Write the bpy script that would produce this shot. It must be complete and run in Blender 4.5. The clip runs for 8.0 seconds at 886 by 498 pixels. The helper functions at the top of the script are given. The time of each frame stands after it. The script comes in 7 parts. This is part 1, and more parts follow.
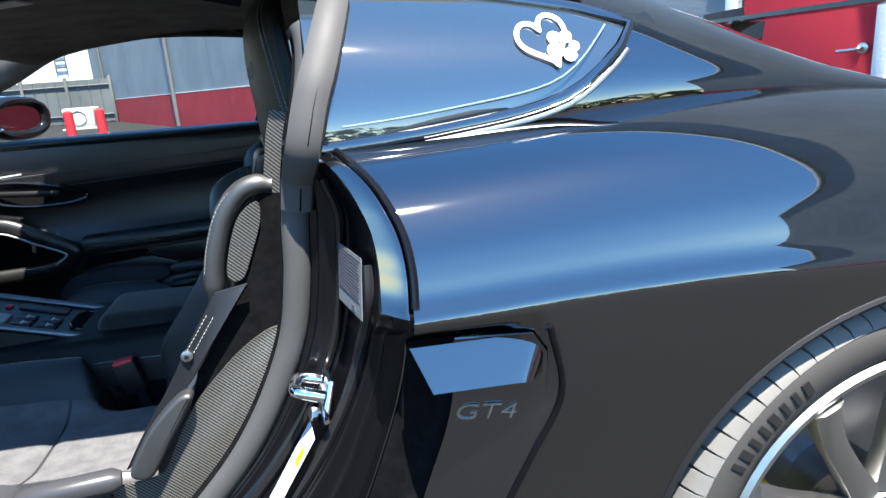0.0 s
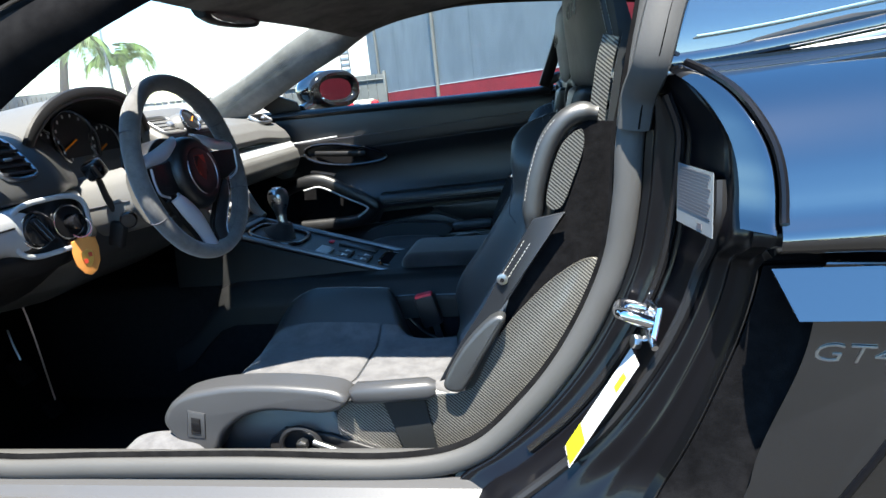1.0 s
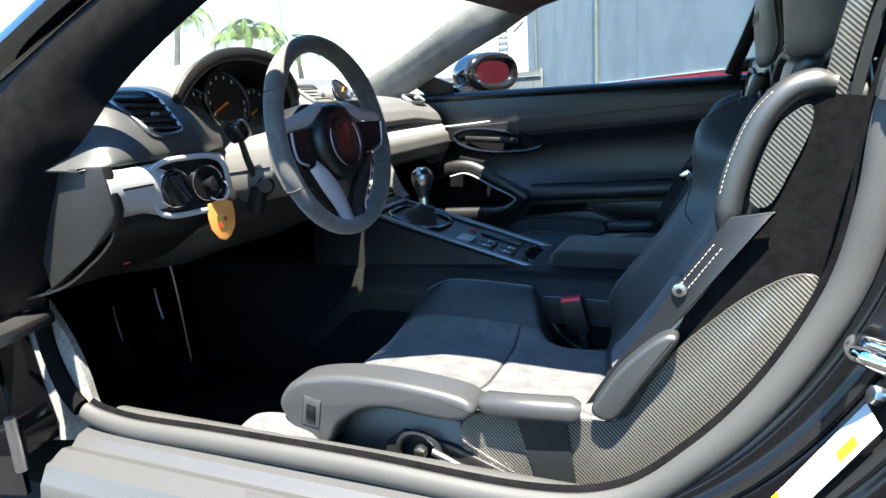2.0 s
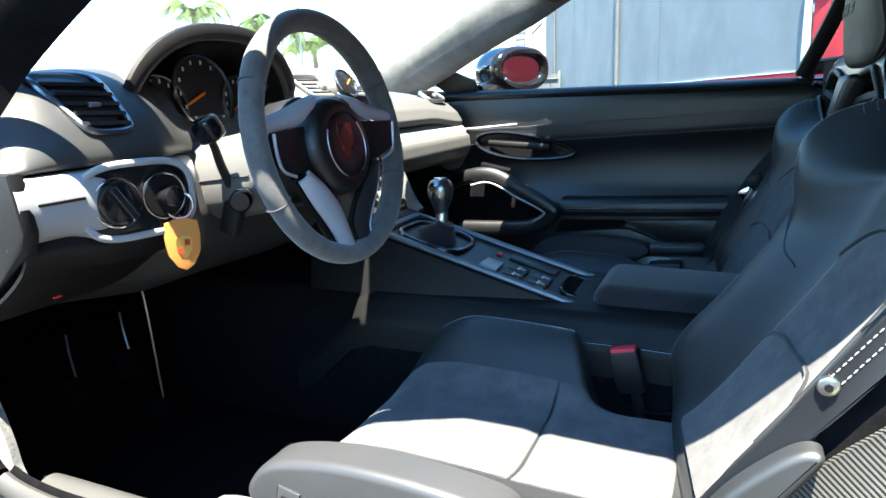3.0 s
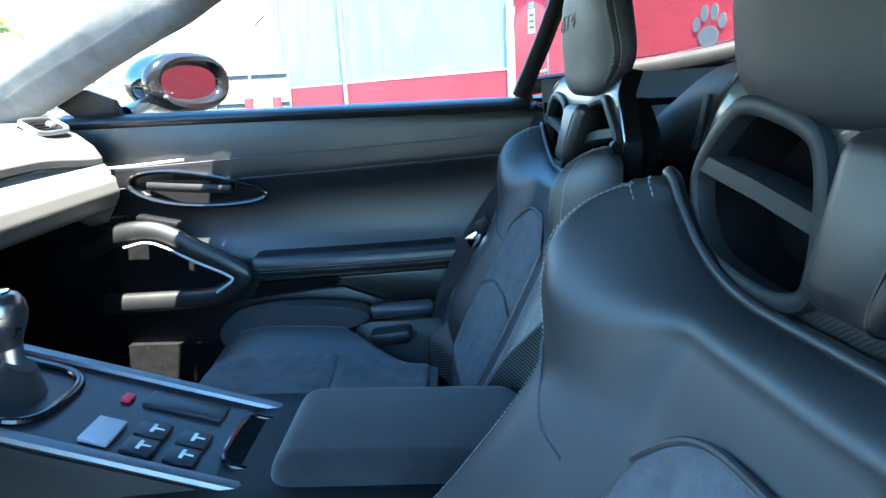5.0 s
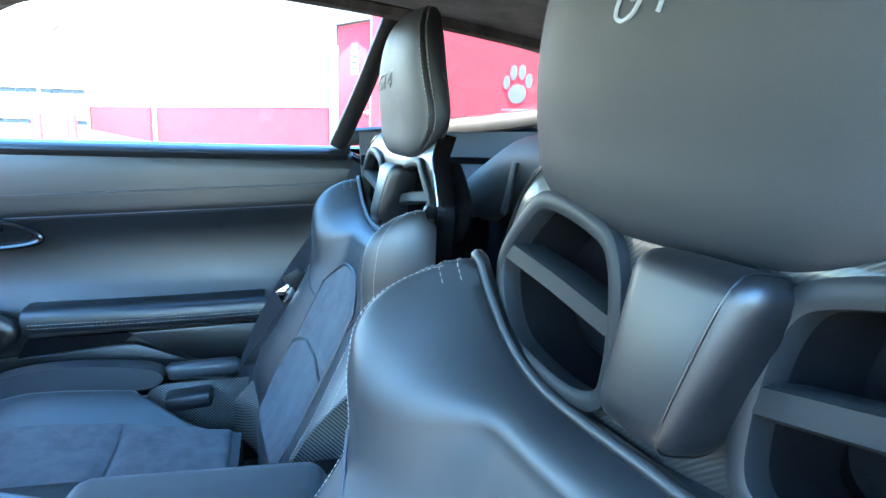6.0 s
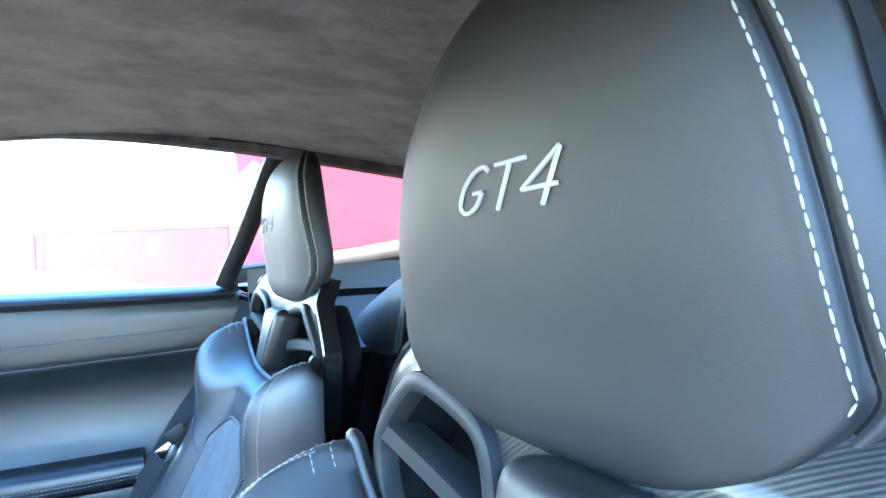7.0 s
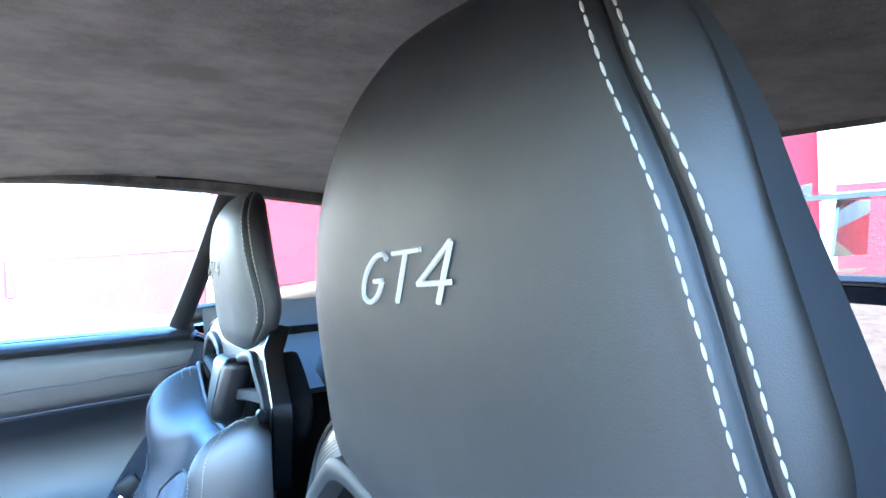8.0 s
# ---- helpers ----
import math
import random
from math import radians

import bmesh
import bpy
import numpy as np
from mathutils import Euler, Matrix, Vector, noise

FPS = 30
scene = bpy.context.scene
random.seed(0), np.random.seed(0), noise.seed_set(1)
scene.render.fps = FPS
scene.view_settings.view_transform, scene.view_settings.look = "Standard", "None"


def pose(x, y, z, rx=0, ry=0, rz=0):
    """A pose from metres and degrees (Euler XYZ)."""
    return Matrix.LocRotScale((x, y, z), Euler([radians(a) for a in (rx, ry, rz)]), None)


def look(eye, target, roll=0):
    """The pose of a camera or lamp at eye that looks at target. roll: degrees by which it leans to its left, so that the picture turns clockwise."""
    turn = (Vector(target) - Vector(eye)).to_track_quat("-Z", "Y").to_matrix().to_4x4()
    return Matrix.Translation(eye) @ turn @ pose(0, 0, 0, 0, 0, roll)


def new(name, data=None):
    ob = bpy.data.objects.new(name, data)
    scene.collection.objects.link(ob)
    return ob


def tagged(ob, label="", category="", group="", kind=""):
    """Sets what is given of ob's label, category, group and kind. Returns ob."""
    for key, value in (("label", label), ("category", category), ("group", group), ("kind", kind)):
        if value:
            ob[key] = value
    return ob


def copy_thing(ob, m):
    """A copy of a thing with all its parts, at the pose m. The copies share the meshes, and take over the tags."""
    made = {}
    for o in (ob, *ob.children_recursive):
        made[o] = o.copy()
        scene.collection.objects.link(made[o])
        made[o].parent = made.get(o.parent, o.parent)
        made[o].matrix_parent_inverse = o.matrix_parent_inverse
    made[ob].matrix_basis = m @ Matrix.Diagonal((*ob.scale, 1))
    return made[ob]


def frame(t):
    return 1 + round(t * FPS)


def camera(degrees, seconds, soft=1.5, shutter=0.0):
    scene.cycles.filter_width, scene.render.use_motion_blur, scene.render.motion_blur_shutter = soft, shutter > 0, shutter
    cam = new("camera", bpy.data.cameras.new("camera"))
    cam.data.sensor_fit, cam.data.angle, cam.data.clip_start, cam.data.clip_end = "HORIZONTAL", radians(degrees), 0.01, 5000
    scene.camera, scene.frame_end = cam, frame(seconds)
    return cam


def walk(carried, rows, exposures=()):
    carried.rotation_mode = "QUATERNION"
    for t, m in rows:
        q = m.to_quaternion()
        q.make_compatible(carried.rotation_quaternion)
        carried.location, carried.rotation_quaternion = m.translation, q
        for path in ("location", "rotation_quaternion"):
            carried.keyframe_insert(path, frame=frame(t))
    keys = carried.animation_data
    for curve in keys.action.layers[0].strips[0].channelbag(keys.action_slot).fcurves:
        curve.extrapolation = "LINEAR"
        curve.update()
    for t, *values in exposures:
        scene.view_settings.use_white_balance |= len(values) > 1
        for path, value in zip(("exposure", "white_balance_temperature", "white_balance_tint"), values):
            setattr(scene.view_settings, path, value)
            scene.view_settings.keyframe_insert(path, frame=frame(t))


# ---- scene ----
cam = camera(68.9, 8.0)
PATH = [
    (0, (0.464, -1.516, 1.01), (0.806, 0.376, 0.458), -6.8),
    (0.5, (0.394, -1.526, 0.98), (0.368, 0.406, 0.465), -7.6),
    (1, (0.344, -1.521, 0.937), (-0.04, 0.383, 0.458), -8.6),
    (1.5, (0.318, -1.471, 0.911), (-0.335, 0.366, 0.464), -8.2),
    (1.7, (0.312, -1.443, 0.903), (-0.429, 0.363, 0.468), -7.8),
    (2.8, (0.194, -1.2, 0.885), (-0.65, 0.561, 0.455), -4.7),
    (3, (0.174, -1.16, 0.891), (-0.654, 0.61, 0.465), -4.7),
    (3.5, (0.14, -1.06, 0.915), (-0.587, 0.753, 0.483), -4.8),
    (4, (0.135, -0.942, 0.919), (-0.43, 0.922, 0.467), -4.7),
    (4.5, (0.161, -0.805, 0.922), (-0.141, 1.113, 0.444), -4.4),
    (4.7, (0.182, -0.748, 0.935), (-0.05, 1.173, 0.427), -5.7),
    (5.8, (0.195, -0.657, 0.962), (0.571, 1.253, 0.506), 0.2),
    (6, (0.204, -0.654, 0.975), (0.668, 1.244, 0.545), -0.4),
    (6.5, (0.227, -0.646, 1.006), (0.881, 1.229, 0.767), -1.9),
    (7, (0.243, -0.635, 1.02), (0.991, 1.217, 0.904), -3.1),
    (7.5, (0.261, -0.618, 1.042), (1.05, 1.218, 0.958), -4.2),
    (8, (0.291, -0.623, 1.052), (1.098, 1.206, 0.972), -4.8),
]
LEVEL = pose(0.04, 0, -0.035, 0, -2.5, 0)
walk(cam, [(t, LEVEL @ look(eye, target, roll)) for t, eye, target, roll in PATH],
     [(0, 2.25, 6900, 9), (0.7, 2.35, 6900, 7), (1.5, 2.65, 7300, 6), (3.0, 3.15, 7300, 4), (4.6, 3.95, 6800, 3), (6.0, 5.6, 7150, 6), (8.0, 6.3, 6800, 14)])

# ---- light ----
SUN_TO = Vector((0.09, -0.35, 0.93)).normalized()
world = bpy.data.worlds.new("sky")
scene.world = world
world.use_nodes = True
wn = world.node_tree.nodes
sky = wn.new("ShaderNodeTexSky")
sky.sky_type = "NISHITA"
sky.sun_disc = False
sky.air_density, sky.ozone_density, sky.dust_density = 1.0, 2.5, 0.1
sky.sun_elevation = math.asin(SUN_TO.z)
sky.sun_rotation = math.atan2(SUN_TO.x, SUN_TO.y)
wn["Background"].inputs["Strength"].default_value = 0.115
deep = wn.new("ShaderNodeHueSaturation")
deep.inputs["Saturation"].default_value = 1.28
world.node_tree.links.new(sky.outputs["Color"], deep.inputs["Color"])
world.node_tree.links.new(deep.outputs["Color"], wn["Background"].inputs["Color"])
sun_data = bpy.data.lights.new("sun", "SUN")
sun_data.energy = 5.0
sun_data.angle = radians(0.53)
sun_data.color = (1.0, 0.97, 0.93)
sun = new("sun", sun_data)
sun.matrix_world = look(SUN_TO * 50, (0, 0, 0))


# ---- materials ----
def base(name, color, rough=0.5, metal=0.0, coat=0.0, spec=0.5):
    m = bpy.data.materials.new(name)
    m.use_nodes = True
    b = m.node_tree.nodes["Principled BSDF"]
    b.inputs["Base Color"].default_value = (*color, 1)
    b.inputs["Roughness"].default_value = rough
    b.inputs["Metallic"].default_value = metal
    b.inputs["Coat Weight"].default_value = coat
    b.inputs["Coat Roughness"].default_value = 0.02
    b.inputs["Specular IOR Level"].default_value = spec
    return m, m.node_tree, b


def coords(nt, scale):
    tc = nt.nodes.new("ShaderNodeTexCoord")
    mp = nt.nodes.new("ShaderNodeMapping")
    mp.inputs["Scale"].default_value = (scale,) * 3 if isinstance(scale, (int, float)) else scale
    nt.links.new(tc.outputs["Object"], mp.inputs["Vector"])
    return mp.outputs["Vector"]


def noisy(nt, scale, detail=4.0, rough=0.6):
    n = nt.nodes.new("ShaderNodeTexNoise")
    n.inputs["Scale"].default_value = 1.0
    n.inputs["Detail"].default_value = detail
    n.inputs["Roughness"].default_value = rough
    nt.links.new(coords(nt, scale), n.inputs["Vector"])
    return n.outputs["Fac"]


def ramp(nt, fac, stops):
    r = nt.nodes.new("ShaderNodeValToRGB")
    while len(r.color_ramp.elements) < len(stops):
        r.color_ramp.elements.new(0.5)
    for e, (p, c) in zip(r.color_ramp.elements, stops):
        e.position, e.color = p, (*c, 1)
    nt.links.new(fac, r.inputs["Fac"])
    return r.outputs["Color"]


def mix(nt, fac, a, b, mode="MIX"):
    m = nt.nodes.new("ShaderNodeMix")
    m.data_type, m.blend_type = "RGBA", mode
    for sock, v in ((m.inputs["Factor"], fac), (m.inputs["A"], a), (m.inputs["B"], b)):
        if isinstance(v, bpy.types.NodeSocket):
            nt.links.new(v, sock)
        elif isinstance(v, tuple):
            sock.default_value = (*v, 1)
        else:
            sock.default_value = v
    return m.outputs["Result"]


def bump(nt, b, height, strength=0.3, dist=0.001):
    n = nt.nodes.new("ShaderNodeBump")
    n.inputs["Strength"].default_value = strength
    n.inputs["Distance"].default_value = dist
    nt.links.new(height, n.inputs["Height"])
    nt.links.new(n.outputs["Normal"], b.inputs["Normal"])


def vary_rough(nt, b, fac, lo, hi):
    r = nt.nodes.new("ShaderNodeMapRange")
    r.inputs["To Min"].default_value, r.inputs["To Max"].default_value = lo, hi
    nt.links.new(fac, r.inputs["Value"])
    nt.links.new(r.outputs["Result"], b.inputs["Roughness"])


def leather(name, color, rough=0.42, grain=1500.0, spec=0.5):
    m, nt, b = base(name, color, rough, spec=spec)
    v = nt.nodes.new("ShaderNodeTexVoronoi")
    v.inputs["Scale"].default_value = 1.0
    nt.links.new(coords(nt, grain), v.inputs["Vector"])
    big = noisy(nt, 9.0, 3)
    nt.links.new(mix(nt, big, tuple(c * 0.85 for c in color), tuple(c * 1.15 for c in color)), b.inputs["Base Color"])
    vary_rough(nt, b, noisy(nt, 25.0, 3), rough - 0.06, rough + 0.08)
    bump(nt, b, v.outputs["Distance"], 0.12, 0.0004)
    return m


def suede(name, dark, light, scale=14.0, sheen=0.35):
    m, nt, b = base(name, light, 0.95, spec=0.2 if sheen else 0.04)
    patch = ramp(nt, noisy(nt, scale, 6, 0.7), [(0.36, dark), (0.62, light)])
    fine = noisy(nt, 700.0, 2)
    nt.links.new(mix(nt, 0.35, patch, ramp(nt, fine, [(0.3, dark), (0.7, light)])), b.inputs["Base Color"])
    b.inputs["Sheen Weight"].default_value = sheen
    b.inputs["Sheen Roughness"].default_value = 0.5
    bump(nt, b, fine, 0.35, 0.0008)
    return m


def plastic(name, color, rough=0.5, grain=1200.0, strength=0.15):
    m, nt, b = base(name, color, rough, spec=0.5 if rough < 0.3 else 0.3)
    f = noisy(nt, grain, 2)
    vary_rough(nt, b, noisy(nt, 18.0, 4), rough - 0.07, rough + 0.07)
    nt.links.new(mix(nt, noisy(nt, 6.0, 4), tuple(c * 0.88 for c in color), tuple(c * 1.12 for c in color)), b.inputs["Base Color"])
    bump(nt, b, f, strength, 0.0005)
    return m


def metal(name, color, rough=0.3):
    m, nt, b = base(name, color, rough, 1.0)
    vary_rough(nt, b, noisy(nt, 40.0, 4), max(0.02, rough - 0.06), rough + 0.08)
    return m


def carbon(name, scale=105.0, pale=(0.13, 0.127, 0.117)):
    m, nt, b = base(name, (0.03, 0.03, 0.032), 0.45, 0.0, 0.35)
    w = nt.nodes.new("ShaderNodeTexWave")
    w.wave_type, w.bands_direction = "BANDS", "DIAGONAL"
    w.inputs["Scale"].default_value = 1.0
    nt.links.new(coords(nt, scale), w.inputs["Vector"])
    nt.links.new(ramp(nt, w.outputs["Fac"], [(0.35, (0.012, 0.012, 0.012)), (0.6, pale)]), b.inputs["Base Color"])
    b.inputs["Metallic"].default_value = 0.35
    bump(nt, b, w.outputs["Fac"], 0.25, 0.0006)
    return m


def stucco(name, color, spots, relief=0.5):
    m, nt, b = base(name, color, 0.88)
    stain = ramp(nt, noisy(nt, 0.9, 7, 0.65), [(0.35, spots), (0.65, color)])
    streak = noisy(nt, (3.0, 3.0, 0.25), 4)
    nt.links.new(mix(nt, ramp(nt, streak, [(0.45, (0, 0, 0)), (0.8, (0.25, 0.25, 0.25))]), stain, spots), b.inputs["Base Color"])
    bump(nt, b, noisy(nt, 60.0, 5), relief, 0.01)
    return m


def clear_glass(name, tint, rough=0.0):
    m = bpy.data.materials.new(name)
    m.use_nodes = True
    nt = m.node_tree
    nt.nodes.remove(nt.nodes["Principled BSDF"])
    out = nt.nodes["Material Output"]
    t = nt.nodes.new("ShaderNodeBsdfTransparent")
    t.inputs["Color"].default_value = (*tint, 1)
    g = nt.nodes.new("ShaderNodeBsdfGlossy")
    g.inputs["Roughness"].default_value = rough
    lw = nt.nodes.new("ShaderNodeLayerWeight")
    lw.inputs["Blend"].default_value = 0.5
    pw = nt.nodes.new("ShaderNodeMath")
    pw.operation = "POWER"
    pw.inputs[1].default_value = 5.0
    nt.links.new(lw.outputs["Facing"], pw.inputs[0])
    f = nt.nodes.new("ShaderNodeMapRange")
    f.inputs["To Min"].default_value, f.inputs["To Max"].default_value = 0.035, 0.9
    nt.links.new(pw.outputs["Value"], f.inputs["Value"])
    s = nt.nodes.new("ShaderNodeMixShader")
    nt.links.new(f.outputs["Result"], s.inputs["Fac"])
    nt.links.new(t.outputs["BSDF"], s.inputs[1])
    nt.links.new(g.outputs["BSDF"], s.inputs[2])
    nt.links.new(s.outputs["Shader"], out.inputs["Surface"])
    return m


PAINT, _nt, _b = base("black_paint", (0.002, 0.0022, 0.003), 0.12, 0.0, 1.0, 0.8)
_b.inputs["Coat IOR"].default_value = 2.0
vary_rough(_nt, _b, noisy(_nt, 3.0, 4), 0.015, 0.03)
JAMB, _nt, _b = base("black_jamb_paint", (0.003, 0.003, 0.004), 0.3, 0.0, 0.3, 0.15)
_b.inputs["Coat Roughness"].default_value = 0.06
bump(_nt, _b, noisy(_nt, 300.0, 2), 0.05, 0.0005)
LEATHER = leather("black_leather", (0.0155, 0.017, 0.0185), 0.46, 1500.0, 1.0)
# Darker copies of the same black leather, shade put into their colour.
HEAD_SHADED = leather("shaded_head_leather", (0.009, 0.0096, 0.0105), 0.52, 1500.0, 0.35)
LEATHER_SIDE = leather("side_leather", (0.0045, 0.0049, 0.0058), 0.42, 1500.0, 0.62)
TUNNEL_SHADED = leather("shaded_tunnel_leather", (0.0036, 0.0038, 0.0042), 0.55, 1500.0, 0.25)
# Dash leather raised in tone, with sunlight put into the colour.
DASH_SUNLIT = leather("sunlit_dash_leather", (0.085, 0.085, 0.083), 0.5, 700)
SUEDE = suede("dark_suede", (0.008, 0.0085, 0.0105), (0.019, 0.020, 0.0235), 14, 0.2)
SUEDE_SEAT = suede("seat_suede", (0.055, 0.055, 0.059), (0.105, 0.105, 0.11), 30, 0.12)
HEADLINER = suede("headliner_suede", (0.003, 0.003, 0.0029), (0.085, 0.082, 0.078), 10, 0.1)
# Headliner suede made paler, with sunlight put into the colour.
SUNLIT_SUEDE = suede("sunlit_suede", (0.075, 0.075, 0.074), (0.14, 0.14, 0.138), 16, 0.2)
RIM_SUEDE = suede("rim_suede", (0.06, 0.06, 0.062), (0.11, 0.11, 0.112), 40)
PLASTIC = plastic("black_plastic", (0.009, 0.009, 0.010), 0.5)
GLOSS = plastic("gloss_black_plastic", (0.008, 0.008, 0.009), 0.12, 900, 0.03)
GREY_PLASTIC = plastic("grey_frame_plastic", (0.012, 0.0135, 0.0145), 0.5)
# Rear seal rubber, its grey holding the sunlight that falls there.
RUBBER_SUNLIT = plastic("sunlit_seal_rubber", (0.05, 0.05, 0.05), 0.6, 500, 0.3)
TYRE = plastic("tyre_rubber", (0.04, 0.038, 0.036), 0.6, 500, 0.3)
TREAD = stucco("dusty_tread_rubber", (0.16, 0.155, 0.145), (0.10, 0.097, 0.092), 0.1)
LETTER_RUBBER = plastic("dark_letter_rubber", (0.01, 0.01, 0.01), 0.7)
SILVER = metal("satin_silver_trim", (0.42, 0.43, 0.45), 0.42)
CHROME = metal("chrome", (0.8, 0.8, 0.82), 0.08)
STEEL = metal("steel", (0.5, 0.5, 0.5), 0.3)
WHEEL_METAL = metal("wheel_metal", (0.42, 0.42, 0.41), 0.35)
DISC = metal("brake_disc_steel", (0.25, 0.25, 0.26), 0.35)
# Carbon weave paled, with sunlight on the hip put into its colour.
CARBON_SUNLIT = carbon("sunlit_carbon_weave")
THREAD = plastic("grey_thread", (0.33, 0.33, 0.32), 0.8, 3000)
# Black carpet, also used for flat sheets that stand in for shade.
CARPET_AND_SHADE = suede("black_carpet_and_shade", (0.003, 0.003, 0.0035), (0.008, 0.008, 0.009), 60, 0.0)
# Carpet tone raised so that sunlight is part of the grey.
CARPET_SUNLIT = suede("sunlit_carpet", (0.07, 0.07, 0.07), (0.22, 0.22, 0.215), 150)
YELLOW = plastic("yellow_paint", (0.75, 0.62, 0.01), 0.35)
BUCKLE_RED = plastic("red_button", (0.55, 0.02, 0.04), 0.4)
LABEL = plastic("white_label", (0.5, 0.5, 0.5), 0.4)
LABEL_INK = plastic("label_ink", (0.05, 0.05, 0.06), 0.5)
# Placard given the blue-grey of shade and reflected sky.
PLACARD_SHADED = plastic("shaded_placard", (0.10, 0.115, 0.13), 0.25)
LABEL_GREEN = plastic("green_label", (0.33, 0.36, 0.02), 0.4)
LABEL_YELLOW = plastic("yellow_label", (0.65, 0.7, 0.02), 0.4)
WHITE_VINYL = plastic("white_vinyl", (0.85, 0.85, 0.85), 0.5)
FOB = leather("tan_leather", (0.55, 0.21, 0.045), 0.55)
CREST_RED = plastic("crest_red", (0.35, 0.035, 0.02), 0.35)
CREST_DULL = plastic("dull_crest", (0.12, 0.018, 0.014), 0.4)
CREST_GOLD = metal("crest_gold", (0.6, 0.45, 0.15), 0.35)
SCREEN = plastic("dark_screen", (0.012, 0.013, 0.016), 0.1, 900, 0.0)
DIAL = plastic("dial_black", (0.005, 0.005, 0.006), 0.45)
DIAL_MARK = plastic("dial_mark_white", (0.6, 0.6, 0.6), 0.6)
NEEDLE = plastic("orange_needle", (0.8, 0.22, 0.01), 0.5)
MIRROR, _nt, _b = base("mirror", (0.85, 0.85, 0.86), 0.01, 1.0)
GLASS = clear_glass("side_glass", (0.86, 0.9, 0.88))
TINTED = clear_glass("tinted_glass", (0.5, 0.54, 0.53))
GREY_WALL = stucco("grey_blue_stucco", (0.215, 0.25, 0.275), (0.165, 0.195, 0.22))
WHITE_WALL = stucco("white_stucco", (0.7, 0.7, 0.68), (0.58, 0.58, 0.56))
RED_WALL = stucco("red_painted_stucco", (0.42, 0.018, 0.03), (0.3, 0.014, 0.024))
RED_DOOR = stucco("red_door_paint", (0.5, 0.02, 0.035), (0.4, 0.016, 0.028), 0.05)
FENCE_GREY = stucco("grey_fence_paint", (0.12, 0.13, 0.135), (0.085, 0.095, 0.10))
PAW_GREY = plastic("grey_mural_paint", (0.13, 0.12, 0.125), 0.7)
ASPHALT = stucco("grey_asphalt", (0.019, 0.019, 0.0185), (0.014, 0.014, 0.014), 0.4)
ASPHALT.node_tree.nodes["Principled BSDF"].inputs["Specular IOR Level"].default_value = 0.25
CONCRETE = stucco("pale_concrete", (0.5, 0.49, 0.46), (0.38, 0.37, 0.35))
BARK = stucco("palm_bark", (0.24, 0.2, 0.16), (0.15, 0.12, 0.1))
FROND = plastic("palm_frond", (0.07, 0.13, 0.025), 0.5)
LEAF = plastic("hedge_leaf", (0.05, 0.09, 0.02), 0.55)


# ---- shapes ----
def thing(name, label, category, at=(0, 0, 0), group="", kind=""):
    ob = new(name)
    ob.location = at
    ob.empty_display_size = 0.1
    return tagged(ob, label, category, group, kind)


def to_mesh(name, bm, smooth=40):
    me = bpy.data.meshes.new(name)
    bmesh.ops.recalc_face_normals(bm, faces=bm.faces)
    bm.to_mesh(me)
    bm.free()
    if smooth:
        me.shade_smooth()
        me.set_sharp_from_angle(angle=radians(smooth))
    return me


def part(name, bm, material, parent=None, label="", smooth=40):
    me = bm if isinstance(bm, bpy.types.Mesh) else to_mesh(name, bm, smooth)
    if not me.materials:
        me.materials.append(material)
    ob = new(name, me)
    if parent:
        ob.parent = parent
        if parent.type == "EMPTY":
            ob.matrix_parent_inverse = Matrix.Translation(parent.location).inverted()
    return tagged(ob, label)


def spline(pts, n, closed=False):
    """n points along a smooth curve through pts."""
    pts = [Vector(p) for p in pts]
    k = len(pts)
    segs = k if closed else k - 1
    out = []
    for i in range(n):
        f = i * segs / (n if closed else n - 1)
        j = min(int(f), segs - 1)
        t = f - j
        if closed:
            a, b, c, d = (pts[(j + o) % k] for o in (-1, 0, 1, 2))
        else:
            b, c = pts[j], pts[j + 1]
            a = pts[j - 1] if j else b * 2 - c
            d = pts[j + 2] if j + 2 < k else c * 2 - b
        out.append(0.5 * (2 * b + (c - a) * t + (2 * a - 5 * b + 4 * c - d) * t * t + (3 * b - a - 3 * c + d) * t ** 3))
    return out


def skin(bm, rings, wrap=True, closed=False, caps=True):
    vs = [[bm.verts.new(p) for p in r] for r in rings]
    n = len(rings[0])
    for i in range(len(vs) if closed else len(vs) - 1):
        a, b = vs[i], vs[(i + 1) % len(vs)]
        for j in range(n if wrap else n - 1):
            k = (j + 1) % n
            try:
                bm.faces.new((a[j], a[k], b[k], b[j]))
            except ValueError:
                pass
    if caps and wrap and not closed:
        bm.faces.new(vs[0][::-1])
        bm.faces.new(vs[-1])
    return vs


def oval(rx, ry, n=12, power=1.0):
    out = []
    for i in range(n):
        a = 2 * math.pi * i / n
        c, s = math.cos(a), math.sin(a)
        out.append((rx * math.copysign(abs(c) ** power, c), ry * math.copysign(abs(s) ** power, s)))
    return out


def sweep(bm, path, prof, up=(0, 0, 1), closed=False, scale=None):
    """prof: (side, up) pairs swept along path; up: a vector or a function of the index."""
    path = [Vector(p) for p in path]
    n = len(path)
    rings = []
    for i, p in enumerate(path):
        q = path[(i + 1) % n] if closed or i + 1 < n else p
        o = path[i - 1] if closed or i else p
        d = (q - o).normalized()
        u = Vector(up(i) if callable(up) else up)
        side = d.cross(u).normalized()
        v = side.cross(d).normalized()
        k = scale(i / max(1, n - 1)) if scale else 1.0
        rings.append([p + side * a * k + v * b * k for a, b in prof])
    skin(bm, rings, True, closed)
    return bm


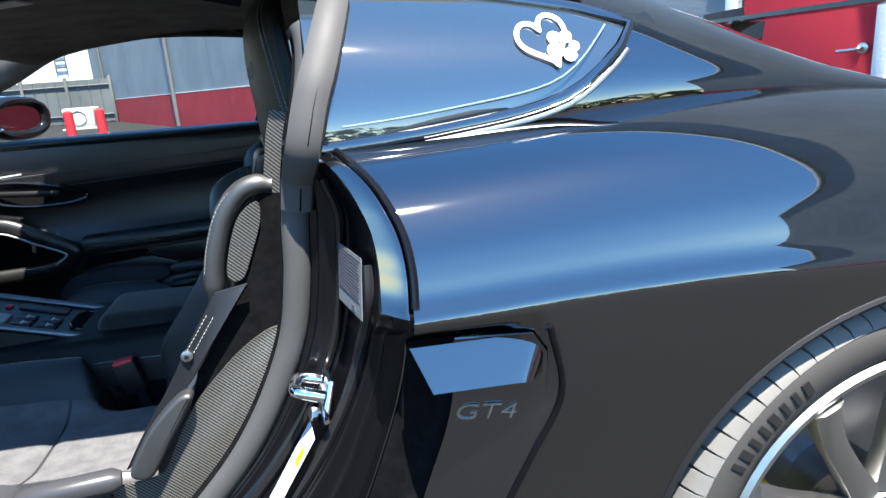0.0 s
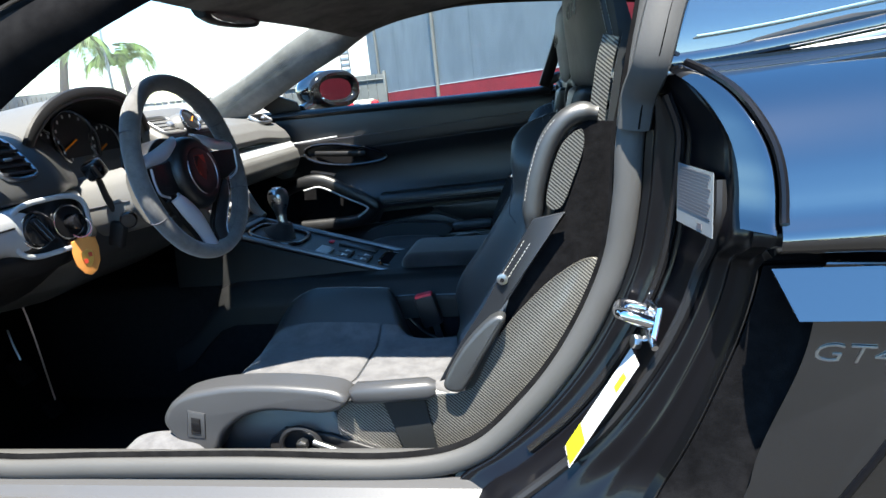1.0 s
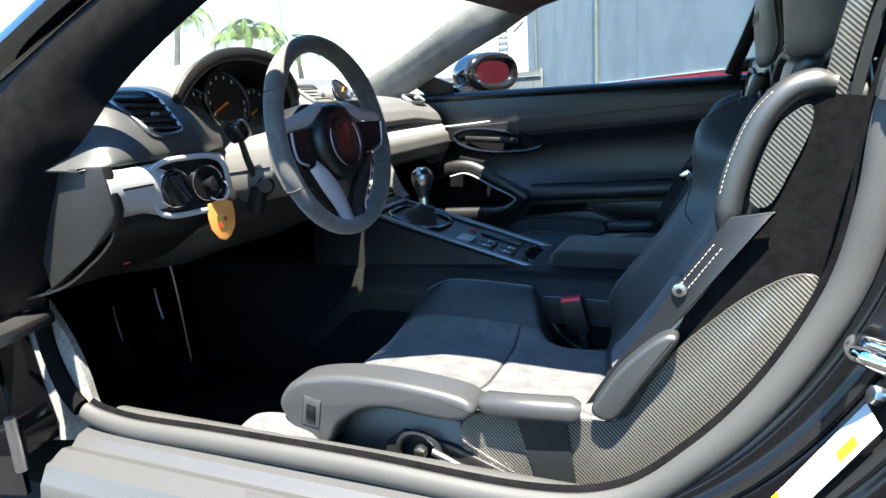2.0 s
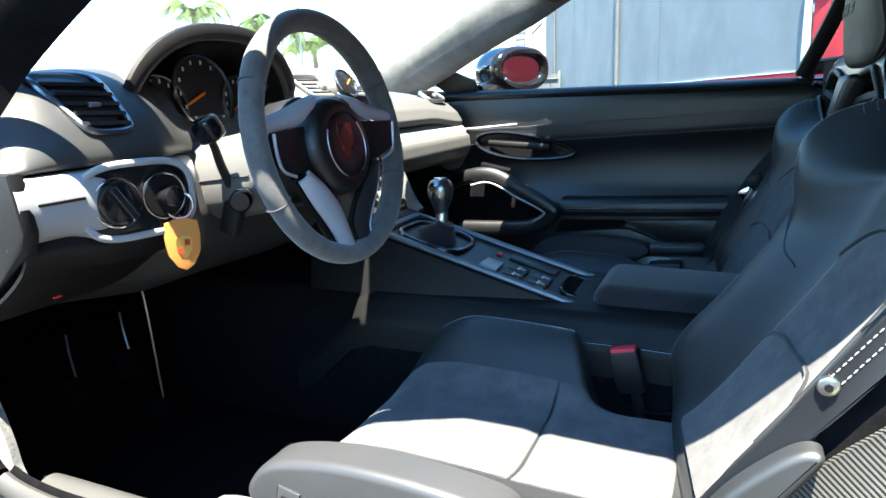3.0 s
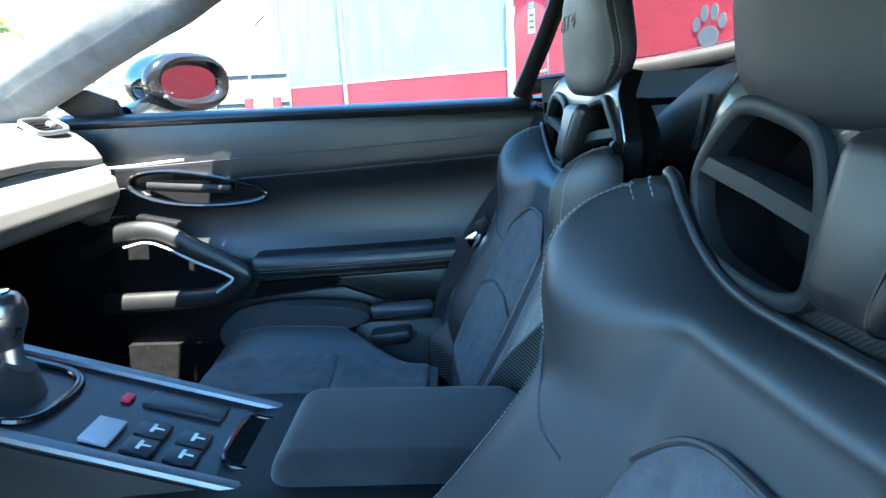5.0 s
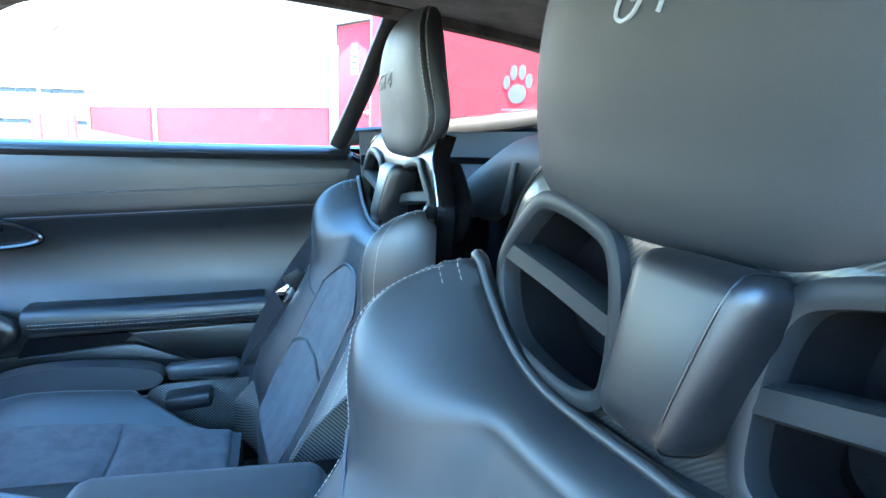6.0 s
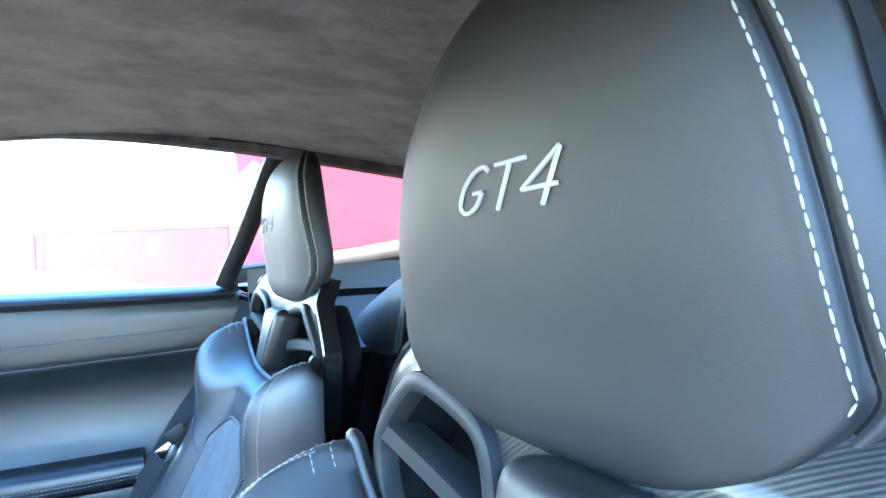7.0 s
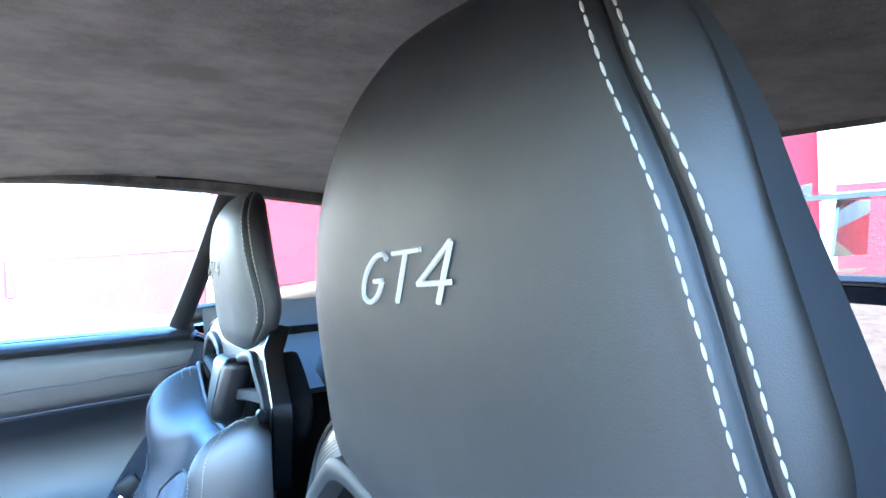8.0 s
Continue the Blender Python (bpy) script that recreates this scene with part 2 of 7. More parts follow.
def rod(path, r, n=10, up=(0.13, 0.21, 0.97), closed=False, scale=None):
    return sweep(bmesh.new(), path, oval(r, r, n), up, closed, scale)


def box(c, s, bevel=0.004, m=None, seg=2):
    bm = bmesh.new()
    bmesh.ops.create_cube(bm, size=1.0, matrix=Matrix.Diagonal((*s, 1)))
    if bevel:
        bmesh.ops.bevel(bm, geom=bm.edges[:], offset=min(bevel, 0.49 * min(s)), segments=seg, affect="EDGES", profile=0.5)
    bm.transform((m or Matrix()) if Vector(c).length == 0 else Matrix.Translation(c) @ (m or Matrix()))
    return bm


def turn(rx=0, ry=0, rz=0):
    return pose(0, 0, 0, rx, ry, rz)


def slab(outline, move, bevel=0.0, seg=2):
    """A flat outline of 3D points given thickness along move."""
    bm = bmesh.new()
    move = Vector(move)
    a = [bm.verts.new(Vector(p)) for p in outline]
    b = [bm.verts.new(Vector(p) + move) for p in outline]
    top, low = bm.faces.new(a), bm.faces.new(b[::-1])
    n = len(a)
    for i in range(n):
        bm.faces.new((a[i], b[i], b[(i + 1) % n], a[(i + 1) % n]))
    if bevel:
        rim = set(top.edges) | set(low.edges)
        bmesh.ops.bevel(bm, geom=list(rim), offset=bevel, segments=seg, affect="EDGES", profile=0.5)
    return bm


def sheet(f, nu, nv, thick=0.0, keep=None):
    """A surface f(u, v), u and v from 0 to 1, with thickness along its normals."""
    P = [[Vector(f(i / nu, j / nv)) for j in range(nv + 1)] for i in range(nu + 1)]
    bm = bmesh.new()
    V = [[bm.verts.new(p) for p in row] for row in P]
    faces = []
    for i in range(nu):
        for j in range(nv):
            if keep is None or keep((i + 0.5) / nu, (j + 0.5) / nv):
                faces.append(bm.faces.new((V[i][j], V[i + 1][j], V[i + 1][j + 1], V[i][j + 1])))
    for v in [v for v in bm.verts if not v.link_faces]:
        bm.verts.remove(v)
    if thick:
        bmesh.ops.recalc_face_normals(bm, faces=bm.faces)
        bmesh.ops.solidify(bm, geom=bm.faces[:], thickness=thick)
    return bm


def dial(c, normal, r, depth, n=24, bevel=0.0):
    bm = bmesh.new()
    bmesh.ops.create_cone(bm, cap_ends=True, segments=n, radius1=r, radius2=r, depth=depth)
    if bevel:
        rim = [e for e in bm.edges if sum(len(f.verts) > 4 for f in e.link_faces) == 1]
        bmesh.ops.bevel(bm, geom=rim, offset=bevel, segments=2, affect="EDGES", profile=0.5)
    bm.transform(Matrix.Translation(c) @ Vector(normal).to_track_quat("Z", "Y").to_matrix().to_4x4())
    return bm


def ball(c, s, n=16):
    bm = bmesh.new()
    bmesh.ops.create_uvsphere(bm, u_segments=n, v_segments=n // 2 + 2, radius=1.0)
    bm.transform(Matrix.Translation(c) @ Matrix.Diagonal((*s, 1)))
    return bm


def ring(c, normal, r, tube, n=32, k=8, flat=1.0):
    q = Vector(normal).to_track_quat("Z", "Y").to_matrix()
    path = [Vector(c) + q @ Vector((r * math.cos(2 * math.pi * i / n), r * flat * math.sin(2 * math.pi * i / n), 0)) for i in range(n)]
    return sweep(bmesh.new(), path, oval(tube, tube, k), Vector(normal), True)


def smooth(a, b, x):
    t = min(1.0, max(0.0, (x - a) / (b - a)))
    return t * t * (3 - 2 * t)


def lerp(table, x):
    """Smooth value from a table of (x, value)."""
    if x <= table[0][0]:
        return table[0][1]
    for (a, va), (b, vb) in zip(table, table[1:]):
        if x <= b:
            return va + (vb - va) * (x - a) / (b - a)
    return table[-1][1]


def stitches(path, length, gap, r, normal=None):
    """A row of short threads along a dense path."""
    bm = bmesh.new()
    acc, start, on = 0.0, path[0], True
    for a, b in zip(path, path[1:]):
        d = (b - a).length
        acc += d
        if on and acc >= length:
            mid = (start + b) / 2
            w = (b - start)
            q = w.to_track_quat("Z", "Y").to_matrix().to_4x4()
            c = bmesh.ops.create_uvsphere(bm, u_segments=6, v_segments=5, radius=1.0)["verts"]
            bmesh.ops.transform(bm, verts=c, matrix=Matrix.Translation(mid) @ q @ Matrix.Diagonal((r, r, w.length * 0.55, 1)))
            on, acc = False, 0.0
        elif not on and acc >= gap:
            on, acc, start = True, 0.0, b
    return bm


def lettering(name, text, size, m, material, parent, depth=0.001, shear=0.25, xs=1.3, label="", thin=0.0):
    cu = bpy.data.curves.new(name, "FONT")
    cu.body, cu.size, cu.shear, cu.extrude = text, size, shear, depth
    cu.align_x, cu.align_y = "CENTER", "CENTER"
    cu.resolution_u, cu.offset = 3, thin
    ob = bpy.data.objects.new(name, cu)
    me = bpy.data.meshes.new_from_object(ob)
    bpy.data.objects.remove(ob)
    me.transform(m @ Matrix.Diagonal((xs, 1, 1, 1)))
    me.name = name
    return part(name, me, material, parent, label)


# ---- the yard ----
WALL_D, WALL_N = Vector((-0.414, 0.910, 0)), Vector((-0.910, -0.414, 0))


def on_wall(s, z, out=0.0):
    return Vector((4.862, 0, 0)) + WALL_D * s + WALL_N * out + Vector((0, 0, z))


def wall_panel(s0, s1, z0, z1, out, thick, bevel=0.0):
    return slab([on_wall(s0, z0, out), on_wall(s1, z0, out), on_wall(s1, z1, out), on_wall(s0, z1, out)], -WALL_N * thick, bevel)


def yard():
    g = part("ground", sheet(lambda u, v: ((u - 0.5) * 900, (v - 0.5) * 900, 0), 30, 30), ASPHALT, None,
             "sunlit grey asphalt yard with faint stains")
    tagged(g, category="ground", kind="structure")
    # the long building: one wall in courses, with real door openings
    w = thing("wall_building", "long grey-blue stucco building wall with a red painted base", "wall", on_wall(0, 0), kind="structure")
    cuts = [(-24, 2.2, 0), (2.2, 3.12, 2.1), (3.12, 8.58, 0), (8.58, 9.5, 2.08), (9.5, 30, 0)]
    for a, b, h in cuts:
        part("wall_section", wall_panel(a, b, h, 7.4, 0, 0.3), GREY_WALL, w)
    for a, b in ((-24, 2.14), (3.2, 5.0)):
        part("painted_base", wall_panel(a, b, 0, 1.22, 0.012, 0.01), RED_WALL, w, "red painted wall base")
    low = [on_wall(s, z, 0.012) for s, z in ((9.56, 0), (30, 0), (30, 0.72), (9.56, 0.98))]
    part("painted_base", slab(low, -WALL_N * 0.01), RED_WALL, w, "red painted wall base")
    edge = [on_wall(s, z, 0.014) for s, z in ((9.56, 0.98), (30, 0.72), (30, 0.74), (9.56, 1.0))]
    part("base_edge", slab(edge, -WALL_N * 0.012), WHITE_WALL, w, "pale edge above the red base")
    part("painted_field", wall_panel(5.0, 8.52, 0, 3.4, 0.014, 0.011), RED_WALL, w, "red painted wall field")
    part("coping", wall_panel(-24, 30, 7.4, 7.55, 0.08, 0.46, 0.01), WHITE_WALL, w)
    for s in (9.53, 3.16, 2.17):
        part("door_trim", wall_panel(s - 0.04, s + 0.04, 0, 2.16, 0.03, 0.06, 0.004), WHITE_WALL, w)
    for s in (15.2, 24.0, 6.9):
        part("wall_joint", wall_panel(s - 0.006, s + 0.006, 0, 7.4, 0.004, 0.004), FENCE_GREY, w)
    # The pipe at 18.3 stands in for a dark shadow line.
    for s, h in ((18.3, 7.4), (27.5, 7.4)):
        part("pipe_and_shadow_line", rod([on_wall(s, 0.05, 0.07), on_wall(s, h, 0.07)], 0.055, 10, WALL_D), FENCE_GREY, w, "grey wall pipe, at one place standing for a shadow")
    part("pipe_arm", rod([on_wall(33.5, 3.6, 0.07), on_wall(30.5, 3.75, 0.07)], 0.05, 8), FENCE_GREY, w)
    for s0, s1, h, name in ((8.6, 9.48, 2.06, "door_1"), (2.22, 3.1, 2.08, "door_2")):
        d = thing(name, "closed red steel door in the building wall", "door", on_wall(s0, 0), kind="structure")
        part("door_leaf", wall_panel(s0, s1, 0.02, h, -0.05, 0.05, 0.004), RED_DOOR, d)
        s = s0 + 0.07
        part("lever_base", dial(on_wall(s, 0.93, -0.035), WALL_N, 0.035, 0.03, 16, 0.004), STEEL, d, "steel handle rose")
        part("lever", rod(spline([on_wall(s, 0.93, -0.02), on_wall(s, 0.93, 0.03), on_wall(s + 0.03, 0.925, 0.035), on_wall(s + 0.13, 0.92, 0.03)], 10), 0.011), STEEL, d, "steel lever handle")
        for z in (0.35, 1.75):
            part("hinge", rod([on_wall(s1, z - 0.05, -0.045), on_wall(s1, z + 0.05, -0.045)], 0.012, 8, WALL_D), STEEL, d)
    for z, h, mat in ((1.72, 0.1, FENCE_GREY), (1.42, 0.3, LABEL)):
        sg = part("door_sign", wall_panel(8.95, 9.12, z, z + h, -0.046, 0.003), mat, None, "small notice sign on the red door")
        tagged(sg, category="sign", group="door signs")
        for k in range(3):
            part("text_bar", wall_panel(8.97, 9.1, z + h * (0.2 + 0.25 * k), z + h * (0.3 + 0.25 * k), -0.0445, 0.002), LABEL_INK if mat is LABEL else LABEL, sg)
    paw = thing("paw_mural", "grey paw print painted on the red wall", "mural", on_wall(5.9, 1.2, 0.02))
    for ds, dz, rs, rz in ((0, -0.06, 0.12, 0.09), (-0.15, 0.06, 0.045, 0.065), (-0.055, 0.14, 0.045, 0.07), (0.06, 0.14, 0.045, 0.07), (0.15, 0.05, 0.045, 0.065)):
        part("pad", slab([on_wall(5.9 + ds + rs * math.cos(a), 1.22 + dz + rz * math.sin(a), 0.014) for a in [i * math.pi / 10 for i in range(20)]], WALL_N * 0.003), PAW_GREY, paw)
    part("underline", wall_panel(5.7, 6.1, 1.0, 1.02, 0.017, 0.003), PAW_GREY, paw)
    # bollards
    def bollard(p):
        b = thing("bollard", "red painted steel bollard with a rounded cap", "bollard", p, "bollards by the wall")
        bm = rod([Vector(p), Vector(p) + Vector((0, 0, 0.60))], 0.11, 18, (1, 0, 0))
        part("post", bm, RED_DOOR, b)
        part("cap", ball(Vector(p) + Vector((0, 0, 0.60)), (0.11, 0.11, 0.06)), RED_DOOR, b)
        part("foot", dial(Vector(p) + Vector((0, 0, 0.02)), (0, 0, 1), 0.15, 0.04, 18, 0.01), CONCRETE, b)
        return b
    b0 = bollard((-5.15, 16.0, 0))
    copy_thing(b0, pose(-4.55, 16.4, 0))
    u = thing("condenser_unit", "grey metal air conditioning unit on the ground", "machine", (-6.2, 20.5, 0))
    part("casing", box((-6.2, 20.5, 0.34), (0.86, 0.7, 0.6), 0.03), CONCRETE, u)
    part("fan_grille", ring((-6.2, 20.14, 0.34), (0, -1, 0), 0.21, 0.012), STEEL, u)
    part("foot", box((-6.2, 20.5, 0.025), (1.0, 0.8, 0.05), 0.005), CONCRETE, u)
    # gate and fences
    def fence(name, a, b, h, label, boards, mat):
        a, b = Vector(a), Vector(b)
        f = thing(name, label, "fence", a)
        d = (b - a) / boards
        across = d.normalized().cross(Vector((0, 0, 1)))
        share = None
        for i in range(boards):
            p = a + d * i
            part("board", slab([p + d * 0.02 + Vector((0, 0, 0.06)), p + d * 0.97 + Vector((0, 0, 0.06)), p + d * 0.97 + Vector((0, 0, h)), p + d * 0.02 + Vector((0, 0, h))], across * 0.04, 0), mat, f)
        for i in range(0, boards + 1, 4):
            p = a + d * i
            part("post", box(p + Vector((0, 0, h / 2 + 0.05)) + across * 0.07, (0.1, 0.1, h + 0.1), 0.01), mat, f)
        for z in (0.3, h - 0.2):
            part("rail", rod([a + Vector((0, 0, z)) + across * 0.07, b + Vector((0, 0, z)) + across * 0.07], 0.03, 6), mat, f)
    fence("yard_gate", (-10.6, 24.6, 0), (-6.10, 24.0, 0), 1.52, "grey sheet metal yard gate with posts", 12, FENCE_GREY)
    fence("lattice_fence", (-34, 27, 0), (-14.6, 36, 0), 1.7, "pale grey slatted boundary fence", 60, CONCRETE)
    fence("side_fence", (-30, 8, 0), (-34, 27, 0), 2.3, "dark grey boundary fence panels", 24, FENCE_GREY)
    c = thing("container", "blue-grey steel storage container", "container", (-24, 26, 0))
    part("shell", box((-24, 26, 1.15), (5.5, 2.4, 2.3), 0.03), FENCE_GREY, c)
    for i in range(22):
        part("corrugation", box((-26.6 + i * 0.248, 24.77, 1.15), (0.12, 0.05, 2.0), 0.01, seg=1), FENCE_GREY, c)
    # white building with a fixed ladder
    h = thing("white_building", "tall white rendered building with a wall ladder", "building", (-16, 44, 0))
    part("wall", box((-16.0, 44, 4.6), (10, 8, 9.2), 0.02), WHITE_WALL, h)
    part("roof_edge", box((-16.0, 44, 9.3), (10.3, 8.3, 0.25), 0.03), WHITE_WALL, h)
    lad = thing("wall_ladder", "grey steel ladder fixed to the white building", "ladder", (-12.6, 39.85, 2.0))
    for dx in (-0.28, 0.28):
        part("stile", box((-12.6 + dx, 39.9, 5.6), (0.06, 0.06, 6.6), 0.01), FENCE_GREY, lad)
    for i in range(17):
        part("rung", box((-12.6, 39.88, 2.6 + i * 0.37), (0.5, 0.07, 0.07), 0.01), FENCE_GREY, lad)
    # palms, lamp pole, trees
    def palm(p, hgt, seed, lean):
        rng = random.Random(seed)
        p = Vector(p)
        t = thing("palm_tree", "coconut palm with a ringed trunk and arching fronds", "palm tree", p, "palms beyond the yard")
        top = p + Vector((lean, 0.2, hgt))
        path = spline([p, p + Vector((lean * 0.2, 0, hgt * 0.5)), top], 22)
        part("trunk", rod(path, 0.17, 10, (1, 0, 0), scale=lambda f: (1.25 - 0.5 * f) * (1 + 0.05 * math.cos(f * 130))), BARK, t)
        for k in range(16):
            a = 2 * math.pi * k / 16 + rng.uniform(-0.2, 0.2)
            rise, reach = rng.uniform(0.2, 1.2), rng.uniform(1.3, 1.9)
            d = Vector((math.cos(a), math.sin(a), 0))
            rib = spline([top, top + d * reach * 0.4 + Vector((0, 0, rise * 0.8)), top + d * reach * 0.8 + Vector((0, 0, rise * 0.5)), top + d * reach + Vector((0, 0, rise * 0.2 - 0.7))], 24)
            bm = rod(rib, 0.022, 5, (0.1, 0.2, 1), scale=lambda f: 1 - 0.8 * f)
            side = d.cross(Vector((0, 0, 1)))
            for j in range(2, 23):
                q, w = rib[j], (rib[j] - rib[j - 1]).normalized()
                ln = 0.55 * math.sin(math.pi * (0.12 + 0.8 * j / 24)) + 0.08
                for sg in (-1, 1):
                    e = q + (side * sg * 0.75 + w * 0.55 + Vector((0, 0, -0.55 + rng.uniform(-0.15, 0.15)))) * ln
                    vs = [bm.verts.new(x) for x in (q - w * 0.035, q + w * 0.035, (q + e) / 2 + w * 0.03 + Vector((0, 0, 0.03)), e, (q + e) / 2 - w * 0.03)]
                    bm.faces.new(vs)
            part("frond", bm, FROND, t)
        part("crown_heart", ball(top, (0.2, 0.2, 0.3), 10), FROND, t)
    palm((-17.5, 20.5, 0), 3.5, 3, 0.3)
    palm((-19.5, 27.5, 0), 3.4, 5, -0.3)
    palm((-24.5, 24.0, 0), 5.0, 7, 0.4)
    pole = thing("lamp_pole", "slender grey steel lamp pole", "street lamp", (-19.0, 25.5, 0))
    part("shaft", rod([(-19.0, 25.5, 0), (-19.0, 25.5, 7.5)], 0.09, 10, (1, 0, 0), scale=lambda f: 1 - 0.4 * f), STEEL, pole)
    part("arm", rod(spline([(-19, 25.5, 7.3), (-18.6, 25.2, 7.7), (-17.8, 24.8, 7.8)], 8), 0.04), STEEL, pole)
    part("lamp_head", box((-17.6, 24.7, 7.78), (0.6, 0.25, 0.12), 0.04), STEEL, pole)
    # low trees along the far side of the yard
    rng = random.Random(11)
    bm = bmesh.new()
    for k in range(7000):
        f = rng.random()
        x = -110 + 220 * f
        hh = 4.2 + 2.2 * noise.noise((x * 0.13, 0, 0)) + 0.8 * noise.noise((x * 0.5, 3, 0))
        c = Vector((x, -48 + rng.uniform(-2, 2), rng.uniform(0.1, 1) * hh))
        r = rng.uniform(0.35, 0.9)
        a, b = Vector((rng.uniform(-1, 1), rng.uniform(-1, 1), rng.uniform(-1, 1))).normalized(), Vector((rng.uniform(-1, 1), rng.uniform(-1, 1), rng.uniform(-1, 1))).normalized()
        bm.faces.new([bm.verts.new(c + v) for v in (a * r, b * r * 0.7, -a * r, -b * r * 0.7)])
    tr = part("tree_belt", bm, LEAF, None, "low dark green trees along the far boundary", 0)
    tagged(tr, category="trees", kind="stuff")


yard()


# ---- the car: shell ----
SHUT = [(0.20, 0.28), (0.35, 0.385), (0.465, 0.455), (0.603, 0.512), (0.676, 0.533), (0.742, 0.542), (0.786, 0.546), (0.822, 0.544), (0.847, 0.537), (0.879, 0.521), (0.90, 0.501), (0.93, 0.462)]
HALF = [(0.18, 0.83), (0.30, 0.872), (0.45, 0.890), (0.58, 0.898), (0.68, 0.9025), (0.73, 0.9042), (0.738, 0.9025), (0.745, 0.8965), (0.755, 0.891), (0.78, 0.884), (0.81, 0.874), (0.84, 0.857), (0.865, 0.835), (0.885, 0.808), (0.90, 0.778), (0.912, 0.742)]
SCOOP = [(0.36, 0.55), (0.515, 0.634), (0.634, 0.695), (0.688, 0.70), (0.72, 0.68)]
RAIL = [(-0.90, 0.80), (-0.56, 0.90), (-0.42, 1.00), (-0.24, 1.098), (-0.05, 1.142), (0.1, 1.148), (0.3, 1.134), (0.45, 1.118), (0.6, 1.102), (0.82, 1.062), (0.89, 1.036)]
LOWER = [(-0.9, 0.885), (0.468, 0.914), (0.632, 0.926), (0.778, 0.951), (0.855, 1.0), (0.89, 1.034)]
CREST_Z = [(-0.6, 1.12), (-0.36, 1.185), (0.0, 1.24), (0.2, 1.25), (0.45, 1.235), (0.7, 1.20), (0.9, 1.163), (1.0, 1.122), (1.1, 1.064), (1.2, 1.0), (1.35, 0.932), (1.5, 0.90), (1.95, 0.875)]


def curve_of(table):
    """A smooth curve through the table."""
    xs = [a for a, _ in table]
    def f(x):
        x = min(max(x, xs[0]), xs[-1])
        for i in range(len(xs) - 1):
            if x <= xs[i + 1]:
                break
        (a, va), (b, vb) = table[i], table[i + 1]
        ma = (vb - table[i - 1][1]) / (b - table[i - 1][0]) if i else (vb - va) / (b - a)
        mb = (table[i + 2][1] - va) / (table[i + 2][0] - a) if i + 2 < len(xs) else (vb - va) / (b - a)
        t, h = (x - a) / (b - a), b - a
        return va * (1 + 2 * t) * (1 - t) ** 2 + ma * h * t * (1 - t) ** 2 + vb * t * t * (3 - 2 * t) + mb * h * t * t * (t - 1)
    return f


shut_x, half_w, crest_z, rail_z, lower_z = curve_of(SHUT), curve_of(HALF), curve_of(CREST_Z), curve_of(RAIL), curve_of(LOWER)
WHEEL_C = Vector((1.175, 0, 0.343))


def tail(x):
    return 0.24 * max(0.0, x - 1.2) ** 2


def shoulder(x):
    return 0.026 * smooth(0.5, 1.0, x) - 0.055 * smooth(1.05, 1.7, x)


def body_half(x, z):
    """Half width of the lower body."""
    lift = 0.011 * smooth(1.15, 0.65, x) * smooth(0.67, 0.72, z) * smooth(0.85, 0.765, z)
    w = half_w(z - shoulder(x) * smooth(0.6, 0.9, z) - lift)
    w += 0.022 * math.exp(-((x - 1.16) / 0.33) ** 2) * smooth(0.95, 0.8, z)
    w -= tail(x)
    e = lerp(SCOOP, z)
    inside = smooth(0.0, 0.12, e - x) * smooth(0.735, 0.70, z) * smooth(0.3, 0.45, z)
    return w - 0.05 * inside - 0.006 * smooth(0.0, 0.012, e - x) * smooth(0.735, 0.725, z) * smooth(0.3, 0.4, z)


def shell(x, a):
    """Roof and glass surface; a from 0 (driver's shoulder) to 1 (passenger's)."""
    t = a * math.pi
    z0, y0 = 0.912 + shoulder(x), half_w(0.912) - tail(x)
    c, s = math.cos(t), math.sin(t)
    return Vector((x, -y0 * math.copysign(abs(c) ** (2 / 2.4), c), z0 + (crest_z(x) - z0) * abs(s) ** (2 / 2.2)))


def shell_at(x, z, side=-1, drop=0.0):
    """The point of the shell at a height, on one side."""
    lo, hi = 0.0, 0.5
    for _ in range(30):
        m = (lo + hi) / 2
        if shell(x, m).z < z:
            lo = m
        else:
            hi = m
    p = shell(x, lo)
    return Vector((x, (p.y + drop) * -side, z))


def header_x(y):
    return -0.40 + 0.12 * (abs(y) / 0.6) ** 2


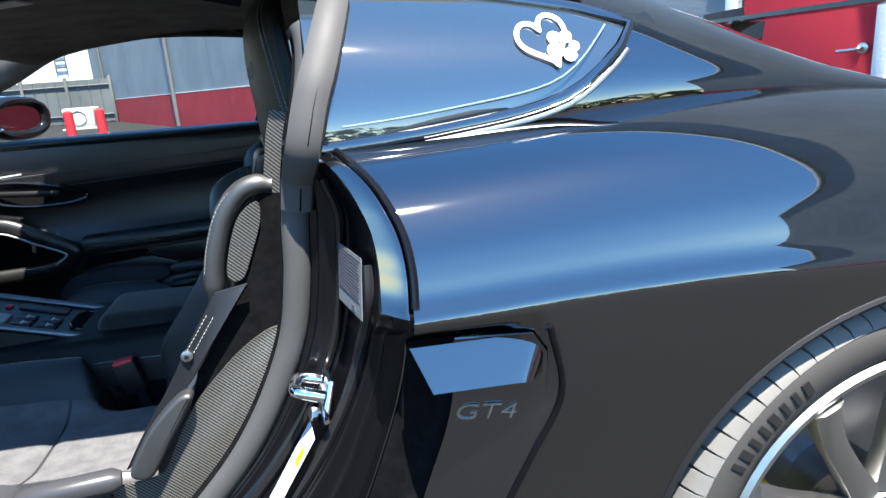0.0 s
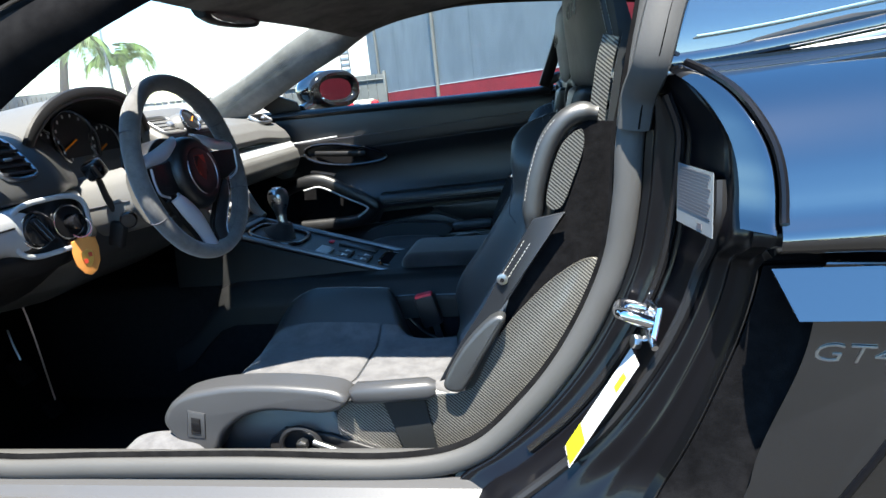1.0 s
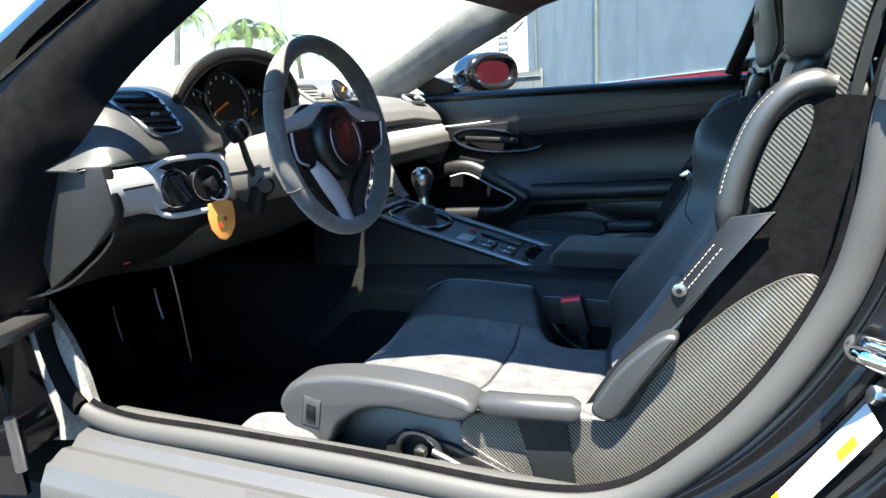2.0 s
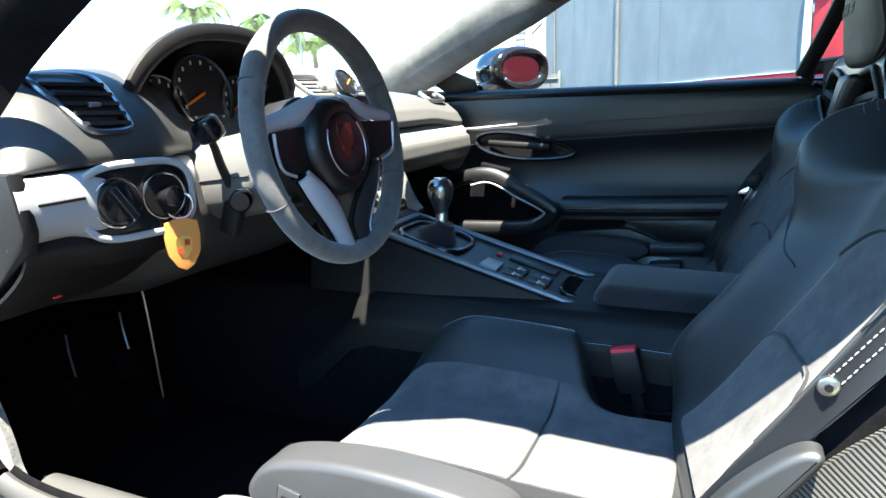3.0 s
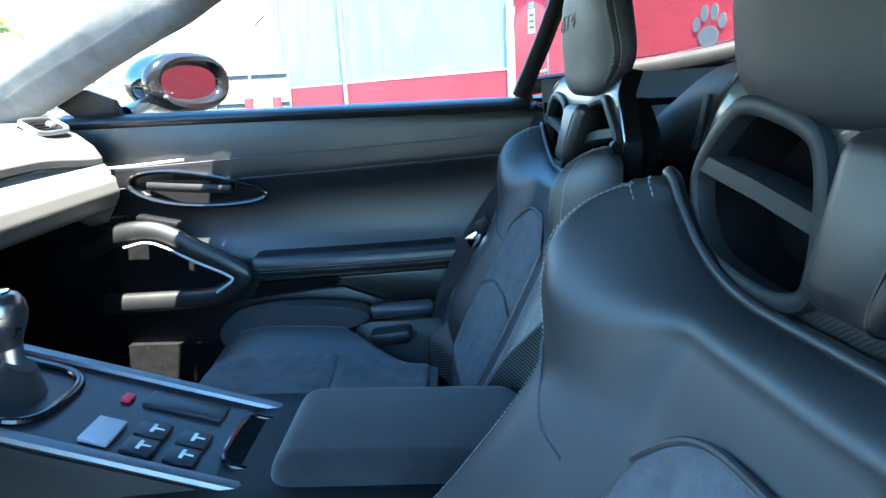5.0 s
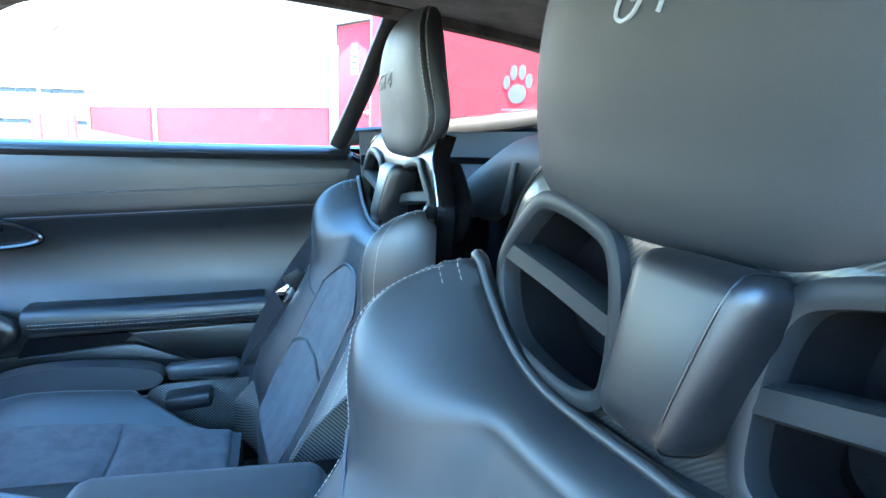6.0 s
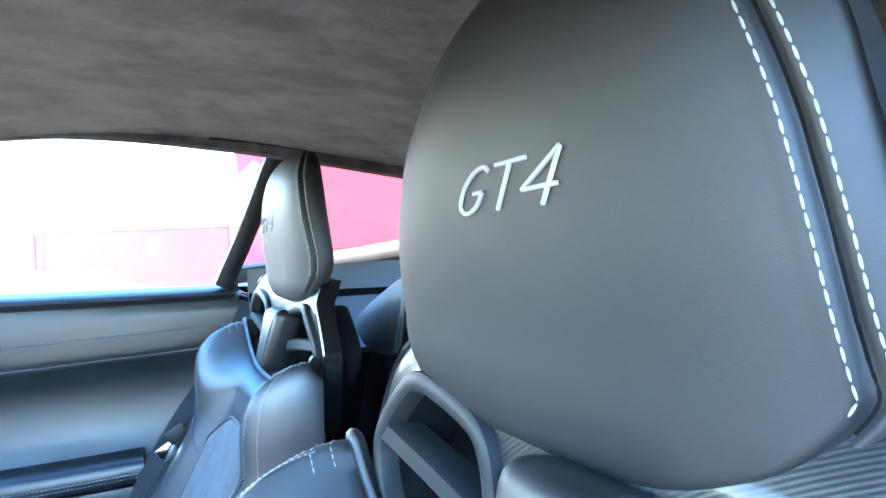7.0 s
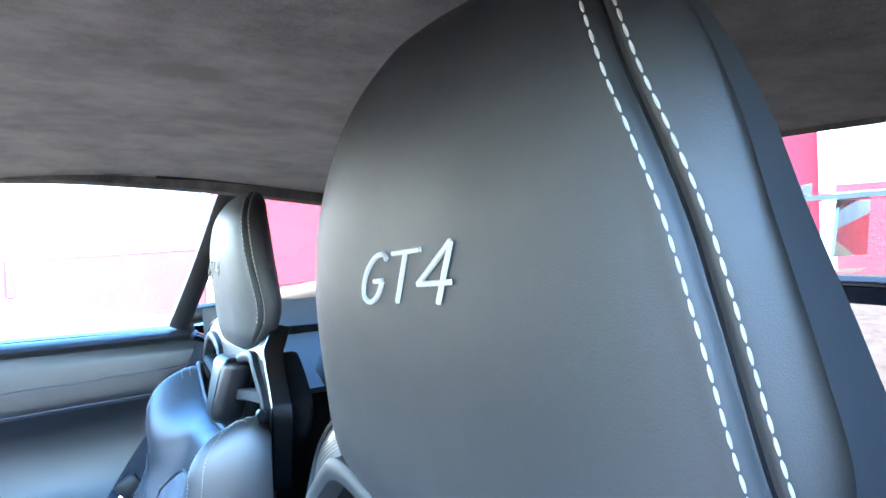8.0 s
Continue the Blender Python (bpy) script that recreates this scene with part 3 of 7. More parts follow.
def car_shell():
    car = thing("car", "glossy black two-seat sports coupe with its driver door open", "car")
    # driver-side rear quarter, with the wheel arch cut out
    def quarter(u, v, side=-1):
        z = 0.18 + (0.912 - 0.18) * v
        x0 = shut_x(z)
        x = x0 + (2.1 - x0) * u ** 1.15
        z += shoulder(x) * smooth(0.6, 0.9, z)
        return Vector((x, side * body_half(x, z), z))
    def open_arch(u, v):
        p = quarter(u, v)
        return (p.x - WHEEL_C.x) ** 2 + (p.z - WHEEL_C.z) ** 2 > 0.363 ** 2
    part("rear_quarter_panel", sheet(quarter, 170, 110, 0, open_arch), PAINT, car, "glossy black rear quarter panel", 60)
    part("far_quarter_panel", sheet(lambda u, v: quarter(u, v, 1), 60, 40, 0, open_arch), PAINT, car, "", 60)
    arch = []
    for i in range(60):
        a = radians(-28 + 236 * i / 59)
        x, z = WHEEL_C.x + 0.364 * math.cos(a), WHEEL_C.z + 0.364 * math.sin(a)
        arch.append(Vector((x, -body_half(x, z) + 0.004, z)))
    part("wheel_arch_lip", sweep(bmesh.new(), arch, oval(0.006, 0.008, 8), (0, 1, 0)), PLASTIC, car, "black wheel arch lip")
    part("arch_liner", sheet(lambda u, v: (WHEEL_C.x + 0.385 * math.cos(radians(-30 + 240 * u)), -0.87 + 0.36 * v, WHEEL_C.z + 0.385 * math.sin(radians(-30 + 240 * u))), 40, 4), PLASTIC, car, "black wheel arch liner")
    # edge of the quarter panel folded in at the shut line
    def fold(u, v):
        z = 0.2 + (0.93 - 0.2) * v
        x = shut_x(z)
        y = -body_half(x + 0.001, min(z, 0.912)) if z < 0.91 else -0.742
        return Vector((x - 0.004 * u, y + 0.03 * u, z))
    part("panel_edge", sheet(fold, 2, 60), PAINT, car)
    edge = [Vector((shut_x(z) + 0.002, -(body_half(shut_x(z) + 0.002, min(z, 0.912))) - 0.001, z)) for z in np.linspace(0.758, 0.925, 50)]
    part("panel_bead", rod(edge, 0.0045, 8, (1, 0, 0)), JAMB, car)
    # roof, hatch surround and rear deck
    def roof_keep(u, v):
        x = -0.42 + 2.4 * u
        p = shell(x, v)
        if x < header_x(p.y):
            return False
        if 0.80 < x < 1.42 and abs(p.y) < 0.50 - 0.10 * (x - 0.8):
            return False
        if x < 0.93 and lower_z(x) < p.z < rail_z(x) + 0.012:
            return False
        return x > 0.47 or p.z > rail_z(x)
    part("roof_shell", sheet(lambda u, v: shell(-0.42 + 2.4 * u, v), 240, 150, 0, roof_keep), PAINT, car, "glossy black roof and hatch", 60)
    part("rear_glass", sheet(lambda u, v: shell(0.79 + 0.64 * u, 0.30 + 0.40 * v) - Vector((0, 0, 0.006)), 24, 24), TINTED, car, "tinted rear hatch glass").visible_shadow = False
    rear = [shell(1.42, a) + Vector((0, 0, 0.002)) for a in np.linspace(0.26, 0.74, 20)]
    part("glass_lower_trim", rod(rear, 0.012, 8, (1, 0, 0)), GLOSS, car, "black lower glass trim")
    part("rear_bumper", sheet(lambda u, v: (1.98 + 0.12 * math.sin(math.pi * v) - 0.2 * (2 * u - 1) ** 2, (2 * u - 1) * 0.84, 0.25 + 0.60 * v), 20, 14), PAINT, car)
    # quarter windows, with bright surround trim
    for side in (-1, 1):
        up = [(x, rail_z(x)) for x in np.linspace(0.47, 0.89, 14)]
        lo = [(x, lower_z(x)) for x in np.linspace(0.89, 0.47, 16)]
        def side_pt(x, z, side=side, out=0.0):
            q = shell_at(x, z, -1)
            return Vector((x, side * (abs(q.y) + out), z))
        w = part("quarter_window", sheet(lambda u, v: side_pt(0.468 + 0.424 * u, lower_z(0.468 + 0.424 * u) + (max(rail_z(0.468 + 0.424 * u), lower_z(0.468 + 0.424 * u) + 0.001) - lower_z(0.468 + 0.424 * u)) * v, side, -0.004), 30, 12),
                 TINTED if side > 0 else QUARTER_GLASS, car, "tinted quarter window")
        if side > 0:
            w.visible_shadow = False
        loop = [side_pt(x, z, side, 0.002) for x, z in up[:-1] + lo]
        part("window_trim", sweep(bmesh.new(), loop, oval(0.007, 0.005, 8), (0, side, 0.3)), PAINT, w, "gloss black window surround")
        inner = [side_pt(x, z, side, 0.0045) for x, z in [(x, lower_z(x) + 0.022 + 0.015 * smooth(0.75, 0.86, x)) for x in np.linspace(0.50, 0.852, 20)]]
        part("window_line", rod(inner, 0.0012, 6, (0, 1, 0)), PRINT_TEAL if side < 0 else GLOSS, w, "pale teal printed border line")
        low = [side_pt(x, lower_z(x) - 0.012, side, 0.004) for x in np.linspace(0.466, 0.87, 24)]
        part("lower_strip", sweep(bmesh.new(), low, oval(0.0035, 0.0025, 8), (0, side, 0.2)), STEEL if side < 0 else GLOSS, w, "polished lower strip")
        if side < 0:
            # heart-shaped decal with plain blobs inside
            ctr = (0.765, 1.022)
            heart = []
            for i in range(60):
                a = 2 * math.pi * i / 60
                hx, hz = 16 * math.sin(a) ** 3, 13 * math.cos(a) - 5 * math.cos(2 * a) - 2 * math.cos(3 * a) - math.cos(4 * a)
                rx, rz = hx * math.cos(0.3) - hz * math.sin(0.3), hx * math.sin(0.3) + hz * math.cos(0.3)
                heart.append(side_pt(ctr[0] + rx * 0.0021, ctr[1] + rz * 0.0021, side, 0.001))
            dec = part("heart_decal", sweep(bmesh.new(), heart, oval(0.0032, 0.001, 6), (0, -1, 0.3), True), WHITE_VINYL, w, "white heart outline decal")
            for dx, dz, r in ((0.012, 0.0, 0.0085), (0.028, 0.0, 0.0085), (0.01, -0.016, 0.011), (0.028, -0.022, 0.009), (0.036, -0.012, 0.007)):
                c = side_pt(ctr[0] + dx, ctr[1] + dz, side, 0.001)
                part("decal_blob", dial(c, (0, -0.9, 0.4), r, 0.002, 14), WHITE_VINYL, w)
    # side intake badge and lip
    lip = [Vector((e + 0.004, -body_half(e + 0.004, z) - 0.001, z)) for z, e in [(z, lerp(SCOOP, z)) for z in np.linspace(0.42, 0.722, 30)]]
    part("intake_crease", rod(spline(lip[::7] + lip[-1:], 60), 0.004, 8, (0, 1, 0)), JAMB, car)
    def mouth_end(z):
        return 0.586 - 0.06 * smooth(0.66, 0.44, z) - 0.35 * max(0.0, 0.46 - z)
    def intake_face(u, v):
        z = 0.34 + 0.375 * v
        x0 = mouth_end(z)
        x1 = max(x0 + 0.05, lerp(SCOOP, z) - 0.014)
        ya, yb = body_half(x0, z) + 0.018, body_half(x1, z) + 0.005
        x = x0 + (x1 - x0) * u
        return (x, -max(ya + (yb - ya) * u, body_half(x, z) + 0.001), z)
    part("intake_panel", sheet(intake_face, 24, 30, 0.002), PAINT, car, "gloss black panel behind the air intake", 60)
    # Flat black sheet on the body stands in for the shaded intake opening.
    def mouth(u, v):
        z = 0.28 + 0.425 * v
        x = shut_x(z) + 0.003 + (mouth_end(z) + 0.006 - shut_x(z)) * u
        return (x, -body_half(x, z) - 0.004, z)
    part("intake_shade_sheet", sheet(mouth, 10, 24, 0.002), CARPET_AND_SHADE, car, "dark sheet standing in for the air intake opening")
    def blade(u, v):
        tall = 1 - 0.25 * smooth(0.78, 1.0, u) ** 2
        left, right = 0.536 + 0.018 * (1 - v), 0.716 - 0.036 * (1 - v)
        return (left + (right - left) * u, -body_half(0.71, 0.69) + 0.011 - 0.023 * (1 - v) * tall + 0.012 * smooth(0.8, 1.0, u), 0.715 - 0.004 * u - 0.010 * smooth(0.7, 1.0, u) ** 2 - 0.045 * (1 - v) * tall)
    part("intake_blade", sheet(blade, 24, 10, 0.003), PAINT, car, "black air intake blade", 60)
    ctr = Vector(intake_face(0.38, 0.740))
    across = (Vector(intake_face(0.62, 0.736)) - ctr).normalized()
    facing = across.cross(Vector(intake_face(0.38, 0.853)) - ctr).normalized()
    m = Matrix.Translation(ctr + facing * 0.002) @ Matrix((across, facing.cross(across), facing)).transposed().to_4x4() @ turn(0, 0, 7)
    lettering("badge", "GT4", 0.027, m, STEEL, car, 0.0012, 0.3, 1.45, "chrome lettering badge", -0.0004)
    # rear wing
    wing = part("rear_wing", sheet(lambda u, v: (1.80 + 0.20 * v, (2 * u - 1) * 0.66, 1.085 + 0.012 * v ** 2 - 0.006 * math.sin(math.pi * v)), 20, 10, 0.012), GLOSS, car, "black fixed rear wing")
    for y in (-0.45, 0.45):
        part("wing_support", slab([(1.82, y, 0.93), (1.95, y, 0.93), (1.97, y, 1.07), (1.85, y, 1.07)], (0, 0.012, 0), 0.003), PAINT, wing)
        part("end_plate", slab([(1.76, y * 1.47, 1.04), (2.03, y * 1.47, 1.05), (2.04, y * 1.47, 1.13), (1.78, y * 1.47, 1.10)], (0, 0.01, 0), 0.003), PAINT, wing)
    # front of the car and screen
    part("front_deck", sheet(lambda u, v: (-2.3 + 1.3 * u, (2 * v - 1) * (0.62 + 0.24 * math.sin(math.pi * min(1, u * 0.8 + 0.1))), 0.62 + 0.235 * smooth(0, 1, u) + 0.05 * math.exp(-((abs(2 * v - 1) - 0.8) / 0.15) ** 2)), 24, 30, 0.01), PAINT, car, "black front luggage lid and wings")
    for side in (-1, 1):
        part("front_side_panel", sheet(lambda u, v: (-2.25 + 1.47 * u, side * (0.70 + 0.19 * math.sin(math.pi * min(1, u * 0.75 + 0.12))), 0.25 + 0.60 * v), 20, 10, 0.01, lambda u, v: (-2.25 + 1.47 * u + 1.30) ** 2 + (0.25 + 0.6 * v - 0.335) ** 2 > 0.36 ** 2), PAINT, car, "black front wing")
    part("cowl", slab([(-1.04, -0.62, 0.83), (-0.93, -0.66, 0.845), (-0.93, 0.66, 0.845), (-1.04, 0.62, 0.83)], (0, 0, 0.02), 0.004), PLASTIC, car)
    def screen(u, v):
        y = (2 * v - 1) * (0.67 - 0.09 * u)
        xb, xt = -1.04 + 0.22 * (y / 0.67) ** 2, header_x(y)
        f = u
        return (xb + (xt - xb) * f, y, 0.87 + 0.30 * (f ** 0.92) - 0.06 * (y / 0.67) ** 2 * f)
    ws = part("windscreen", sheet(screen, 16, 24), GLASS, car, "clear windscreen")
    ws.visible_shadow = False
    part("screen_band", sheet(lambda u, v: Vector(screen(0.93 + 0.07 * u, v)) - Vector((0, 0, 0.003)), 2, 20), PLASTIC, ws)
    # pillars: painted outside, suede inside
    for side in (-1, 1):
        inner = spline([(-0.90, side * 0.685, 0.865), (-0.70, side * 0.67, 0.945), (-0.47, side * 0.645, 1.055), (-0.30, side * 0.615, 1.115), (-0.10, side * 0.60, 1.155)], 26)
        # Far pillar toned as sunlit, near one dark as if in shade.
        part("pillar_trim", sweep(bmesh.new(), inner, oval(0.028, 0.062, 14, 0.8), (0.75, -side * 0.25, 0.65), scale=lambda f: 1.0 - 0.75 * smooth(0.62, 1.0, f)), SUNLIT_SUEDE if side > 0 else SUEDE, car, "suede windscreen pillar trim, toned as sunlit or shaded")
        outer = spline([(-0.98, side * 0.71, 0.845), (-0.72, side * 0.70, 0.955), (-0.47, side * 0.672, 1.075), (-0.28, side * 0.645, 1.135), (-0.05, side * 0.63, 1.168), (0.15, side * 0.625, 1.172), (0.35, side * 0.63, 1.158), (0.5, side * 0.64, 1.138)], 40)
        part("roof_rail", sweep(bmesh.new(), outer, oval(0.022, 0.034, 12, 0.8), (0, side * 0.8, 0.6)), PAINT, car, "black roof rail")
        cant = spline([(-0.30, side * 0.612, 1.118), (-0.05, side * 0.60, 1.158), (0.12, side * 0.595, 1.164), (0.3, side * 0.598, 1.152), (0.48, side * 0.605, 1.132), (0.7, side * 0.61, 1.10), (0.85, side * 0.62, 1.07)], 30)
        part("rail_trim", sweep(bmesh.new(), cant, oval(0.016, 0.028, 10), (0, side * 0.5, 0.85)), HEADLINER, car)
    # headliner
    zc = curve_of([(-0.45, 1.115), (-0.36, 1.135), (-0.2, 1.165), (0.1, 1.187), (0.4, 1.172), (0.8, 1.118), (0.9, 1.09)])
    part("headliner", sheet(lambda u, v: ((-0.40 + 0.12 * (2 * v - 1) ** 2) + (0.82 - (-0.40 + 0.12 * (2 * v - 1) ** 2)) * u, (2 * v - 1) * 0.605, zc(-0.4 + 1.22 * u) - 0.032 * abs(2 * v - 1) ** 3), 60, 40, 0.008), HEADLINER, car, "dark grey mottled suede headliner")
    part("rear_header", sheet(lambda u, v: (0.80 + 0.03 * u, (2 * v - 1) * 0.6, zc(0.8) - 0.005 - 0.02 * abs(2 * v - 1) ** 2 + 0.03 * u), 2, 20, 0.01), HEADLINER, car)
    mir = part("interior_mirror", sweep(bmesh.new(), spline([(-0.40, -0.14, 1.134), (-0.418, 0.0, 1.141), (-0.40, 0.14, 1.134)], 18), oval(0.027, 0.042, 14), (0, 0, 1), scale=lambda f: 0.25 + 0.75 * math.sin(math.pi * (0.08 + 0.84 * f)) ** 0.4), PLASTIC, car, "black interior rear-view mirror")
    part("mirror_stalk", rod(spline([(-0.42, 0, 1.14), (-0.445, 0, 1.15), (-0.46, 0, 1.16)], 6), 0.013), PLASTIC, mir)
    part("mirror_glass", slab([(-0.391, y, 1.134 + z) for y, z in oval(0.126, 0.031, 20, 0.7)], (0.004, 0, 0)), MIRROR, mir, "mirror glass")
    lab = part("visor_label", slab([(-0.10, -0.13, 1.162), (-0.02, -0.15, 1.168), (-0.01, -0.10, 1.169), (-0.09, -0.08, 1.163)], (0, 0, -0.004)), LABEL, car, "small pale roof label")
    return car


def door_frame(car):
    """Seal, jamb and sill round the open driver's doorway."""
    loop = spline([(0.40, -0.617, 1.105), (0.472, -0.655, 1.05), (0.452, -0.688, 0.92), (0.432, -0.70, 0.83), (0.424, -0.704, 0.75), (0.404, -0.704, 0.66), (0.352, -0.704, 0.555), (0.285, -0.704, 0.468), (0.20, -0.704, 0.395), (0.08, -0.708, 0.372), (-0.15, -0.712, 0.378), (-0.40, -0.712, 0.376), (-0.60, -0.712, 0.374), (-0.70, -0.710, 0.40), (-0.745, -0.705, 0.48), (-0.755, -0.70, 0.58), (-0.72, -0.695, 0.70), (-0.675, -0.69, 0.82), (-0.58, -0.68, 0.925), (-0.44, -0.665, 1.01), (-0.27, -0.637, 1.09), (-0.06, -0.612, 1.14), (0.12, -0.606, 1.147), (0.28, -0.608, 1.133)], 190, True)
    rear_run = [p for p in loop if p.z < 0.39 or p.x > 0.0 and p.z < 1.06]
    front_run = [p for p in loop if p not in rear_run]
    top_run = [p for p in front_run if p.x > 0.28 and p.z > 0.9]
    front_run = [p for p in front_run if p not in top_run] + top_run[:1]
    seal = part("door_seal", sweep(bmesh.new(), rear_run, oval(0.017, 0.012, 12), (0, -1, 0)), RUBBER_SUNLIT, car, "wide rubber door seal, grey as if sunlit")
    part("seal_lip", sweep(bmesh.new(), [p + Vector((0, 0.013, 0)) for p in rear_run], oval(0.021, 0.007, 8), (0, -1, 0)), SEAL_SHADED, seal)
    # Same rubber as the rear run, darkened because this side is shaded.
    part("front_seal", sweep(bmesh.new(), front_run, oval(0.018, 0.013, 10), (0, -1, 0)), SEAL_SHADED, seal, "front run of the rubber seal, black as if shaded")
    # broad trim beside the seal on the front pillar, blackened for its shade
    ins = spline([(-0.10, -0.625, 1.105), (-0.25, -0.685, 1.035), (-0.355, -0.697, 0.984), (-0.47, -0.712, 0.909), (-0.53, -0.735, 0.842), (-0.572, -0.742, 0.808), (-0.622, -0.738, 0.735), (-0.67, -0.728, 0.655), (-0.72, -0.715, 0.575)], 50)
    outs = spline([(-0.06, -0.625, 1.150), (-0.27, -0.675, 1.105), (-0.44, -0.72, 1.030), (-0.58, -0.76, 0.945), (-0.67, -0.79, 0.860), (-0.72, -0.80, 0.77), (-0.755, -0.80, 0.67), (-0.765, -0.79, 0.62), (-0.77, -0.77, 0.575)], 50)
    part("pillar_trim", sheet(lambda u, v: ins[min(49, int(round(u * 49)))].lerp(outs[min(49, int(round(u * 49)))], v) + Vector((0, -0.018 * math.sin(math.pi * v), 0)), 49, 10, 0.004), SEAL_SHADED, car, "broad front pillar trim, blackened for shade")
    # pillar cover over the seal top
    sleeve = [Vector((0.4345, -0.708, 0.840)), Vector((0.441, -0.715, 0.878))] + [Vector((x, min(shell_at(x, z).y - 0.004, -0.66), z)) for x, z in ((0.4515, 0.914), (0.467, 0.968), (0.482, 1.006), (0.499, 1.052), (0.511, 1.085))]
    sleeve = spline(sleeve, 40)
    part("pillar_cover", sweep(bmesh.new(), sleeve, [(-0.019, -0.012), (-0.018, 0.006), (-0.008, 0.012), (0.008, 0.013), (0.018, 0.008), (0.021, -0.004), (0.020, -0.014)], (0, -1, 0.25), scale=lambda f: 1.0 + 0.10 * math.sin(math.pi * f)), RUBBER_SUNLIT, seal, "grey moulded seal sleeve")
    part("sleeve_wing", sweep(bmesh.new(), spline([(0.458, -0.714, 0.895), (0.474, -0.724, 0.908), (0.492, -0.732, 0.928)], 10), oval(0.012, 0.009, 8), (0, -1, 0), scale=lambda f: 1.0 - 0.5 * f), RUBBER_SUNLIT, seal)
    part("sleeve_groove", rod([p + Vector((0.005, -0.0135, 0)) for p in sleeve], 0.0012, 6, (0, -1, 0)), SEAL_SHADED, seal)
    part("seal_clip", box((0.474, -0.728, 0.905), (0.03, 0.02, 0.018), 0.005), LABEL, seal, "pale plastic seal end")
    # jamb between the seal and the shut line
    seal_x = curve_of([(0.25, 0.06), (0.37, 0.17), (0.395, 0.21), (0.468, 0.295), (0.555, 0.362), (0.66, 0.414), (0.75, 0.434), (0.83, 0.442), (0.92, 0.458)])
    def jamb(u, v):
        z = 0.25 + 0.675 * v
        sx, ye = seal_x(z), -(body_half(shut_x(z), min(z, 0.91))) + 0.02
        deep = 0.054 * smooth(0.925, 0.82, z) + 0.008
        row = [(0.0, sx + 0.008, -0.706), (0.14, sx + 0.5 * deep, -0.716), (0.28, sx + 0.9 * deep, -0.734), (0.72, sx + deep + 0.010, ye + 0.3 * (-0.734 - ye)), (0.88, 0.45 * (sx + deep + 0.010) + 0.55 * shut_x(z), ye + 0.008), (1.0, shut_x(z) - 0.002, ye)]
        x, y = lerp([(a, b) for a, b, _ in row], u), lerp([(a, c) for a, _, c in row], u)
        rib = 0.006 * math.exp(-((u - 0.10) / 0.03) ** 2) + 0.005 * math.exp(-((u - 0.80) / 0.035) ** 2) + 0.004 * math.exp(-((u - 0.90) / 0.02) ** 2)
        return Vector((x - rib, y - 0.3 * rib, z))
    part("door_jamb", sheet(jamb, 90, 70), JAMB, car, "glossy black door jamb with pressed ribs", 50)
    def roll(u, v):
        z = 0.748 + 0.177 * v
        x, y = shut_x(z) - 0.004, -(body_half(shut_x(z), min(z, 0.91))) + 0.004
        back = Vector((-0.026, 0.024, 0.003))
        return Vector((x, y, z)) + back * u + Vector((0.55, -0.8, 0)) * 0.010 * math.sin(math.pi * u)
    part("edge_roll", sheet(roll, 14, 50, 0.003), PAINT, car, "glossy rolled panel edge", 60)
    part("jamb_rubber", rod(spline([jamb(0.70, v) + Vector((-0.002, -0.002, 0)) for v in np.linspace(0.05, 0.80, 16)], 60), 0.007, 8, (1, 0, 0)), PLASTIC, car)
    part("jamb_rib", rod(spline([jamb(0.22, v) + Vector((-0.002, -0.003, 0)) for v in np.linspace(0.25, 0.93, 12)], 50), 0.006, 8, (1, 0, 0)), GLOSS, car)
    # striker
    st = part("door_striker", slab([(0.444, -0.740, 0.634), (0.447, -0.786, 0.640), (0.436, -0.800, 0.604), (0.428, -0.765, 0.588), (0.430, -0.742, 0.598)], (0.008, 0, -0.002), 0.003), CHROME, car, "shiny steel door striker")
    part("striker_loop", rod(spline([(0.438, -0.742, 0.622), (0.412, -0.744, 0.630), (0.406, -0.765, 0.628), (0.412, -0.788, 0.632), (0.440, -0.790, 0.622)], 24), 0.008), CHROME, st)
    part("striker_pin", rod([(0.436, -0.785, 0.610), (0.440, -0.812, 0.600)], 0.004), CHROME, st)
    for p in ((0.440, -0.772, 0.622), (0.424, -0.768, 0.590)):
        part("striker_screw", dial(p, (-1, -0.2, 0.3), 0.009, 0.010, 8, 0.002), STEEL, st)
    # labels on the jamb: corner, edge across, edge down
    def tag(name, corner, across, down, mat, label, bars, fields):
        corner, across, down = Vector(corner), Vector(across), Vector(down)
        n = across.cross(down).normalized()
        if n.x > 0:
            n = -n
        def patch(name, u0, u1, v0, v1, lift, mat, parent, label=""):
            return part(name, slab([corner + across * u + down * v + n * lift for u, v in ((u0, v0), (u1, v0), (u1, v1), (u0, v1))], n * 0.0008), mat, parent, label)
        t = patch(name, 0, 1, 0, 1, 0, mat, car, label)
        for k in range(bars):
            v = 0.05 + 0.72 * k / bars
            patch("text_bar", 0.05, 0.95 - 0.10 * ((k * 5) % 4) / 4, v, v + 0.30 / bars, 0.001, LABEL_INK, t)
        for u0, u1, v0, v1, mt in fields:
            patch("colour_field", u0, u1, v0, v1, 0.001, mt, t)
    tag("placard", (0.481, -0.740, 0.800), (0.020, -0.082, -0.002), (-0.008, -0.030, -0.062), PLACARD_SHADED, "printed information placard, darkened blue-grey for shade", 13, [(0.62, 0.74, 0.86, 0.95, LABEL_INK)])
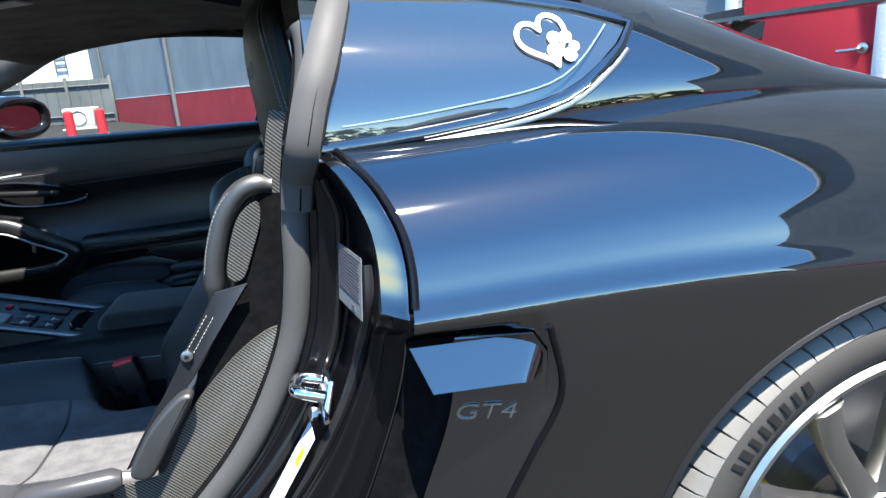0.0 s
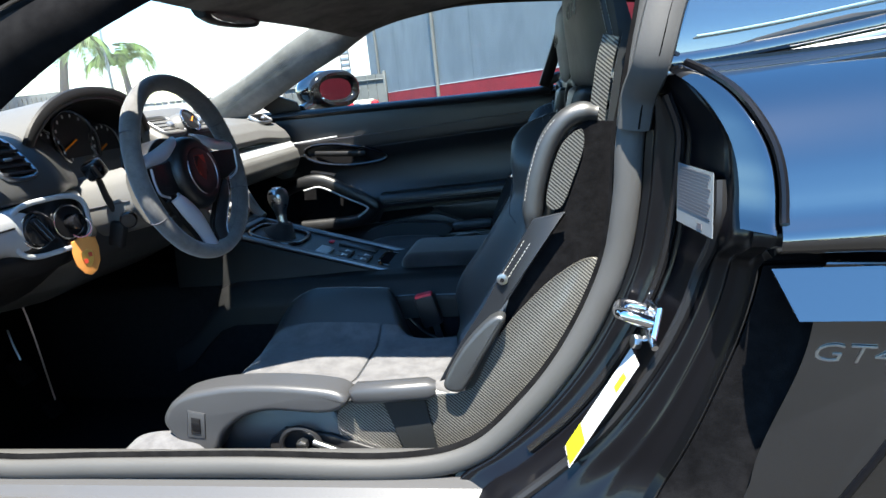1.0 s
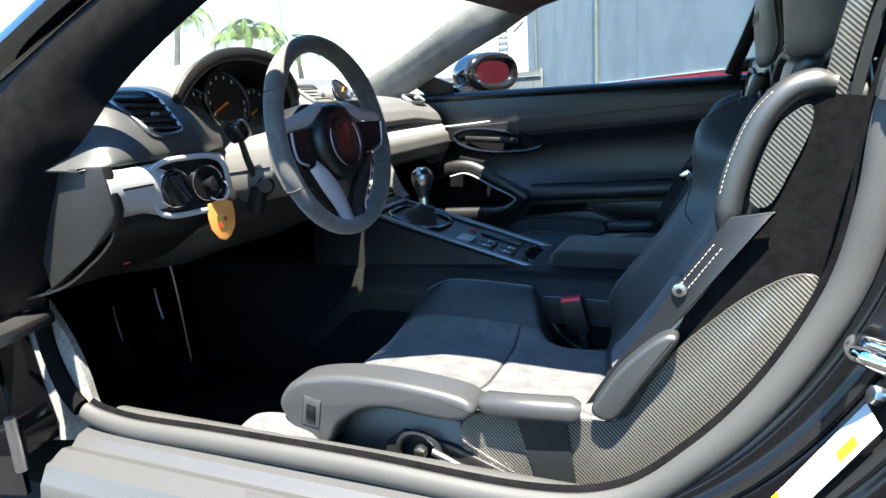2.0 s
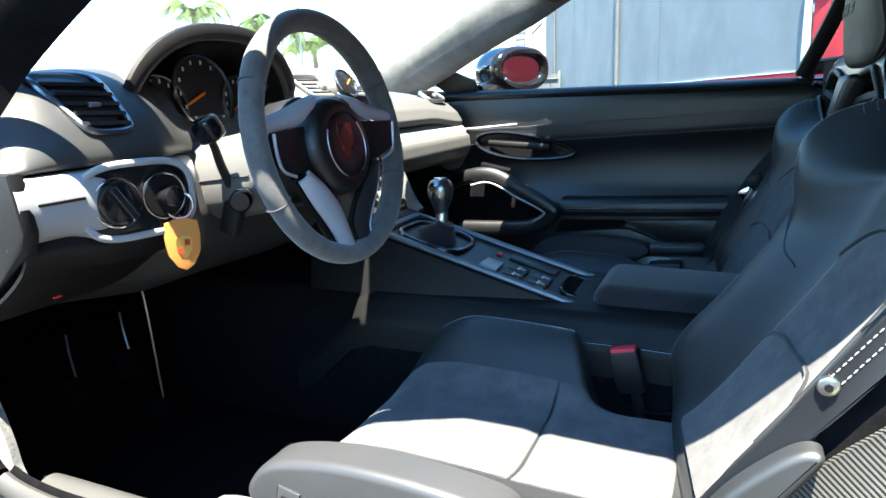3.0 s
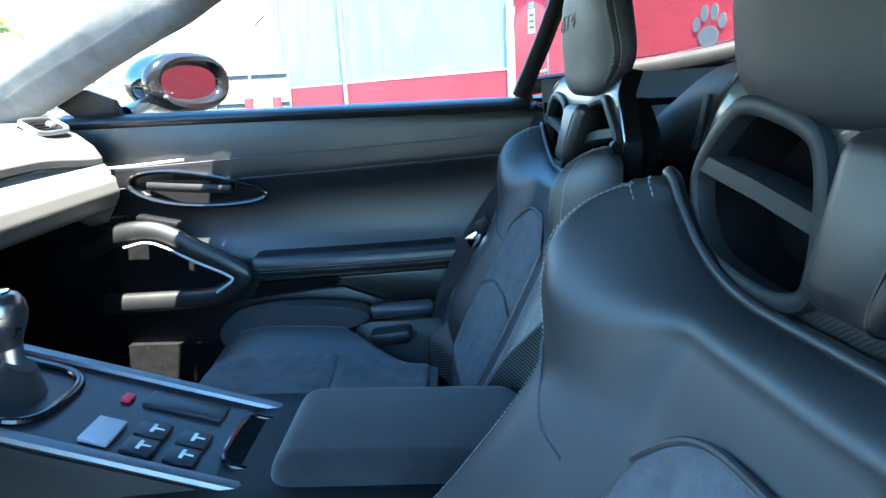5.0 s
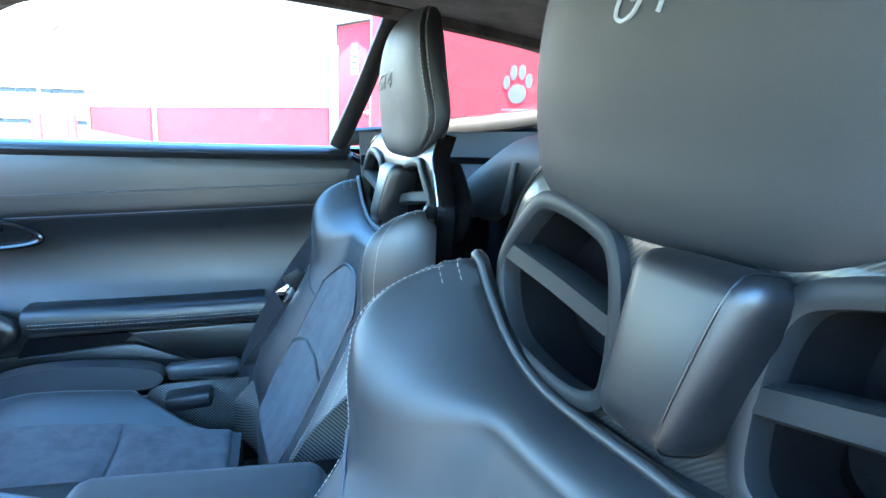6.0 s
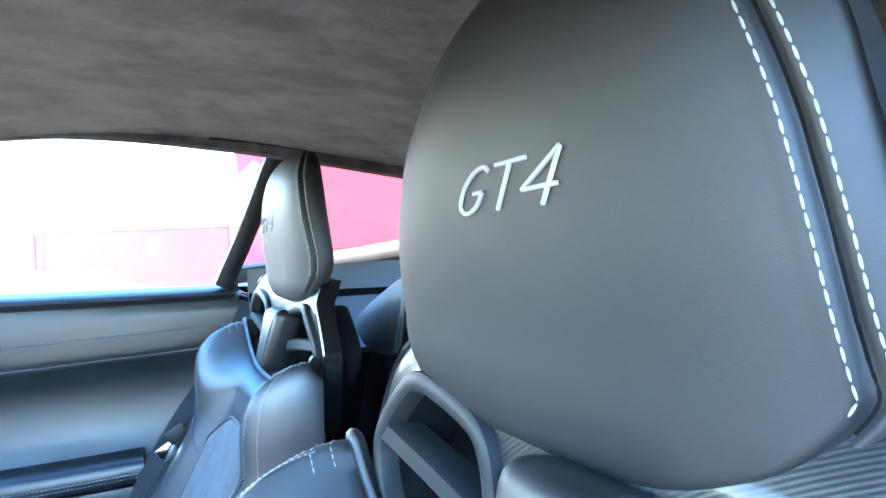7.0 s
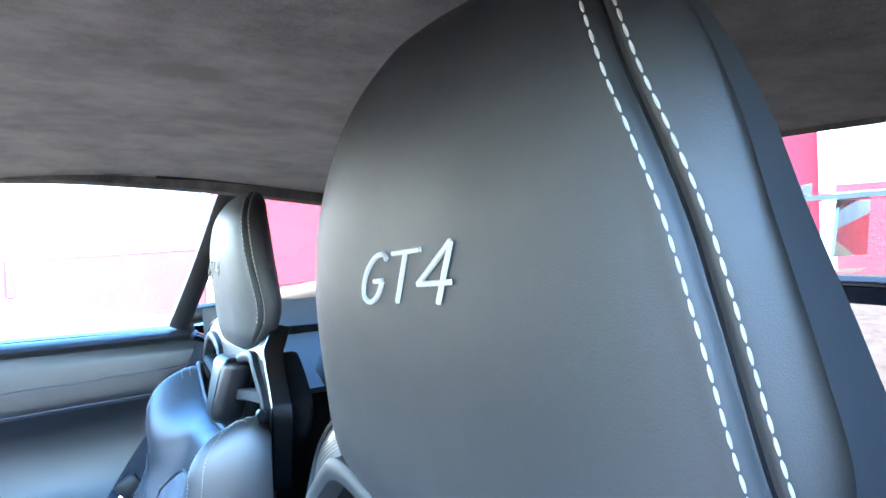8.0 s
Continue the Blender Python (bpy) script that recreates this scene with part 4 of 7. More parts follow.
    tag("tyre_placard", (0.419, -0.764, 0.580), (0.004, -0.042, -0.003), (-0.087, -0.003, -0.134), LABEL, "white tyre placard with yellow fields", 0, [(0.03, 0.97, 0.75, 0.98, LABEL_YELLOW), (0.52, 0.84, 0.15, 0.29, LABEL_GREEN)])
    # sill
    part("door_sill", sheet(lambda u, v: (-0.68 + 0.92 * u, -0.695 - 0.125 * v, lerp([(0, 0.355), (0.12, 0.362), (0.30, 0.358), (0.42, 0.345), (0.55, 0.35), (0.8, 0.338), (0.93, 0.31), (1, 0.25)], v)), 30, 40), SILL, car, "satin grey painted door sill", 30)
    part("sill_cover", sheet(lambda u, v: (-0.66 + 0.86 * u, -0.645 - 0.05 * v, 0.352 + 0.026 * math.sin(math.pi * (0.2 + 0.7 * v))), 24, 8, 0.006), RUBBER_SUNLIT, car, "grey plastic sill cover")
    part("sill_plate", slab([(-0.30, -0.772, 0.3515), (0.04, -0.772, 0.3515), (0.05, -0.80, 0.3415), (-0.28, -0.80, 0.3415)], (0, -0.001, 0.004), 0.001), SILL, car, "satin grey sill plate")
    # The pale seat suede gives this carpet its sunlit tone.
    part("sill_carpet", sheet(lambda u, v: (-0.41 + 0.15 * u, -0.662 + 0.05 * v, 0.368 + 0.022 * math.sin(math.pi * (0.15 + 0.6 * v)) * math.sin(math.pi * u) ** 0.5), 14, 8, 0.004), SUEDE_SEAT, car, "carpet inside the sill, toned pale as if sunlit")
    for x in (-0.27, -0.14):
        c = part("sill_clip", box((x, -0.706, 0.384), (0.05, 0.012, 0.006), 0.002), STEEL, car)
        part("clip_tab", box((x + 0.012, -0.712, 0.388), (0.02, 0.008, 0.008), 0.002), STEEL, c)
    part("lower_sill_panel", sheet(lambda u, v: (-0.75 + 1.15 * u, -0.82 - 0.05 * math.sin(math.pi * v), 0.25 - 0.12 * v), 12, 8), PAINT, car)
    # hinge side
    part("hinge_pillar", sheet(lambda u, v: (-0.80 - 0.02 * u + 0.04 * (1 - v) ** 3, -0.71 - 0.11 * u, 0.36 + 0.50 * v), 6, 20), JAMB, car, "black hinge pillar")
    hg = part("door_hinge", slab([(-0.745, -0.73, 0.36), (-0.70, -0.75, 0.36), (-0.69, -0.81, 0.36), (-0.74, -0.83, 0.36)], (0, 0, 0.05), 0.006), JAMB, car, "black door hinge")
    part("hinge_pin", rod([(-0.70, -0.82, 0.34), (-0.70, -0.82, 0.43)], 0.009, 10, (1, 0, 0)), STEEL, hg)
    part("check_strap", box((-0.70, -0.80, 0.56), (0.05, 0.16, 0.02), 0.004, turn(0, 0, 15)), STEEL, car, "steel door check strap")


def rear_wheel(car):
    c = Vector((WHEEL_C.x, -0.775, WHEEL_C.z))
    w = part("rear_wheel", dial(c + Vector((0, 0.02, 0)), (0, 1, 0), 0.07, 0.16, 24), WHEEL_METAL, car, "silver alloy rear wheel hub")
    # tyre: lathed section
    sec = [(0.262, -0.118), (0.268, -0.130), (0.285, -0.138), (0.305, -0.139), (0.322, -0.132), (0.334, -0.118), (0.3415, -0.09), (0.343, -0.04), (0.343, 0.06), (0.338, 0.11), (0.30, 0.13), (0.262, 0.12)]
    rings = [[c + Vector((r * math.cos(a), y, r * math.sin(a))) for r, y in sec] for a in [2 * math.pi * i / 96 for i in range(96)]]
    bm = bmesh.new()
    skin(bm, rings, True, True)
    ty = part("tyre", bm, TYRE, w, "dusty black low-profile tyre")
    for i in range(74):
        a = 2 * math.pi * i / 74
        if 40 < math.degrees(a) < 215:
            part("tread_block", tread(Matrix.Translation(c) @ turn(0, -math.degrees(a), 0)), TREAD, ty, "dusty grey shoulder block")
    # raised dark bars where lettering runs round the sidewall
    for k in range(8):
        m = Matrix.Translation(c) @ turn(0, -(148 - k * 3.5), 0)
        bmb = bmesh.new()
        bmesh.ops.create_cube(bmb, size=1.0, matrix=m @ Matrix.Translation((0.299, -0.1395, 0)) @ Matrix.Diagonal((0.019, 0.002, 0.0075 + 0.003 * (k % 3 == 1), 1)))
        part("sidewall_bar", bmb, LETTER_RUBBER, ty)
    # rim
    rsec = [(0.268, -0.132), (0.262, -0.138), (0.254, -0.136), (0.249, -0.122), (0.243, -0.10), (0.238, 0.0), (0.24, 0.12), (0.246, 0.12), (0.25, 0.0), (0.258, -0.11)]
    rings = [[c + Vector((r * math.cos(a), y, r * math.sin(a))) for r, y in rsec] for a in [2 * math.pi * i / 80 for i in range(80)]]
    bm = bmesh.new()
    skin(bm, rings, True, True)
    part("rim", bm, WHEEL_METAL, w, "satin silver rim")
    for k in range(10):
        a = 2 * math.pi * (k + 0.35) / 10
        m = Matrix.Translation(c) @ turn(0, -math.degrees(a), 0)
        path = [m @ Vector(p) for p in ((0.055, -0.095, 0), (0.11, -0.10, 0.004), (0.18, -0.105, 0.006), (0.247, -0.118, 0.0))]
        part("spoke", sweep(bmesh.new(), spline(path, 12), oval(0.022, 0.018, 10, 0.7), (0, -1, 0), scale=lambda f: 1.15 - 0.30 * math.sin(math.pi * f)), WHEEL_METAL, w, "silver spoke")
    part("centre_lock", dial(c + Vector((0, -0.10, 0)), (0, -1, 0), 0.052, 0.04, 24, 0.006), WHEEL_METAL, w)
    part("brake_disc", dial(c + Vector((0, 0.01, 0)), (0, 1, 0), 0.19, 0.03, 48, 0.003), DISC, w, "drilled steel brake disc")
    cal = [c + Vector((0.207 * math.cos(a), -0.055, 0.207 * math.sin(a))) for a in [radians(156 + 9 * i) for i in range(8)]]
    part("brake_caliper", sweep(bmesh.new(), cal, [(-0.03, -0.04), (0.03, -0.04), (0.038, 0.0), (0.03, 0.04), (-0.03, 0.04)], (0, 1, 0)), YELLOW, w, "yellow brake caliper")


def tread(m):
    """A shoulder block that bends from the tread down to the sidewall."""
    bm = bmesh.new()
    rings = []
    for r, y, h, w in ((0.3385, -0.045, 0.006, 0.0100), (0.3385, -0.085, 0.006, 0.0108), (0.3345, -0.112, 0.006, 0.0118), (0.327, -0.128, 0.005, 0.0126), (0.318, -0.1345, 0.001, 0.0130)):
        k = 0.5 * smooth(-0.085, -0.13, y)
        skew = 0.10 * (y + 0.09)
        rings.append([m @ Vector(p) for p in ((r, y + 0.002, skew - w), (r + h * (1 - k), y - h * k, skew - w), (r + h * (1 - k), y - h * k, skew + w), (r, y + 0.002, skew + w))])
    skin(bm, rings)
    return bm


MIRROR_TINT, _nt, _b = base("tinted_mirror", (0.3, 0.31, 0.33), 0.02, 1.0)
PRINT_TEAL = plastic("teal_border_print", (0.16, 0.24, 0.26), 0.3)
QUARTER_GLASS, _nt, _b = base("privacy_glass", (0.016, 0.024, 0.03), 0.02, 0.0, 1.0, 0.9)
_b.inputs["Coat IOR"].default_value = 2.1
# Darker copy for shaded rubber, seams and recesses.
SEAL_SHADED = suede("shaded_seal_rubber", (0.003, 0.003, 0.0035), (0.007, 0.007, 0.0075), 40, 0.0)
SILL, _nt, _b = base("satin_sill_paint", (0.05, 0.05, 0.052), 0.38, 0.0, 0.15)
bump(_nt, _b, noisy(_nt, 250.0, 3), 0.08, 0.001)
CAR = car_shell()
door_frame(CAR)
rear_wheel(CAR)


# ---- inside the car ----
def cabin(car):
    part("floor_pan", sheet(lambda u, v: (-1.25 + 1.85 * u, -0.66 + 1.32 * v, 0.20 + 0.25 * smooth(0.22, 0.0, u) ** 2), 30, 20, 0.01), CARPET_AND_SHADE, car, "black carpeted floor")
    part("firewall", slab([(-1.22, -0.68, 0.2), (-1.22, 0.68, 0.2), (-1.05, 0.68, 0.86), (-1.05, -0.68, 0.86)], (-0.02, 0, 0)), CARPET_AND_SHADE, car)
    part("far_side_carpet", slab([(-1.2, 0.665, 0.2), (-0.6, 0.665, 0.2), (-0.6, 0.68, 0.62), (-1.1, 0.68, 0.86)], (0, 0.02, 0)), CARPET_AND_SHADE, car)
    part("near_side_carpet", slab([(-1.2, -0.672, 0.2), (-0.74, -0.672, 0.2), (-0.80, -0.675, 0.62), (-1.1, -0.68, 0.86)], (0, -0.02, 0)), CARPET_AND_SHADE, car)
    part("far_sill_carpet", slab([(-0.7, 0.66, 0.2), (0.5, 0.66, 0.2), (0.5, 0.66, 0.36), (-0.7, 0.66, 0.36)], (0, 0.02, 0)), CARPET_AND_SHADE, car)
    part("near_sill_carpet", slab([(-0.76, -0.645, 0.2), (0.5, -0.645, 0.2), (0.5, -0.645, 0.36), (-0.76, -0.645, 0.36)], (0, -0.02, 0)), CARPET_AND_SHADE, car)
    kick = [(-0.752, 0.575), (-0.722, 0.535), (-0.696, 0.487), (-0.682, 0.438), (-0.674, 0.396), (-0.648, 0.360), (-0.605, 0.338)]
    # The kick panel's pale tone stands in for sun falling on it.
    part("kick_panel", sheet(lambda u, v: spline([Vector((x, -0.697 + 0.02 * smooth(-0.68, -0.90, x), z)) for x, z in kick], 25)[int(round(u * 24))].lerp(Vector((-0.86, -0.715, 0.56 - 0.25 * u)), v), 24, 8, 0.012), CARPET_SUNLIT, car, "carpet kick panel, sunlight put into its grey", 60)
    tun = part("centre_tunnel", sheet(lambda u, v: (-1.15 + 1.65 * u, 0.135 * math.copysign(min(1, abs(2 * v - 1) * 1.25), 2 * v - 1) + 0.02 * (2 * v - 1), lerp([(0, 0.2), (0.12, 0.46), (0.17, 0.495), (0.25, 0.50), (0.75, 0.50), (0.83, 0.495), (0.88, 0.46), (1, 0.2)], v)), 30, 40, 0.01), CARPET_AND_SHADE, car, "black carpeted centre tunnel", 50)
    part("tunnel_cover", sheet(lambda u, v: (-0.62 + 1.08 * u, 0.145 * math.copysign(min(1, abs(2 * v - 1) * 1.25), 2 * v - 1) + 0.02 * (2 * v - 1), 0.004 - 0.12 * smooth(0.16, 0.0, u) + lerp([(0, 0.40), (0.12, 0.46), (0.17, 0.495), (0.25, 0.50), (0.75, 0.50), (0.83, 0.495), (0.88, 0.46), (1, 0.40)], v)), 24, 40, 0.004), TUNNEL_SHADED, car, "black leather tunnel cover", 50)
    # rear bulkhead, side trims and shelf
    part("rear_bulkhead", sheet(lambda u, v: (0.50 + 0.12 * v, -0.64 + 1.28 * u, 0.2 + 0.62 * v), 10, 10, 0.01), CARPET_AND_SHADE, car)
    part("engine_cover", sheet(lambda u, v: (0.62 + 0.80 * u, -0.52 + 1.04 * v, 0.82 + 0.06 * math.sin(math.pi * u) * math.sin(math.pi * v) + 0.05 * u), 16, 16, 0.01), CARPET_AND_SHADE, car, "black carpeted engine cover")
    for side in (-1, 1):
        part("rear_corner_trim", slab([(0.36 if side > 0 else 0.50, side * 0.672, 0.2), (1.45, side * 0.66, 0.2), (1.45, side * 0.66, 0.86), (0.60, side * 0.665, 0.86), (0.36 if side > 0 else 0.50, side * 0.672, 0.86)], (0, side * 0.012, 0)), CARPET_AND_SHADE, car, "black carpeted rear corner")
        part("rear_side_trim", sheet(lambda u, v: ((0.36 if side > 0 else 0.53) + (1.05 if side > 0 else 0.88) * u, side * (0.715 - 0.16 * v ** 2 - 0.03 * u), 0.905 + 0.03 * u - 0.16 * v - 0.06 * v * smooth(0.2, 0.6, u)), 24, 14, 0.012), GREY_TRIM, car, "grey moulded rear side trim")
        part("window_ledge", sweep(bmesh.new(), spline([(0.33 if side > 0 else 0.52, side * 0.72, 0.893), (0.5, side * 0.725, 0.910), (0.7, side * 0.725, 0.936), (0.85, side * 0.70, 0.968)], 16), oval(0.014, 0.018, 8), (0, 0, 1)), LEATHER_SIDE, car)
        part("pillar_trim_rear", sweep(bmesh.new(), spline([(0.315 + 0.16 * (side < 0), side * 0.715, 0.875), (0.36 + 0.13 * (side < 0), side * 0.67, 0.985), (0.405 + 0.1 * (side < 0), side * 0.622, 1.11), (0.42 + 0.1 * (side < 0), side * 0.605, 1.145)], 14), oval(0.011, 0.019, 10, 0.8), (1, 0, 0.35)), PLASTIC, car, "black pillar behind the door")
    part("belt_guide", sweep(bmesh.new(), [(0.345, 0.70, 0.855), (0.40, 0.685, 0.835), (0.455, 0.665, 0.82)], oval(0.013, 0.006, 8), (0, -0.5, 1)), GLOSS, car, "black belt outlet slot")
    part("shelf_hump", sweep(bmesh.new(), spline([(0.60, 0.52, 0.80), (0.62, 0.36, 0.865), (0.62, 0.18, 0.88), (0.62, 0.05, 0.875)], 14), oval(0.07, 0.055, 12), (0, 0, 1)), GREY_TRIM, car, "grey rear shelf moulding")
    part("bar_bracket", sweep(bmesh.new(), spline([(0.60, 0.10, 0.88), (0.575, 0.07, 0.905), (0.57, 0.0, 0.91), (0.58, -0.07, 0.89)], 12), oval(0.016, 0.02, 10), (1, 0, 0)), PLASTIC, car)
    part("shelf_strap", slab([(0.53, 0.27, 0.80), (0.53, 0.29, 0.80), (0.545, 0.29, 0.88), (0.545, 0.27, 0.88)], (0.006, 0, 0), 0.002), GREY_PLASTIC, car)


def passenger_door():
    d = thing("passenger_door", "closed passenger door lined in black leather with grey stitching", "car door", (-0.1, 0.75, 0.3))
    prof = curve_of([(0.28, 0.690), (0.40, 0.698), (0.50, 0.704), (0.54, 0.705), (0.56, 0.713), (0.60, 0.729), (0.65, 0.736), (0.69, 0.733), (0.72, 0.722), (0.735, 0.7145), (0.75, 0.711), (0.80, 0.710), (0.84, 0.713), (0.865, 0.722), (0.876, 0.74)])
    def card(u, v):
        x, z = -0.70 + 1.05 * u, 0.28 + 0.596 * v
        lean = 0.05 * (x + 0.05) * smooth(0.55, 0.74, z) * smooth(0.86, 0.80, z)
        return Vector((x, prof(z) + 0.02 * (1 - u) ** 4 - 0.018 * smooth(0.86, 1.0, u) * smooth(0.56, 0.62, z) * smooth(0.74, 0.68, z), z + lean - 0.014 * u * smooth(0.8, 1.0, v)))
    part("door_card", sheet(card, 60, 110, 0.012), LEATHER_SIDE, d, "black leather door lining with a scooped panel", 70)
    for z, nm in ((0.782, "card_seam"), (0.737, "card_crease")):
        run = [card(u, (z - 0.28) / 0.596) + Vector((0, -0.0006, 0)) for u in np.linspace(0.02, 0.98, 60)]
        part(nm, rod(run, 0.0013, 6, (0, 1, 0)), LABEL_INK, d)
        part("card_thread", stitches(spline([p + Vector((0, -0.0008, -0.004)) for p in run], 1500), 0.0042, 0.0018, 0.0005), LABEL_INK, d, "dark lining stitches")
    part("belt_pad", sweep(bmesh.new(), spline([(-0.70, 0.735, 0.858), (-0.2, 0.728, 0.857), (0.1, 0.727, 0.856), (0.335, 0.725, 0.858)], 24), oval(0.022, 0.014, 12), (0, 0, 1)), LEATHER_SIDE, d, "padded door top")
    part("door_end", slab([(0.335, 0.70, 0.28), (0.365, 0.71, 0.28), (0.345, 0.74, 0.886), (0.325, 0.715, 0.886)], (0, 0.05, 0), 0.004), PLASTIC, d)
    part("outer_skin", sheet(lambda u, v: (-0.74 + 1.15 * u, 0.875 + 0.02 * math.sin(math.pi * v) - 0.10 * smooth(0.75, 1.0, v), 0.26 + 0.612 * v), 12, 14, 0.01), PAINT, d)
    part("door_glass", sheet(lambda u, v: (-0.60 + 1.0 * u, 0.755 - 0.14 * v, 0.868 + max(0.004, rail_z(-0.60 + 1.0 * u) + 0.012 - 0.868) * v), 20, 8), GLASS, d, "clear side window").visible_shadow = False
    part("sail_panel", slab([(-0.66, 0.735, 0.87), (-0.555, 0.735, 0.872), (-0.565, 0.73, 0.905), (-0.62, 0.72, 0.93), (-0.70, 0.73, 0.90)], (0, 0.02, 0), 0.003), PLASTIC, d)
    # inside handle in its dish
    oval_c = Vector((-0.40, 0.712, 0.705))
    ax = Vector((0.985, -0.0, -0.11))
    dish = [oval_c + ax * (0.155 * math.cos(a)) + Vector((0, -0.004, 0.036 * math.sin(a) * (1 - 0.25 * math.cos(a)))) for a in [2 * math.pi * i / 40 for i in range(40)]]
    h = part("handle_dish", sweep(bmesh.new(), dish, oval(0.006, 0.006, 8), (0, 1, 0), True), GLOSS, d, "black handle surround")
    part("dish_floor", slab([p + Vector((0, 0.008, 0)) for p in dish], (0, 0.004, 0)), GLOSS, h)
    part("door_handle", sweep(bmesh.new(), spline([oval_c + ax * -0.11 + Vector((0, -0.006, 0.0)), oval_c + ax * -0.03 + Vector((0, -0.016, 0.004)), oval_c + ax * 0.08 + Vector((0, -0.014, 0.008))], 14), oval(0.006, 0.010, 10), (0, -0.2, 1)), PLASTIC, h, "dark inner door handle")
    part("trim_strip", rod(spline([(-0.66, 0.706, 0.758), (-0.56, 0.702, 0.762), (-0.42, 0.706, 0.772)], 12), 0.003, 8), SILVER_PAINT, d, "thin silver strip")
    # pull handle: a bent loop with a silver rear bend
    pull = [(-0.66, 0.655, 0.585), (-0.56, 0.645, 0.622), (-0.475, 0.64, 0.628), (-0.39, 0.64, 0.585), (-0.305, 0.642, 0.535), (-0.30, 0.644, 0.515), (-0.345, 0.648, 0.482), (-0.42, 0.652, 0.470), (-0.62, 0.66, 0.462)]
    p = part("door_pull", sweep(bmesh.new(), spline(pull, 60), oval(0.022, 0.016, 12, 0.8), (0, -1, 0.15)), LEATHER_SIDE, d, "black looped door pull")
    part("pull_trim", sweep(bmesh.new(), spline([(-0.54, 0.622, 0.600), (-0.475, 0.617, 0.608), (-0.39, 0.617, 0.565), (-0.325, 0.619, 0.532), (-0.318, 0.620, 0.518), (-0.355, 0.624, 0.492)], 40), oval(0.003, 0.003, 8), (0, -1, 0)), SILVER_PAINT, p, "silver trim inside the pull")
    part("window_switch", box((-0.47, 0.655, 0.650), (0.09, 0.03, 0.012), 0.004, turn(0, 12, 0)), GLOSS, d, "black window switch")
    part("pocket_back", slab([(-0.62, 0.69, 0.46), (-0.33, 0.69, 0.49), (-0.32, 0.69, 0.53), (-0.47, 0.69, 0.61), (-0.62, 0.69, 0.60)], (0, 0.004, 0)), CARPET_AND_SHADE, d)
    # arm rest with a stitched edge
    arm = part("arm_rest", sweep(bmesh.new(), spline([(-0.27, 0.676, 0.538), (-0.10, 0.672, 0.543), (0.05, 0.672, 0.548), (0.165, 0.676, 0.552)], 24), oval(0.042, 0.026, 16, 0.6), (0, 0, 1)), LEATHER_SIDE, d, "padded leather arm rest")
    for z in (0.537, 0.530):
        part("arm_thread", stitches(spline([(-0.26, 0.6325, z), (-0.10, 0.6285, z + 0.005), (0.05, 0.6285, z + 0.010), (0.16, 0.6325, z + 0.014)], 600), 0.0042, 0.0016, 0.0005), THREAD, arm, "grey stitching")
    flap = [(-0.62, 0.430), (-0.30, 0.455), (-0.12, 0.480), (-0.085, 0.477), (0.0, 0.442), (0.06, 0.417), (0.082, 0.403), (0.07, 0.388), (0.0, 0.372), (-0.19, 0.358), (-0.35, 0.349), (-0.62, 0.345)]
    part("pocket_flap", slab([(x, 0.678, z) for x, z in flap], (0, 0.02, 0), 0.008), LEATHER_SIDE, d, "leather pocket flap")
    part("flap_edge", rod(spline([(0.082, 0.676, 0.405), (0.07, 0.675, 0.387), (0.0, 0.675, 0.371), (-0.19, 0.675, 0.357), (-0.35, 0.675, 0.348), (-0.62, 0.675, 0.344)], 40), 0.0022, 6), THREAD, d, "pale flap edge")
    # Dark sheet stands in for the shaded slot above the flap.
    part("slot_shade", slab([(-0.28, 0.684, 0.492), (-0.085, 0.684, 0.500), (-0.11, 0.684, 0.478), (-0.30, 0.684, 0.455)], (0, 0.01, 0)), CARPET_AND_SHADE, d)
    part("flap_top", slab([(-0.10, 0.680, 0.500), (0.16, 0.680, 0.512), (0.20, 0.680, 0.46), (0.10, 0.680, 0.41), (-0.06, 0.680, 0.474)], (0, 0.012, 0), 0.004), LEATHER_SIDE, d, "leather panel below the arm rest")
    # outside mirror
    m = thing("door_mirror", "black exterior mirror reflecting the red wall", "mirror", (-0.55, 0.92, 0.87))
    face = Matrix.Translation((-0.482, 0.938, 0.936)) @ turn(0, 0, -33)
    shell_bm = ball((-0.074, 0.0, 0.002), (0.074, 0.116, 0.074), 28)
    bmesh.ops.transform(shell_bm, verts=shell_bm.verts, matrix=face)
    part("housing", shell_bm, PAINT, m, "glossy black mirror housing")
    part("bezel", sweep(bmesh.new(), [face @ Vector((0.0, y, z)) for y, z in oval(0.096, 0.056, 40, 0.85)], oval(0.017, 0.022, 10), (1, 0, 0), True), GLOSS, m)
    part("glass", slab([face @ Vector((0.002, y, z)) for y, z in oval(0.094, 0.055, 36, 0.85)], (0.003, 0, 0)), MIRROR_TINT, m, "mirror glass")
    part("mirror_arm", sweep(bmesh.new(), spline([(-0.56, 0.76, 0.875), (-0.55, 0.83, 0.89), (-0.545, 0.90, 0.90)], 10), oval(0.02, 0.016, 10), (0, 0, 1)), PAINT, m)
    part("lamp_dot", ball((-0.497, 0.842, 0.905), (0.006, 0.006, 0.006), 8), CHROME, m)


